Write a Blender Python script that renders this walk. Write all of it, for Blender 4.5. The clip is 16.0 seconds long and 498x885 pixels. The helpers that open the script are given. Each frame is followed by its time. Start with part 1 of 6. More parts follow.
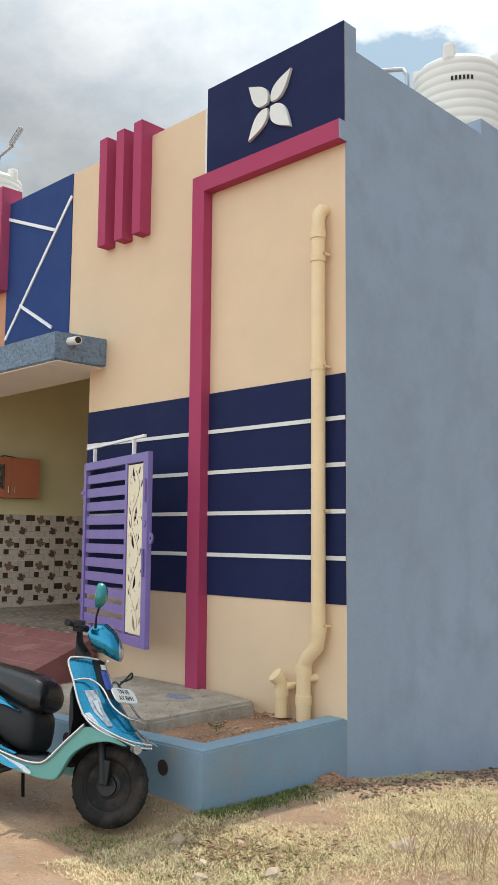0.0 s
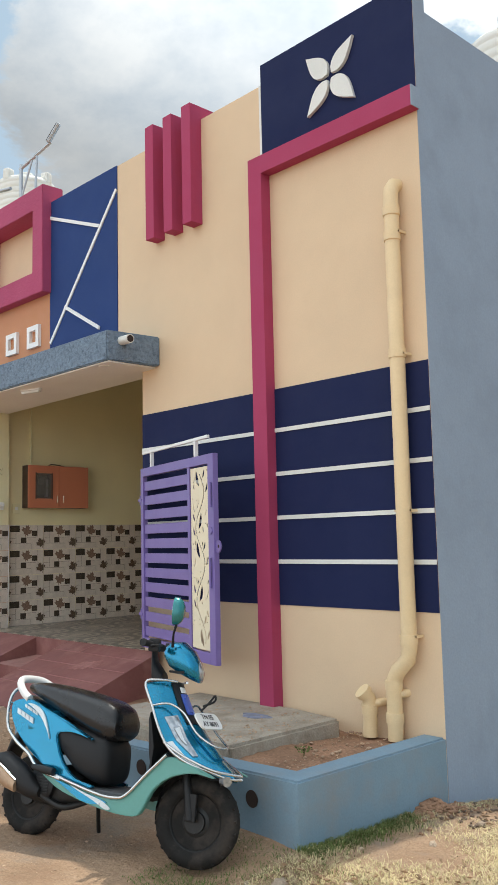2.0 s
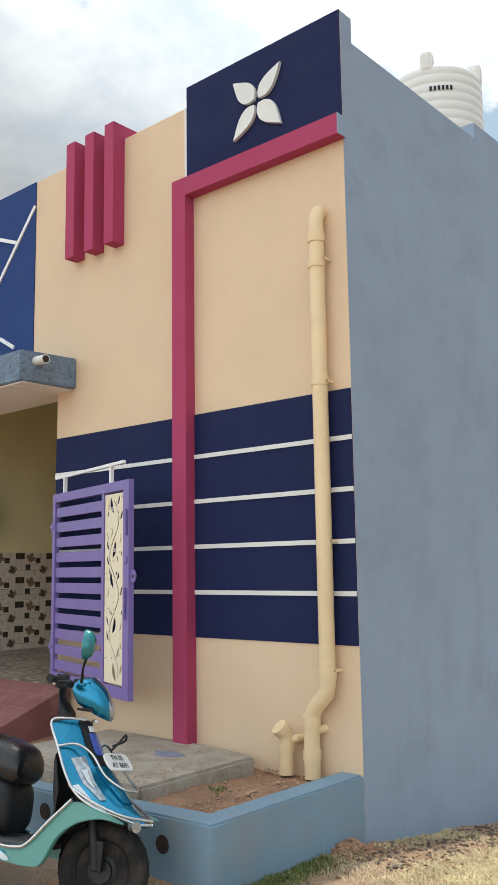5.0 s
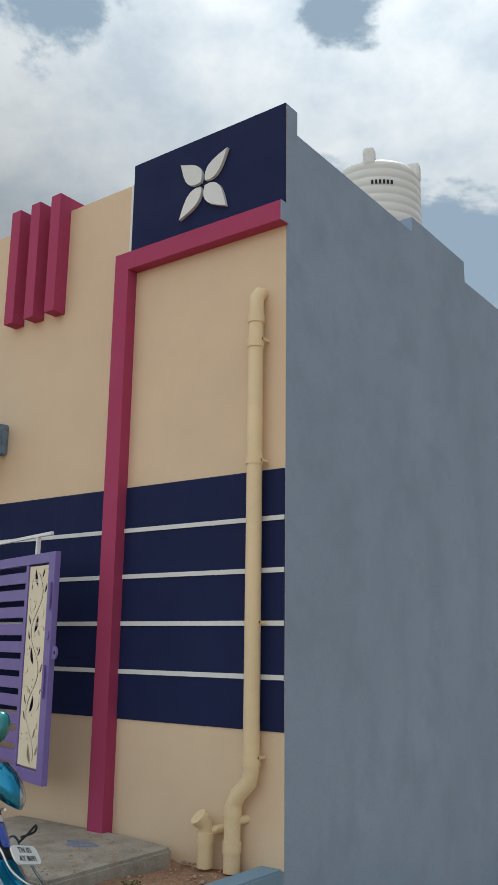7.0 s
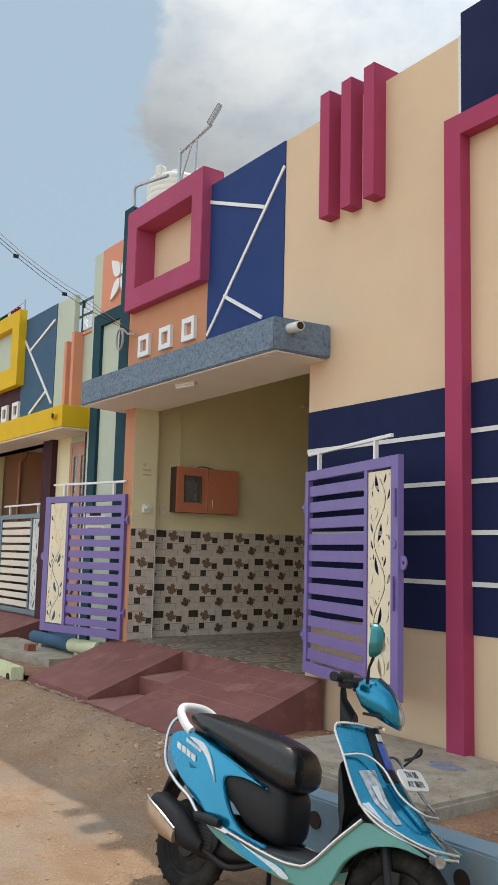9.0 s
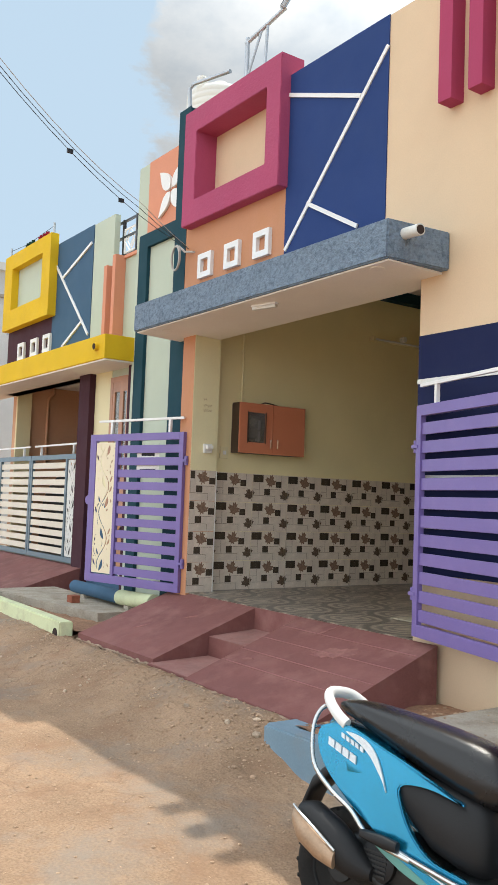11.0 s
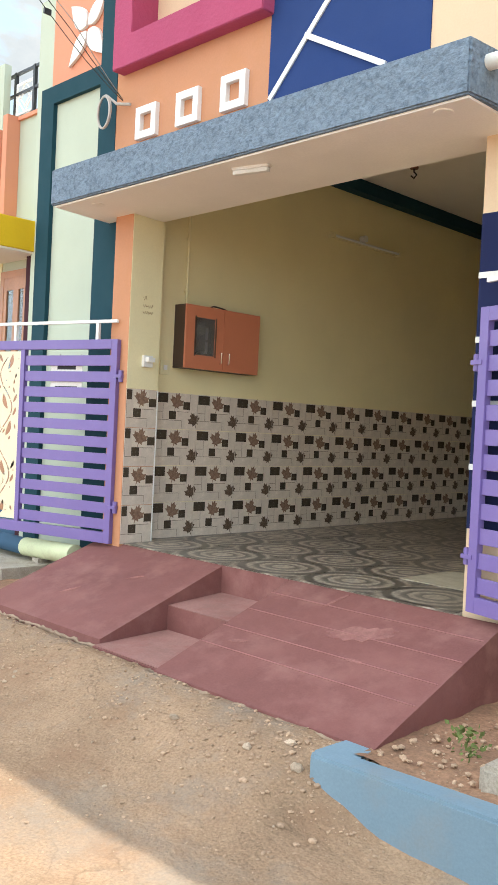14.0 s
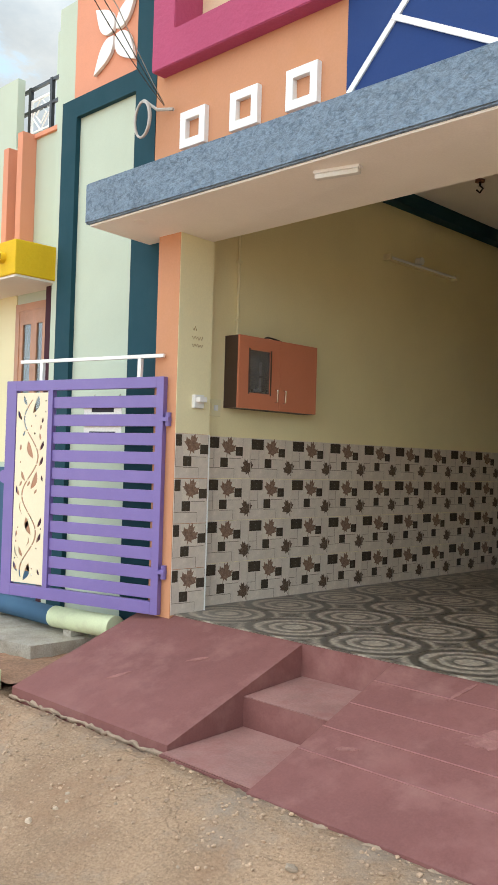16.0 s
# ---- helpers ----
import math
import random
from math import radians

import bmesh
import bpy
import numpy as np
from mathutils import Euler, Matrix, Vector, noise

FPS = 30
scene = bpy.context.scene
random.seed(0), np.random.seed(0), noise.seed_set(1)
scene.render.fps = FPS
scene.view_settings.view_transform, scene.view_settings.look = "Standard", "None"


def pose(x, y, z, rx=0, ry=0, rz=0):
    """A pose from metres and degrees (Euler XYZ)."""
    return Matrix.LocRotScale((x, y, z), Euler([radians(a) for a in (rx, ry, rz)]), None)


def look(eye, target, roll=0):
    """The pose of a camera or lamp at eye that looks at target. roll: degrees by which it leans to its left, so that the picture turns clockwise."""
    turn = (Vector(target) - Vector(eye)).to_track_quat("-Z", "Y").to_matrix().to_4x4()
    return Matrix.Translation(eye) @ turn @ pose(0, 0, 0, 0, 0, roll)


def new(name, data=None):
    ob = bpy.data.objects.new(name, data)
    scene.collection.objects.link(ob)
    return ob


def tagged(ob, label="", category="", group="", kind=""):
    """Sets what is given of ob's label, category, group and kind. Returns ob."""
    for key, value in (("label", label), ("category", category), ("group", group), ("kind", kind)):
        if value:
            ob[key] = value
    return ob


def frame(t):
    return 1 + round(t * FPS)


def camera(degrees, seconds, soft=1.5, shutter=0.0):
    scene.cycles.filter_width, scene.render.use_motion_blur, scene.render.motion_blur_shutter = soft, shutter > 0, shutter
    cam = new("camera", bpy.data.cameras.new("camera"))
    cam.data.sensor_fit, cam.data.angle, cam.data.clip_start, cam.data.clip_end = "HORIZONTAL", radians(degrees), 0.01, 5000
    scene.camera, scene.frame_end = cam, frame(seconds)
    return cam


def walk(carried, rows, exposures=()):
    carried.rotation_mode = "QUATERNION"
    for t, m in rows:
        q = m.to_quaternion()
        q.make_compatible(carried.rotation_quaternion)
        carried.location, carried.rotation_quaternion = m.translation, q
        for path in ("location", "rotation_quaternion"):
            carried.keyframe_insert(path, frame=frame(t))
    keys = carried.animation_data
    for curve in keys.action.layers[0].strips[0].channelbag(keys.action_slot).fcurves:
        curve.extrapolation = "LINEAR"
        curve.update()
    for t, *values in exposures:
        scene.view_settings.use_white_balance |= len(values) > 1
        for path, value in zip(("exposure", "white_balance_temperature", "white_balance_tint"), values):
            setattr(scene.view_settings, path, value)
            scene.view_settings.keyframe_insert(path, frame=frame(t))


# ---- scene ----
cam = camera(31.9, 16.0)
METRES, EYE, TILT, LEAN, TURN = 6.2, 1.58, 0.0, 0.0, 44.3
START_X, START_Y = 3.908, -5.018  # house corner at the origin, street front along x
ROWS = [
    (0.0, 0.0, 0.0, 0.0, -0.05, 6.13, -0.47),
    (0.5, -0.0226, 0.0138, 0.0013, -0.9, 6.16, -0.42),
    (1.0, -0.0456, 0.026, 0.0013, -1.44, 5.97, 0.13),
    (1.5, -0.0492, 0.0453, -0.0013, 0.27, 5.88, 0.92),
    (2.0, -0.0489, 0.0797, 0.0026, 2.23, 6.39, 1.28),
    (2.5, -0.0571, 0.0967, 0.0027, 1.04, 7.06, 1.16),
    (3.0, -0.0618, 0.1028, 0.0028, -1.75, 7.35, 1.12),
    (3.5, -0.0602, 0.1026, 0.0027, -3.54, 7.39, 1.23),
    (6.0, -0.0466, 0.1089, 0.0028, -3.14, 9.81, 0.2),
    (6.5, -0.0483, 0.1063, 0.0094, -7.95, 12.15, -0.31),
    (7.0, -0.0478, 0.1112, 0.0093, -7.83, 12.96, -0.73),
    (7.5, -0.067, 0.1173, 0.0071, -4.26, 12.32, -0.68),
    (8.0, -0.0928, 0.1357, 0.0068, 0.38, 10.9, -0.67),
    (8.5, -0.1072, 0.1662, 0.0014, 5.53, 9.08, -0.8),
    (9.0, -0.1205, 0.2129, 0.0012, 10.41, 7.29, -1.4),
    (9.5, -0.1509, 0.2426, -0.0029, 11.96, 5.85, -1.91),
    (12.0, -0.3212, 0.4533, -0.0035, 9.62, 2.42, -2.13),
    (12.5, -0.3498, 0.4975, 0.0004, 8.75, 1.7, -1.72),
    (13.0, -0.3936, 0.5386, -0.0027, 5.15, 1.06, -2.54),
    (13.5, -0.423, 0.5727, -0.0021, 2.64, -0.09, -2.86),
    (14.0, -0.4391, 0.6222, -0.0012, 0.8, -0.91, -2.76),
    (14.5, -0.4597, 0.661, -0.0014, -1.97, -1.12, -2.82),
    (15.0, -0.4887, 0.7005, 0.0058, -4.96, -0.54, -2.38),
    (15.5, -0.5065, 0.7358, 0.0032, -2.49, 0.37, -1.72),
    (16.0, -0.5265, 0.7724, 0.0109, 0.16, 1.41, -1.67),
]
walk(cam, [(t, pose(START_X, START_Y, EYE, TILT, LEAN, TURN) @ pose(METRES * x, METRES * y, METRES * z, 90 + pitch, roll, yaw)) for t, x, y, z, yaw, pitch, roll in ROWS],
     [(0.0, -0.38, 6450, 7), (3.5, -0.38, 6450, 7), (6.0, -0.42, 6400, 7), (6.5, -0.6, 6350, 7), (7.0, -1.02, 6300, 6), (8.0, -0.65, 6450, 7), (9.0, -0.58, 6500, 8), (12.0, -0.05, 6550, 8), (12.5, -0.17, 6550, 7), (13.0, 0.03, 6500, 7), (13.5, 0.32, 6500, 6), (14.5, 0.44, 6450, 6), (15.0, 0.86, 6500, 5), (15.5, 0.84, 6500, 5), (16.0, 0.2, 6450, 5)])

# ---- world, sun and exposure ----
SUN_TO = Vector((-0.05, 0.400, 1.0)).normalized()
world = bpy.data.worlds.new("World")
scene.world = world
world.use_nodes = True
wt = world.node_tree
wt.nodes.clear()


def wnode(kind, **values):
    n = wt.nodes.new(kind)
    for key, value in values.items():
        n.inputs[key].default_value = value
    return n


def wmath(op, a, b, clamp=False):
    n = wt.nodes.new("ShaderNodeMath")
    n.operation, n.use_clamp = op, clamp
    for i, v in enumerate((a, b)):
        if isinstance(v, (int, float)):
            n.inputs[i].default_value = v
        else:
            wt.links.new(v, n.inputs[i])
    return n.outputs[0]


sky = wt.nodes.new("ShaderNodeTexSky")
sky.sky_type, sky.sun_disc = "NISHITA", False
sky.sun_elevation = math.asin(SUN_TO.z)
sky.sun_rotation = math.atan2(SUN_TO.x, SUN_TO.y)
sky.dust_density, sky.air_density = 2.0, 1.0
coord = wt.nodes.new("ShaderNodeTexCoord")
sky_mix = wt.nodes.new("ShaderNodeMixRGB")
sky_mix.inputs[2].default_value = (7.0, 9.0, 11.0, 1)
sky_mix.inputs[0].default_value = 0.85
wt.links.new(sky.outputs[0], sky_mix.inputs[1])
big = wnode("ShaderNodeTexNoise", Scale=3.8, Detail=12.0, Roughness=0.60, Distortion=0.15)
shift = wt.nodes.new("ShaderNodeMapping")
shift.inputs["Location"].default_value = (0.35, 0.9, 0.2)
shift.inputs["Scale"].default_value = (1, 1, 1.5)
wt.links.new(coord.outputs["Generated"], shift.inputs[0])
wt.links.new(shift.outputs[0], big.inputs["Vector"])
density = big.outputs[0]


def cloud_bank(direction, reach, weight):
    """More cloud (or less, with a negative weight) round one direction of the sky."""
    global density
    far = wt.nodes.new("ShaderNodeVectorMath")
    far.operation = "DISTANCE"
    far.inputs[1].default_value = Vector(direction).normalized()
    wt.links.new(coord.outputs["Generated"], far.inputs[0])
    near = wmath("SUBTRACT", 1.0, wmath("DIVIDE", far.outputs["Value"], reach), True)
    density = wmath("ADD", density, wmath("MULTIPLY", near, weight))


cloud_bank((-0.60, 0.56, 0.57), 0.16, 0.22)
cloud_bank((-0.49, 0.65, 0.575), 0.13, 0.18)
cloud_bank((-0.31, 0.75, 0.585), 0.16, 0.22)
cloud_bank((-0.673, 0.552, 0.492), 0.20, 0.16)
cloud_bank((-0.764, 0.426, 0.484), 0.10, 0.16)
cloud_bank((-0.629, 0.474, 0.625), 0.12, -0.22)
cloud_bank((-0.402, 0.678, 0.63), 0.08, -0.18)
cloud_bank((-0.336, 0.837, 0.433), 0.16, -0.16)
cloud_bank((-0.85, 0.28, 0.46), 0.20, -0.22)
cloud_bank((-0.884, 0.36, 0.299), 0.24, -0.16)
# wide cloud added out of view on the street side
cloud_bank((0.2, -0.9, 0.5), 1.2, 0.30)
cover = wt.nodes.new("ShaderNodeMapRange")
cover.interpolation_type = "SMOOTHSTEP"
cover.inputs["From Min"].default_value, cover.inputs["From Max"].default_value = 0.495, 0.57
wt.links.new(density, cover.inputs[0])
fine = wnode("ShaderNodeTexNoise", Scale=7.0, Detail=8.0, Roughness=0.6)
wt.links.new(shift.outputs[0], fine.inputs["Vector"])
shade = wt.nodes.new("ShaderNodeValToRGB")
shade.color_ramp.elements[0].position, shade.color_ramp.elements[1].position = 0.34, 0.64
shade.color_ramp.elements[0].color = (6.4, 7.1, 7.9, 1)
shade.color_ramp.elements[1].color = (9.3, 9.5, 9.7, 1)
wt.links.new(wmath("ADD", fine.outputs[0], wmath("MULTIPLY", wmath("SUBTRACT", 0.66, density), 0.35)), shade.inputs[0])
toward = wt.nodes.new("ShaderNodeVectorMath")  # cloud towards the sun is brighter too
toward.operation = "DOT_PRODUCT"
toward.inputs[1].default_value = SUN_TO
wt.links.new(coord.outputs["Generated"], toward.inputs[0])
glow = wt.nodes.new("ShaderNodeMapRange")
glow.inputs["From Min"].default_value, glow.inputs["From Max"].default_value = 0.60, 0.85
glow.inputs["To Min"].default_value, glow.inputs["To Max"].default_value = 0.76, 2.2
wt.links.new(toward.outputs["Value"], glow.inputs[0])
bright = wt.nodes.new("ShaderNodeVectorMath")
bright.operation = "SCALE"
wt.links.new(shade.outputs[0], bright.inputs[0])
wt.links.new(glow.outputs[0], bright.inputs["Scale"])
clouds = wt.nodes.new("ShaderNodeMixRGB")
wt.links.new(cover.outputs[0], clouds.inputs[0])
wt.links.new(sky_mix.outputs[0], clouds.inputs[1])
wt.links.new(bright.outputs[0], clouds.inputs[2])
back = wnode("ShaderNodeBackground", Strength=0.1)
split = wt.nodes.new("ShaderNodeSeparateXYZ")
wt.links.new(coord.outputs["Generated"], split.inputs[0])
facing = wt.nodes.new("ShaderNodeMapRange")  # unseen street-side sky raised up to 3.3 times, as fill for the shaded front
facing.inputs["From Min"].default_value, facing.inputs["From Max"].default_value = -0.9, 0.15
facing.inputs["To Min"].default_value, facing.inputs["To Max"].default_value = 3.3, 1.0
wt.links.new(split.outputs["Y"], facing.inputs[0])
lit = wt.nodes.new("ShaderNodeVectorMath")
lit.operation = "SCALE"
wt.links.new(clouds.outputs[0], lit.inputs[0])
wt.links.new(facing.outputs[0], lit.inputs["Scale"])
wt.links.new(lit.outputs[0], back.inputs[0])
wout = wt.nodes.new("ShaderNodeOutputWorld")
wt.links.new(back.outputs[0], wout.inputs[0])

sun = new("sun", bpy.data.lights.new("sun", "SUN"))
sun.data.energy, sun.data.angle, sun.data.color = 3.9, radians(0.6), (1.0, 0.95, 0.86)
sun.matrix_world = look(SUN_TO * 60, (0, 0, 0))


# ---- materials ----
def rgb(c):
    return (*c, 1.0)


def material(name, color, rough=0.8, metal=0.0, mottle=0.12, scale=1.2, grain=0.10, grain_scale=90.0, bump=0.15, bump_scale=140.0,
             stain2=None, stain=None, stain_amount=0.0, stain_scale=2.5, coat=0.0, per_piece=0.0, relief=0.006, spec=None):
    """A painted, plastered, plastic or metal surface: colour varied at two scales, optional stains of another colour, and fine relief."""
    m = bpy.data.materials.new(name)
    m.use_nodes = True
    t = m.node_tree
    bsdf = t.nodes["Principled BSDF"]
    bsdf.inputs["Metallic"].default_value = metal
    bsdf.inputs["Specular IOR Level"].default_value = spec if spec is not None else 0.18 if rough >= 0.7 else 0.5
    bsdf.inputs["Coat Weight"].default_value = coat
    bsdf.inputs["Coat Roughness"].default_value = 0.08
    where = t.nodes.new("ShaderNodeTexCoord").outputs["Object"]

    def tex(s, detail=5.0, rough_=0.6):
        n = t.nodes.new("ShaderNodeTexNoise")
        n.inputs["Scale"].default_value, n.inputs["Detail"].default_value, n.inputs["Roughness"].default_value = s, detail, rough_
        t.links.new(where, n.inputs["Vector"])
        return n.outputs[0]

    def spread(value, low, high):
        n = t.nodes.new("ShaderNodeMapRange")
        n.inputs["From Min"].default_value, n.inputs["From Max"].default_value = 0.3, 0.7
        n.inputs["To Min"].default_value, n.inputs["To Max"].default_value = low, high
        t.links.new(value, n.inputs[0])
        return n.outputs[0]

    def times(a, b):
        n = t.nodes.new("ShaderNodeMath")
        n.operation = "MULTIPLY"
        t.links.new(a, n.inputs[0])
        t.links.new(b, n.inputs[1])
        return n.outputs[0]

    value = times(spread(tex(scale), 1 - mottle, 1 + mottle), spread(tex(grain_scale, 3.0), 1 - grain, 1 + grain))
    if per_piece:
        info = t.nodes.new("ShaderNodeObjectInfo")
        n = t.nodes.new("ShaderNodeMapRange")
        n.inputs["To Min"].default_value, n.inputs["To Max"].default_value = 1 - per_piece, 1 + per_piece
        t.links.new(info.outputs["Random"], n.inputs[0])
        value = times(value, n.outputs[0])
    hsv = t.nodes.new("ShaderNodeHueSaturation")
    hsv.inputs["Color"].default_value = rgb(color)
    t.links.new(value, hsv.inputs["Value"])
    out = hsv.outputs[0]
    if stain:
        mix = t.nodes.new("ShaderNodeMixRGB")
        mix.inputs[2].default_value = rgb(stain)
        t.links.new(out, mix.inputs[1])
        n = t.nodes.new("ShaderNodeMapRange")
        n.inputs["From Min"].default_value, n.inputs["From Max"].default_value = 0.48, 0.72
        n.inputs["To Max"].default_value = stain_amount
        t.links.new(tex(stain_scale, 8.0, 0.65), n.inputs[0])
        t.links.new(n.outputs[0], mix.inputs[0])
        out = mix.outputs[0]
    if stain2:
        mix = t.nodes.new("ShaderNodeMixRGB")
        mix.inputs[2].default_value = rgb(stain2)
        t.links.new(out, mix.inputs[1])
        n = t.nodes.new("ShaderNodeMapRange")
        n.inputs["From Min"].default_value, n.inputs["From Max"].default_value = 0.50, 0.66
        n.inputs["To Max"].default_value = 0.8
        t.links.new(tex(stain_scale * 0.43, 9.0, 0.7), n.inputs[0])
        t.links.new(n.outputs[0], mix.inputs[0])
        out = mix.outputs[0]
    t.links.new(out, bsdf.inputs["Base Color"])
    t.links.new(spread(tex(scale * 3), max(0.02, rough - 0.08), min(1, rough + 0.08)), bsdf.inputs["Roughness"])
    if bump:
        b = t.nodes.new("ShaderNodeBump")
        b.inputs["Strength"].default_value, b.inputs["Distance"].default_value = bump, relief
        t.links.new(tex(bump_scale, 4.0), b.inputs["Height"])
        t.links.new(b.outputs[0], bsdf.inputs["Normal"])
    return m


PAINT = dict(rough=0.75, mottle=0.05, grain=0.03, bump=0.12, bump_scale=60)
cream = material("cream wall paint", (0.705, 0.535, 0.36), stain=(0.635, 0.47, 0.31), stain_amount=0.35, stain_scale=0.9, **PAINT)
navy = material("navy wall paint", (0.012, 0.018, 0.066), **PAINT)
royal = material("royal blue wall paint", (0.023, 0.052, 0.175), **PAINT)
pink = material("raspberry wall paint", (0.38, 0.055, 0.125), stain=(0.36, 0.04, 0.10), stain_amount=0.4, **PAINT)
pink_rough = material("rough raspberry wall paint", (0.40, 0.072, 0.15), rough=0.7, mottle=0.06, grain=0.05, bump=0.5, bump_scale=26, relief=0.012)
grey_blue = material("grey blue wall paint", (0.285, 0.352, 0.440), rough=0.8, mottle=0.07, scale=0.8, grain=0.05, bump=0.25, bump_scale=35,
                     stain=(0.235, 0.29, 0.36), stain_amount=0.7, stain_scale=2.0)
kerb_blue = material("worn blue kerb paint", (0.20, 0.29, 0.36), rough=0.8, mottle=0.10, grain=0.06, bump=0.3, bump_scale=30,
                     stain=(0.27, 0.25, 0.22), stain_amount=0.5, stain_scale=3)
stucco = material("combed blue grey stucco", (0.20, 0.265, 0.34), rough=0.85, mottle=0.10, scale=6, grain=0.12, grain_scale=34, bump=1.0, bump_scale=30, relief=0.03,
                  stain=(0.085, 0.12, 0.165), stain_amount=0.9, stain_scale=24)
orange = material("orange wall paint", (0.55, 0.268, 0.15), stain=(0.50, 0.23, 0.09), stain_amount=0.3, **PAINT)
teal = material("dark teal wall paint", (0.014, 0.055, 0.075), **PAINT)
pale_green = material("pale green wall paint", (0.50, 0.56, 0.455), **PAINT)
coral = material("coral wall paint", (0.68, 0.295, 0.185), **PAINT)
yellow = material("yellow wall paint", (0.72, 0.47, 0.02), stain=(0.6, 0.36, 0.02), stain_amount=0.4, rough=0.75, mottle=0.06, grain=0.06, bump=0.5, bump_scale=28)
slate_blue = material("slate blue wall paint", (0.055, 0.115, 0.19), **PAINT)
maroon = material("dark maroon wall paint", (0.060, 0.022, 0.032), **PAINT)
ochre = material("pale yellow wall paint", (0.83, 0.74, 0.45), stain=(0.79, 0.69, 0.41), stain_amount=0.4, stain_scale=0.8, **PAINT)
pale_yellow = material("light yellow wall paint", (0.79, 0.72, 0.46), **PAINT)
salmon = material("salmon wall paint", (0.62, 0.36, 0.22), **PAINT)
ceiling_white = material("off-white ceiling paint", (0.85, 0.81, 0.75), stain=(0.81, 0.76, 0.69), stain_amount=0.35, stain_scale=1.4, **PAINT)
white = material("white gloss paint", (0.80, 0.80, 0.78), rough=0.45, mottle=0.04, grain=0.03, bump=0.05)
dirty_white = material("greyed white paint", (0.70, 0.70, 0.66), rough=0.6, mottle=0.08, grain=0.04, bump=0.05)
purple = material("purple enamel", (0.18, 0.130, 0.365), rough=0.38, mottle=0.06, grain=0.03, bump=0.04, stain=(0.25, 0.18, 0.42), stain_amount=0.3, stain_scale=6)
ivory = material("ivory painted steel sheet", (0.80, 0.70, 0.50), rough=0.5, mottle=0.06, grain=0.03, bump=0.05)
pvc = material("cream painted drain pipe", (0.76, 0.58, 0.34), rough=0.5, mottle=0.06, grain=0.03, bump=0.05, stain=(0.6, 0.45, 0.28), stain_amount=0.4, stain_scale=4)
red_oxide = material("red oxide cement", (0.198, 0.082, 0.074), rough=0.72, mottle=0.12, scale=1.6, grain=0.08, bump=0.25, bump_scale=40,
                     stain=(0.30, 0.148, 0.130), stain_amount=0.8, stain_scale=3.4, stain2=(0.235, 0.098, 0.088))
concrete = material("weathered cement screed", (0.38, 0.335, 0.275), rough=0.9, mottle=0.18, scale=3.5, grain=0.2, bump=0.8, bump_scale=40, relief=0.012,
                    stain=(0.22, 0.17, 0.12), stain_amount=0.8, stain_scale=5, stain2=(0.42, 0.38, 0.32))
steel_grey = material("slate grey enamel", (0.13, 0.19, 0.23), rough=0.4, mottle=0.05, grain=0.03, bump=0.04)
black_iron = material("black enamelled iron", (0.02, 0.02, 0.022), rough=0.4, mottle=0.08, grain=0.03, bump=0.04)
galvanised = material("galvanised steel", (0.42, 0.44, 0.46), rough=0.4, metal=0.8, mottle=0.1, grain=0.05, bump=0.05)
tank_white = material("white rotomoulded plastic", (0.72, 0.71, 0.66), rough=0.45, mottle=0.05, grain=0.02, bump=0.03, stain=(0.6, 0.58, 0.5), stain_amount=0.3)
brown_wood = material("varnished brown wood", (0.42, 0.20, 0.10), rough=0.4, mottle=0.15, scale=5, grain=0.1, bump=0.1)
# shade inside small holes, put in as a dark colour on solid discs
hole_shade = material("dark colour for shade in holes", (0.05, 0.035, 0.03), rough=0.9)


# ---- building blocks ----
def box(bm, x0, x1, y0, y1, z0, z1, bevel=0.0):
    v = [bm.verts.new(p) for p in ((x0, y0, z0), (x1, y0, z0), (x1, y1, z0), (x0, y1, z0), (x0, y0, z1), (x1, y0, z1), (x1, y1, z1), (x0, y1, z1))]
    faces = [bm.faces.new([v[i] for i in f]) for f in ((3, 2, 1, 0), (4, 5, 6, 7), (0, 1, 5, 4), (1, 2, 6, 5), (2, 3, 7, 6), (3, 0, 4, 7))]
    if bevel:
        edges = {e for f in faces for e in f.edges}
        bmesh.ops.bevel(bm, geom=list(edges), offset=bevel, segments=2, profile=0.6, affect="EDGES")
    return bm


def boxes(*sizes, bevel=0.0):
    bm = bmesh.new()
    for s in sizes:
        box(bm, *s, bevel=bevel)
    return bm


def curve(points, n=5, closed=False):
    """Points of a smooth curve through the points given."""
    pts = [Vector(p) for p in points]
    count, out = len(pts), []
    for i in range(count if closed else count - 1):
        if closed:
            a, b, c, d = (pts[(i + k) % count] for k in (-1, 0, 1, 2))
        else:
            a, b, c, d = pts[max(i - 1, 0)], pts[i], pts[i + 1], pts[min(i + 2, count - 1)]
        for k in range(n):
            t = k / n
            out.append(tuple(0.5 * (2 * b + (c - a) * t + (2 * a - 5 * b + 4 * c - d) * t * t + (3 * b - a - 3 * c + d) * t ** 3)))
    if not closed:
        out.append(tuple(pts[-1]))
    return out


def prism(bm, outline, low, high, axis="x"):
    """An outline of two coordinates drawn out along one axis."""
    def at(p, d):
        return {"x": (d, p[0], p[1]), "y": (p[0], d, p[1]), "z": (p[0], p[1], d)}[axis]
    a, b = [bm.verts.new(at(p, low)) for p in outline], [bm.verts.new(at(p, high)) for p in outline]
    n = len(outline)
    bm.faces.new(a[::-1])
    bm.faces.new(b)
    for i in range(n):
        bm.faces.new((a[i], a[(i + 1) % n], b[(i + 1) % n], b[i]))
    bmesh.ops.recalc_face_normals(bm, faces=bm.faces[:])
    return bm


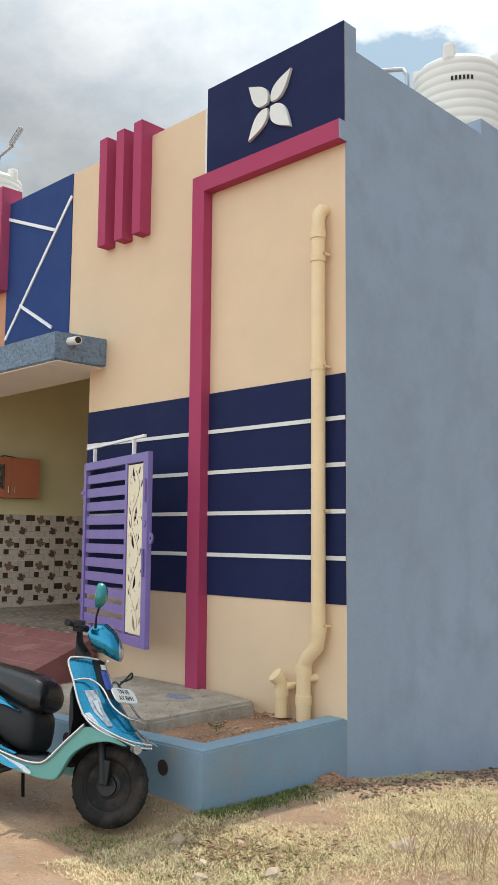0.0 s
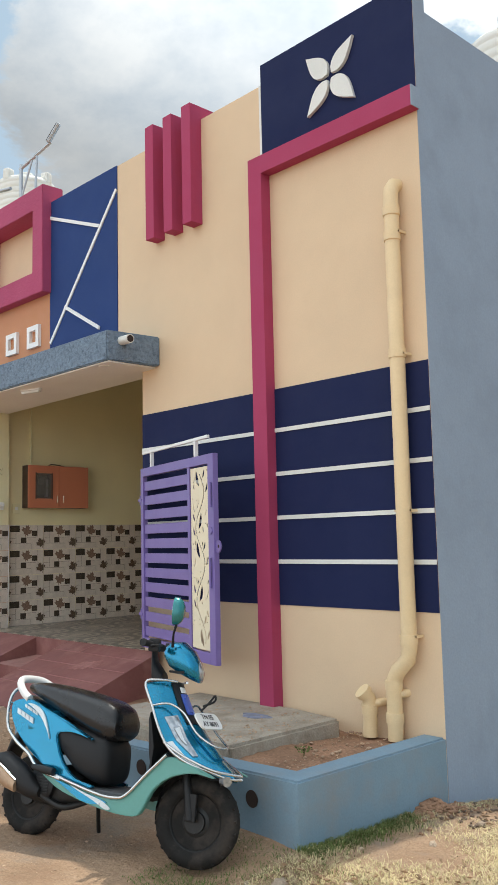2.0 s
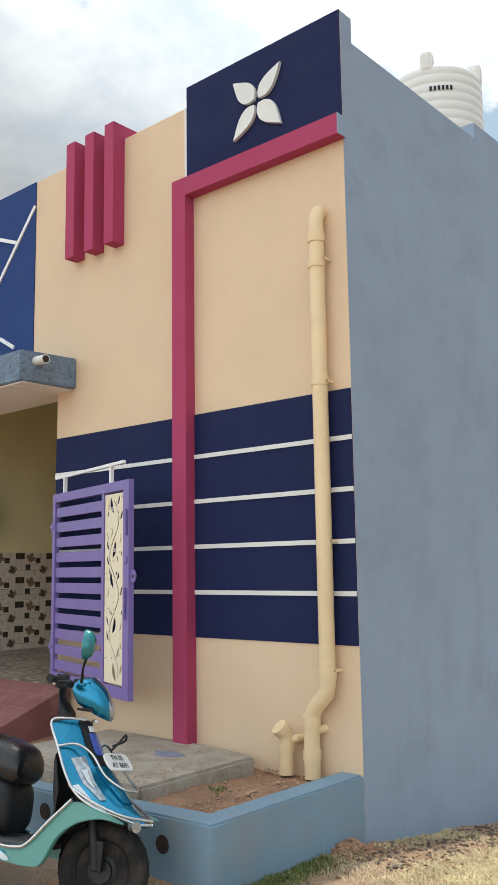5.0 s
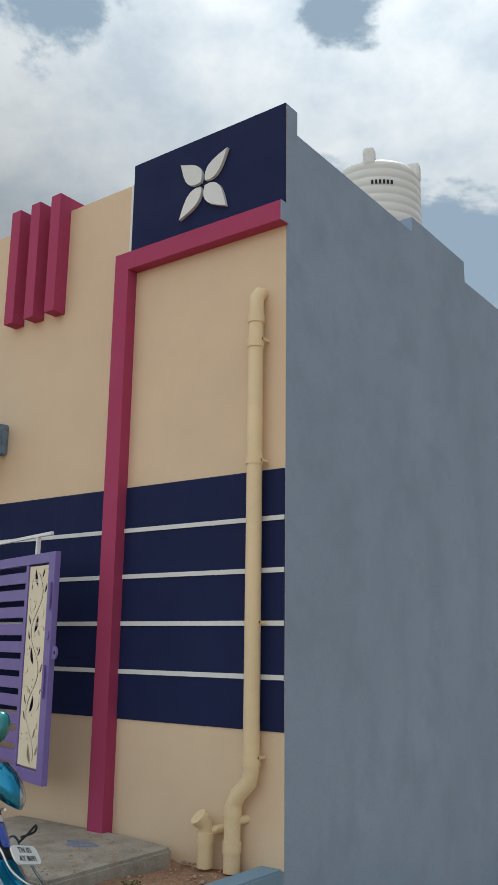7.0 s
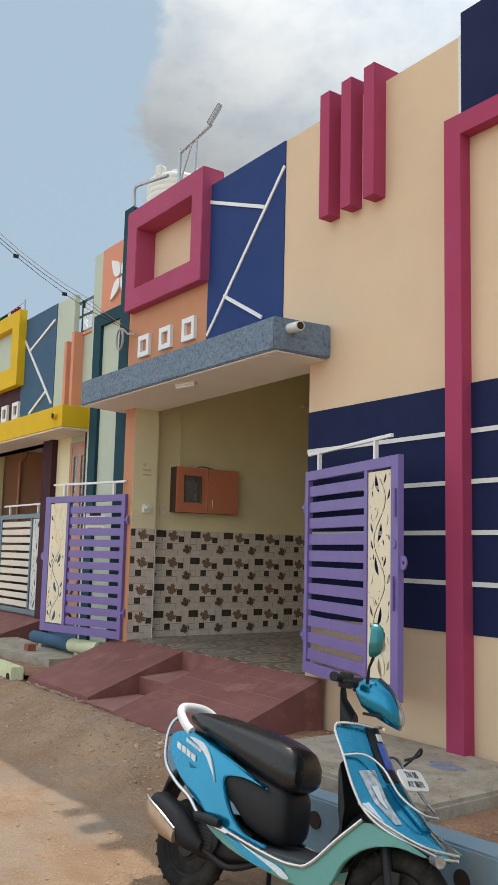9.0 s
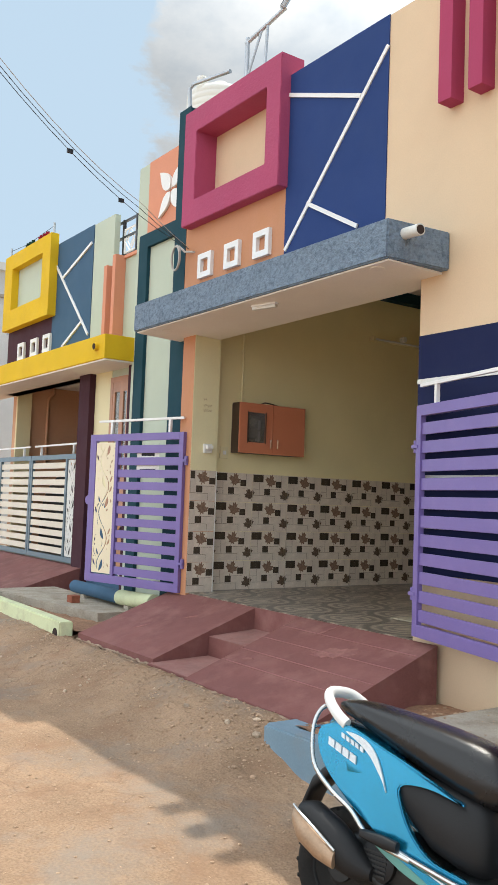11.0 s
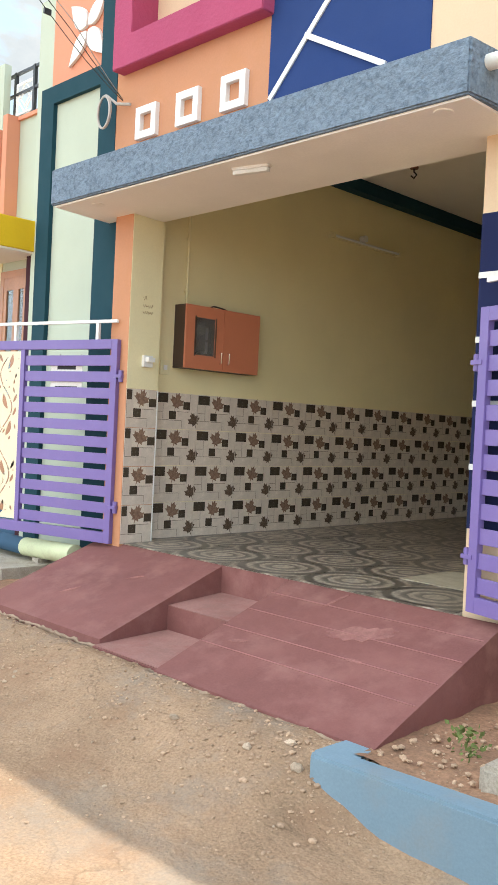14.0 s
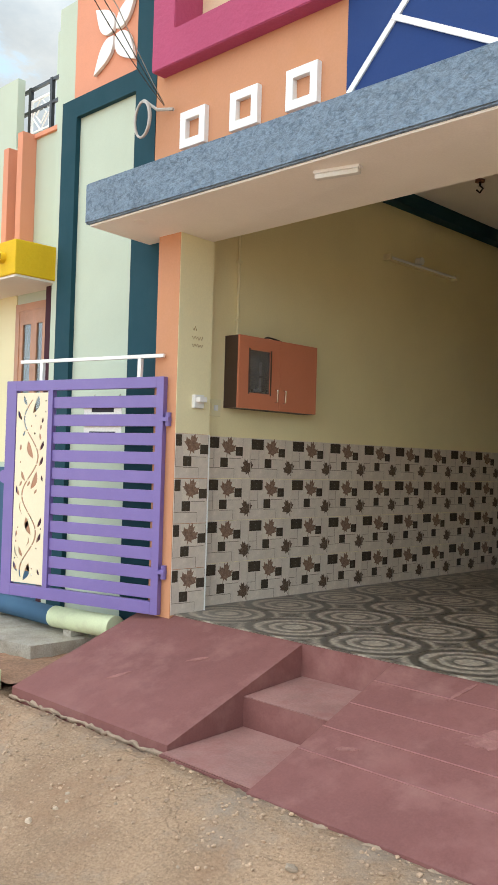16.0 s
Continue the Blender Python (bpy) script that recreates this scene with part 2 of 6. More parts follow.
def tube(bm, points, radius, sides=10, closed=False):
    """A round bar along points; radius is one number or one for each point."""
    pts = [Vector(p) for p in points]
    rad = radius if isinstance(radius, (list, tuple)) else [radius] * len(pts)
    rings, up = [], None
    for i, p in enumerate(pts):
        if closed:
            d = pts[(i + 1) % len(pts)] - pts[i - 1]
        else:
            d = pts[min(i + 1, len(pts) - 1)] - pts[max(i - 1, 0)]
        d.normalize()
        if up is None:
            up = d.orthogonal().normalized()
        up = (up - d * up.dot(d)).normalized()
        side = d.cross(up)
        rings.append([bm.verts.new(p + rad[i] * (math.cos(a) * up + math.sin(a) * side)) for a in (math.tau * k / sides for k in range(sides))])
    for a, b in zip(rings, rings[1:] + ([rings[0]] if closed else [])):
        for k in range(sides):
            bm.faces.new((a[k], a[(k + 1) % sides], b[(k + 1) % sides], b[k]))
    if not closed:
        bm.faces.new(rings[0][::-1])
        bm.faces.new(rings[-1])
    bmesh.ops.recalc_face_normals(bm, faces=bm.faces[:])
    return bm


def lathe(bm, profile, sides=40):
    """A profile of (radius, height) turned round z."""
    rings = [[bm.verts.new((r * math.cos(math.tau * k / sides), r * math.sin(math.tau * k / sides), z)) for k in range(sides)] for r, z in profile]
    for a, b in zip(rings, rings[1:]):
        for k in range(sides):
            bm.faces.new((a[k], a[(k + 1) % sides], b[(k + 1) % sides], b[k]))
    bm.faces.new(rings[0][::-1])
    bm.faces.new(rings[-1])
    bmesh.ops.recalc_face_normals(bm, faces=bm.faces[:])
    return bm


def part(name, bm, mat, parent=None, label="", smooth=False):
    me = bpy.data.meshes.new(name)
    bm.to_mesh(me)
    bm.free()
    me.materials.append(mat)
    if smooth:
        for p in me.polygons:
            p.use_smooth = True
        me.set_sharp_from_angle(angle=radians(40))
    ob = new(name, me)
    ob.parent = parent
    if label:
        ob["label"] = label
    return ob


def thing(name, m, label, category, group="", kind=""):
    ob = new(name)
    ob.empty_display_size = 0.1
    ob.matrix_world = m
    return tagged(ob, label, category, group, kind)


def structure(name, bm, mat, label, category="wall"):
    return tagged(part(name, bm, mat), label, category, kind="structure")


# ---- ground ----
def smooth(a, b, t):
    t = min(1, max(0, (t - a) / (b - a)))
    return t * t * (3 - 2 * t)


def ground_z(x, y):
    verge = 0.215 * smooth(-2.05, -1.12, y) * (1 - smooth(-3.25, -2.55, x) * (1 - smooth(-1.36, -1.24, y))) * (1 - smooth(-0.16, -0.02, x))
    verge -= (0.095 * smooth(-2.9, -2.1, y) - 0.05 * smooth(-1.85, -1.4, y)) * smooth(-2.7, -1.3, x) * (1 - smooth(5.0, 9.0, x))
    side = (-0.03 - 0.14 * max(0, min(y + 0.3, 7))) * smooth(-1.0, -0.1, x) * smooth(-1.6, -0.6, y)
    road = -0.03 * smooth(-2.5, -5.0, y)
    near = 1 - smooth(6, 14, math.hypot(x + 2, y + 2))
    rough = 0.022 * noise.noise((x * 1.3, y * 1.3, 0)) + 0.012 * noise.noise((x * 4.1, y * 4.1, 3)) + 0.010 * noise.noise((x * 9, y * 9, 7))
    under = 0.16 * smooth(-1.10, -1.02, y) * smooth(-6.6, -6.45, x) * (1 - smooth(-2.95, -2.8, x))
    rut = 0.05 * math.exp(-((x + 0.33) ** 2 + (y + 1.84) ** 2) / 0.05)
    rut += 0.03 * math.exp(-((x + 2.75) ** 2 / 0.25 + (y + 1.5) ** 2 / 0.03))
    return verge + side + road + rough * near - under - rut


def spaced(low, high, step, limit):
    out, s, v = list(np.arange(low, high, step)), step, low
    while v > -limit:
        s *= 1.35
        v -= s
        out.insert(0, v)
    s, v = step, out[-1]
    while v < limit:
        s *= 1.35
        v += s
        out.append(v)
    return out


def crust(m):
    """Dried crust on the soil: broken by dark cracks here and there, with a fine grit in the relief."""
    t = m.node_tree
    bsdf = t.nodes["Principled BSDF"]
    where = t.nodes.new("ShaderNodeTexCoord").outputs["Object"]

    def node(kind, **values):
        n = t.nodes.new(kind)
        for key, value in values.items():
            n.inputs[key].default_value = value
        return n

    warp = node("ShaderNodeTexNoise", Scale=3.0, Detail=6.0)
    t.links.new(where, warp.inputs["Vector"])
    bent = t.nodes.new("ShaderNodeMixRGB")
    bent.inputs[0].default_value = 0.22
    t.links.new(where, bent.inputs[1])
    t.links.new(warp.outputs["Color"], bent.inputs[2])
    cells = node("ShaderNodeTexVoronoi", Scale=2.2)
    cells.feature = "DISTANCE_TO_EDGE"
    t.links.new(bent.outputs[0], cells.inputs["Vector"])
    line = node("ShaderNodeMapRange")
    line.inputs["From Min"].default_value, line.inputs["From Max"].default_value = 0.0, 0.012
    line.inputs["To Min"].default_value, line.inputs["To Max"].default_value = 1.0, 0.0
    t.links.new(cells.outputs["Distance"], line.inputs[0])
    patch = node("ShaderNodeTexNoise", Scale=0.8, Detail=2.0)
    t.links.new(where, patch.inputs["Vector"])
    some = node("ShaderNodeMapRange")
    some.inputs["From Min"].default_value, some.inputs["From Max"].default_value = 0.46, 0.60
    some.inputs["To Max"].default_value = 0.32
    t.links.new(patch.outputs[0], some.inputs[0])
    crack = t.nodes.new("ShaderNodeMath")
    crack.operation = "MULTIPLY"
    t.links.new(line.outputs[0], crack.inputs[0])
    t.links.new(some.outputs[0], crack.inputs[1])
    dark = t.nodes.new("ShaderNodeMixRGB")
    dark.inputs[2].default_value = (0.13, 0.085, 0.055, 1)
    t.links.new(crack.outputs[0], dark.inputs[0])
    t.links.new(bsdf.inputs["Base Color"].links[0].from_socket, dark.inputs[1])
    t.links.new(dark.outputs[0], bsdf.inputs["Base Color"])
    grit = node("ShaderNodeTexNoise", Scale=70.0, Detail=5.0, Roughness=0.7)
    t.links.new(where, grit.inputs["Vector"])
    low = t.nodes.new("ShaderNodeMath")
    low.operation = "SUBTRACT"
    t.links.new(grit.outputs[0], low.inputs[0])
    t.links.new(crack.outputs[0], low.inputs[1])
    fine_bump = node("ShaderNodeBump", Strength=0.55, Distance=0.012)
    t.links.new(low.outputs[0], fine_bump.inputs["Height"])
    t.links.new(bsdf.inputs["Normal"].links[0].from_socket, fine_bump.inputs["Normal"])
    t.links.new(fine_bump.outputs[0], bsdf.inputs["Normal"])


def build_ground():
    xs, ys = spaced(-9, 3.2, 0.07, 900), spaced(-4.2, 1.5, 0.07, 900)
    verts = [(x, y, ground_z(x, y)) for y in ys for x in xs]
    n = len(xs)
    faces = [(j * n + i, j * n + i + 1, (j + 1) * n + i + 1, (j + 1) * n + i) for j in range(len(ys) - 1) for i in range(n - 1)]
    me = bpy.data.meshes.new("ground")
    me.from_pydata(verts, [], faces)
    for p in me.polygons:
        p.use_smooth = True
    ob = new("ground", me)
    m = material("sandy soil", (0.352, 0.234, 0.150), rough=0.95, mottle=0.20, scale=1.6, grain=0.22, grain_scale=75, bump=0.9, bump_scale=11, relief=0.030,
                 stain=(0.285, 0.17, 0.105), stain_amount=0.9, stain_scale=2.6, stain2=(0.29, 0.24, 0.195))
    crust(m)
    me.materials.append(m)
    return tagged(ob, "uneven sandy brown soil street with gravel", "ground", kind="structure")


build_ground()

# ---- the house: walls ----
FLOOR = 0.63
front = bmesh.new()
box(front, -3.21, -1.53, 0, 0.2, -0.6, 5.36)
box(front, -1.53, 0, 0, 0.14, -0.6, 5.53)
box(front, -6.62, -3.21, 0, 0.2, 3.24, 4.58)
box(front, -6.62, -3.21, 0, 0.2, 5.305, 5.36)
box(front, -6.62, -6.285, 0, 0.2, 4.58, 5.305)
box(front, -5.06, -3.21, 0, 0.2, 4.58, 5.305)
box(front, -6.285, -5.06, 0.142, 0.2, 4.58, 5.305)
wall_front = structure("wall_front", front, cream, "cream painted plaster front wall with a wide porch opening")
part("navy_panel", boxes((-1.53, 0.0, -0.006, 0, 4.70, 5.534)), navy, wall_front, "navy parapet panel")
for x0, x1 in ((-3.21, -1.61), (-1.46, 0.0)):
    part("navy_band", boxes((x0, x1, -0.006, 0, 1.094, 2.782)), navy, wall_front, "navy painted band")
    for z in (2.451, 2.107, 1.765, 1.425):
        part("stripe", boxes((x0, x1, -0.014, -0.006, z - 0.016, z + 0.016)), dirty_white, wall_front, "raised white stripe")
part("white_edge", boxes((-1.553, -1.53, -0.008, 0, 4.70, 5.36)), dirty_white, wall_front)
frame_bm = bmesh.new()
prism(frame_bm, ((-1.61, 0.2), (-1.46, 0.2), (-1.46, 4.55), (0.02, 4.55), (0.02, 4.70), (-1.61, 4.70)), -0.1, 0.0, "y")
part("raised_frame", frame_bm, pink, wall_front, "raspberry raised plaster frame")
part("frame_end", boxes((0.0205, 0.026, -0.1, 0.0, 4.55, 4.70)), grey_blue, wall_front, "grey-blue end of the raised frame")

side = bmesh.new()
prism(side, ((0.003, -1.4), (0.003, 5.526), (0.14, 5.526), (0.14, 5.335), (2.06, 5.335), (2.06, 5.49), (3.25, 5.49), (3.25, 5.27), (10.5, 5.27), (10.5, -1.4)), -0.2, 0.004, "x")
wall_side = structure("wall_side", side, grey_blue, "plain grey-blue painted plaster side wall")
structure("roof", boxes((-6.6, -0.2, 0.2, 10.3, 4.35, 4.5)), concrete, "flat cement roof terrace", "roof")
structure("parapet_wall", boxes((-3.2, -0.2, 2.07, 2.25, 4.5, 5.485)), grey_blue, "grey-blue terrace cross wall")

# porch
porch = bmesh.new()
box(porch, -6.62, -6.30, 0.2, 10.3, -0.6, 4.35)
wall_porch = structure("wall_porch", porch, ochre, "pale yellow porch wall above a tiled dado")
structure("wall_porch_back", boxes((-6.30, -3.0, 5.8, 6.0, 3.86, 4.35)), ochre, "pale yellow beam across the back of the porch")
structure("wall_room_back", boxes((-6.62, 0.0, 10.3, 10.5, 0.0, 4.5)), ochre, "pale yellow end wall behind the porch")
structure("ceiling_room", boxes((-6.30, -3.0, 6.0, 10.3, 4.1, 4.2)), ceiling_white, "off-white ceiling behind the porch", "ceiling")
structure("wall_porch_right", boxes((-3.21, -3.0, 0.2, 10.3, 0.0, 4.35)), ochre, "pale yellow inner wall of the porch")
structure("ceiling", boxes((-6.30, -3.21, 0.2, 5.8, 4.1, 4.2)), ceiling_white, "off-white porch ceiling", "ceiling")
cornice = bmesh.new()
box(cornice, -6.30, -6.18, 0.2, 5.8, 3.975, 4.1)
box(cornice, -6.18, -3.21, 5.68, 5.8, 3.975, 4.1)
structure("cornice", cornice, teal, "dark teal cornice round the porch ceiling", "cornice")
structure("pilaster", boxes((-6.40, -6.175, -0.095, 0.21, -0.3, 3.24)), orange, "orange painted pilaster beside the gate", "pilaster")
structure("pilaster_face", boxes((-6.175, -6.171, -0.093, 0.21, 1.84, 3.24)), pale_yellow, "light yellow inner face of the pilaster", "pilaster")
structure("orange_panel", boxes((-6.62, -4.87, -0.006, 0, 3.24, 4.40)), orange, "orange painted wall panel", "wall")
blue_panel = structure("blue_panel", boxes((-4.87, -3.60, -0.010, 0, 3.24, 5.364)), royal, "royal blue wall panel with white lines", "wall")


def stripe_between(a, b, width, y0, y1, mat, parent):
    """A straight raised bar on a wall facing the street, from a to b (x, z)."""
    a, b = Vector(a), Vector(b)
    d = (b - a).normalized()
    n = Vector((-d.y, d.x)) * width / 2
    part("stripe", prism(bmesh.new(), [a - n, b - n, b + n, a + n], y0, y1, "y"), mat, parent, "raised white stripe")


for lift, (a, b) in enumerate((((-4.85, 3.765), (-3.60, 5.115)), ((-4.86, 5.18), (-3.90, 4.82)), ((-4.55, 4.11), (-3.90, 3.755)))):
    stripe_between(a, b, 0.035, -0.022 - 0.003 * lift, -0.010 - 0.001 * lift, white, blue_panel)

cb_ = prism(bmesh.new(), ((-6.635, -0.55), (-2.995, -0.55), (-2.94, 0.0), (-6.635, 0.0)), 3.212, 3.484, "z")
bmesh.ops.bevel(cb_, geom=cb_.edges[:], offset=0.01, segments=2, affect="EDGES")
canopy = structure("canopy", cb_, stucco, "projecting canopy with combed blue-grey stucco fascia", "canopy")
so = boxes((-6.61, -3.01, -0.52, 0.2, 3.200, 3.222))
for v in so.verts:  # the soffit falls a little towards the porch
    if v.co.z < 3.21 and v.co.y > 0:
        v.co.z = 3.170 if v.co.x < -5 else 3.196
part("soffit", so, ceiling_white, canopy, "off-white canopy soffit")

# porch floor and ramp
structure("floor", boxes((-6.30, -3.21, -0.05, 10.3, 0.2, FLOOR)), concrete, "porch floor slab", "floor")
ramp_bm = bmesh.new()


def ramp_z(y):
    return FLOOR - 0.002 + 0.372 * (y + 0.05)


R1 = -0.05
for x0, x1, foot in ((-6.50, -5.045, -1.05), (-4.42, -2.93, -1.13)):
    prism(ramp_bm, ((R1, -0.1), (R1, ramp_z(R1)), (foot, ramp_z(foot)), (foot, -0.1)), x0, x1, "x")
prism(ramp_bm, ((-0.05, -0.1), (-0.05, 0.44), (-0.525, 0.405), (-0.525, 0.245), (-1.10, 0.225), (-1.10, -0.1)), -5.045, -4.42, "x")
ramp = structure("ramp", ramp_bm, red_oxide, "red oxide cement entrance ramp with two sunken steps", "ramp")
dust_line = material("pale cement dust", (0.31, 0.14, 0.135), rough=0.9)
# treads are lighter than the ramp, which sets off their edges
pale_red = material("paler red oxide tread", (0.31, 0.165, 0.145), rough=0.85, mottle=0.14, scale=4, stain=(0.28, 0.11, 0.10), stain_amount=0.6, stain_scale=6)
for quad in (((-0.054, 0.4415), (-0.054, 0.4455), (-0.525, 0.4107), (-0.525, 0.4067)), ((-0.527, 0.2467), (-0.527, 0.2507), (-1.09, 0.2307), (-1.09, 0.2267))):
    part("tread", prism(bmesh.new(), quad, -5.04, -4.425, "x"), pale_red, ramp, "paler worn step tread")
part("riser", boxes((-5.045, -4.42, -0.060, -0.048, 0.42, FLOOR - 0.002)), red_oxide, ramp)
for y in (-0.22, -0.42, -0.62, -0.80):
    part("groove_line", boxes((-4.42, -2.95, y - 0.003, y + 0.003, ramp_z(y) - 0.004, ramp_z(y) + 0.003)),
         dust_line, ramp, "faint pale trowel line")

# ---- raised ornaments on the street front ----
for x in (-2.915, -2.645, -2.375):
    fin = tagged(part("wall_fin", boxes((x - 0.052, x + 0.070, -0.13, 0.15, 4.385, 5.48), bevel=0.004), pink), "raspberry plaster fin standing out from the cream wall", "wall fin",
                 "three fins on the parapet")
fb = bmesh.new()
outer, inner = ((-6.515, 4.345), (-4.85, 4.335), (-4.85, 5.55), (-6.515, 5.55)), ((-6.28, 4.588), (-5.067, 4.588), (-5.067, 5.30), (-6.28, 5.30))
loops = {}
for y in (-0.12, 0.138):
    loops[y] = ([fb.verts.new((x, y, z)) for x, z in outer], [fb.verts.new((x, y, z)) for x, z in inner])
for y, (o, i) in loops.items():
    for k in range(4):
        fb.faces.new((o[k], o[(k + 1) % 4], i[(k + 1) % 4], i[k]))
for w in (0, 1):
    a, b = loops[-0.12][w], loops[0.138][w]
    for k in range(4):
        fb.faces.new((a[k], a[(k + 1) % 4], b[(k + 1) % 4], b[k]))
bmesh.ops.recalc_face_normals(fb, faces=fb.faces[:])
bmesh.ops.bevel(fb, geom=fb.edges[:], offset=0.006, segments=2, affect="EDGES")
box_frame = tagged(part("box_frame", fb, pink_rough), "deep raspberry plaster picture frame round a cream recess", "wall frame")
part("recess_panel", boxes((-6.279, -5.068, 0.128, 0.136, 4.589, 5.299)), cream, box_frame, "cream recessed panel")


def square_ring(x0, z0, size, rim, y0, y1):
    bm = bmesh.new()
    box(bm, x0, x0 + rim, y0, y1, z0, z0 + size)
    box(bm, x0 + size - rim, x0 + size, y0, y1, z0, z0 + size)
    box(bm, x0 + rim, x0 + size - rim, y0, y1, z0, z0 + rim)
    box(bm, x0 + rim, x0 + size - rim, y0, y1, z0 + size - rim, z0 + size)
    return bm


for x in (-6.28, -5.795, -5.309):
    tagged(part("square_ornament", square_ring(x, 3.777, 0.247, 0.056, -0.045, -0.006), white), "white plaster square ring on the orange wall", "wall ornament", "three square rings")


def petal(bm, length, width, angle, y0, y1, turned=0.0):
    n, left, right = 10, [], []
    for i in range(n + 1):
        s = i / n
        w = width * math.sin(math.pi * s ** 0.75) * (1 - 0.25 * s)
        left.append((0.03 + s * length, w + turned * math.sin(math.pi * s)))
        right.append((0.03 + s * length, -w + turned * math.sin(math.pi * s)))
    outline = left + right[-2:0:-1]
    c, s = math.cos(angle), math.sin(angle)
    return prism(bm, [(u * c - v * s, u * s + v * c) for u, v in outline], y0, y1, "y")


def flower(x, z, size, mat, label, y=0.0):
    f = thing("flower_ornament", pose(x, y, z), label, "wall ornament")
    for a, k, w in ((44, 1.0, 0.235), (135, 1.0, 0.29), (226, 1.03, 0.235), (312, 1.06, 0.29)):
        part("petal", petal(bmesh.new(), size * k, size * w, radians(a), -0.035, -0.007), mat, f)
    return f


flower(-0.76, 5.11, 0.30, dirty_white, "four-petal white plaster flower on the navy parapet")


# ---- drain pipes ----
def drain():
    d = thing("drain_pipe", pose(-0.2, -0.075, 0.28), "cream painted plastic rainwater pipe on the front wall", "drain pipe")
    pts = [(0, 0.075, 3.78), (0, 0.04, 3.775), (0, 0.01, 3.74), (0, 0, 3.68), (0, 0, 0.58), (-0.012, 0, 0.51), (-0.10, 0, 0.425), (-0.135, 0, 0.36), (-0.14, 0, 0.28), (-0.14, 0, -0.03)]
    part("pipe", tube(bmesh.new(), pts, 0.053, 20), pvc, d, smooth=True)
    for z, x in ((3.58, 0), (3.40, 0), (2.57, 0), (0.64, 0), (0.12, -0.14), (0.335, -0.139)):
        part("collar", tube(bmesh.new(), [(x, 0, z - 0.035), (x, 0, z + 0.03)], 0.060, 20), pvc, d, smooth=True)
    for z in (2.56, 1.49, 0.66, 3.42):
        part("clamp", boxes((-0.070, 0.070, -0.010, 0.010, z - 0.007, z + 0.007), (0.058, 0.069, -0.010, 0.07, z - 0.009, z + 0.009)), pvc, d)
    part("branch", tube(bmesh.new(), [(-0.14, 0, 0.27), (-0.092, 0.035, 0.275), (-0.085, 0.08, 0.275)], 0.028, 14), pvc, d, "branch into the wall", smooth=True)
    s = thing("pipe_stub", pose(-0.545, -0.085, 0.25), "short cream plastic pipe stub with an elbow in the planter", "drain pipe")
    part("pipe", tube(bmesh.new(), [(0, 0, 0), (0, 0, 0.22), (-0.004, -0.010, 0.262), (-0.018, -0.036, 0.292)], 0.050, 18), pvc, s, smooth=True)
    part("branch", tube(bmesh.new(), [(0.0, 0.0, 0.21), (0.055, 0.035, 0.225), (0.065, 0.088, 0.225)], 0.028, 14), pvc, s, "branch into the wall", smooth=True)
    part("collar", tube(bmesh.new(), [(0, 0, 0.15), (0, 0, 0.21)], 0.057, 18), pvc, s, smooth=True)
    part("lip", tube(bmesh.new(), [(-0.014, -0.028, 0.284), (-0.025, -0.050, 0.309)], 0.058, 18), pvc, s, smooth=True)


drain()
spout = thing("drain_spout", pose(-2.95, -0.40, 3.40), "short white plastic drain spout in the canopy end", "drain pipe")
sp = bmesh.new()
tube(sp, [(-0.05, 0, 0), (0.13, -0.02, -0.012)], 0.04, 16)
part("pipe", sp, dirty_white, spout, smooth=True)
# dark disc on the closed pipe end paints the shade of the bore
part("bore", tube(bmesh.new(), [(0.128, -0.02, -0.012), (0.1335, -0.0206, -0.0123)], 0.031, 16), hole_shade, spout)


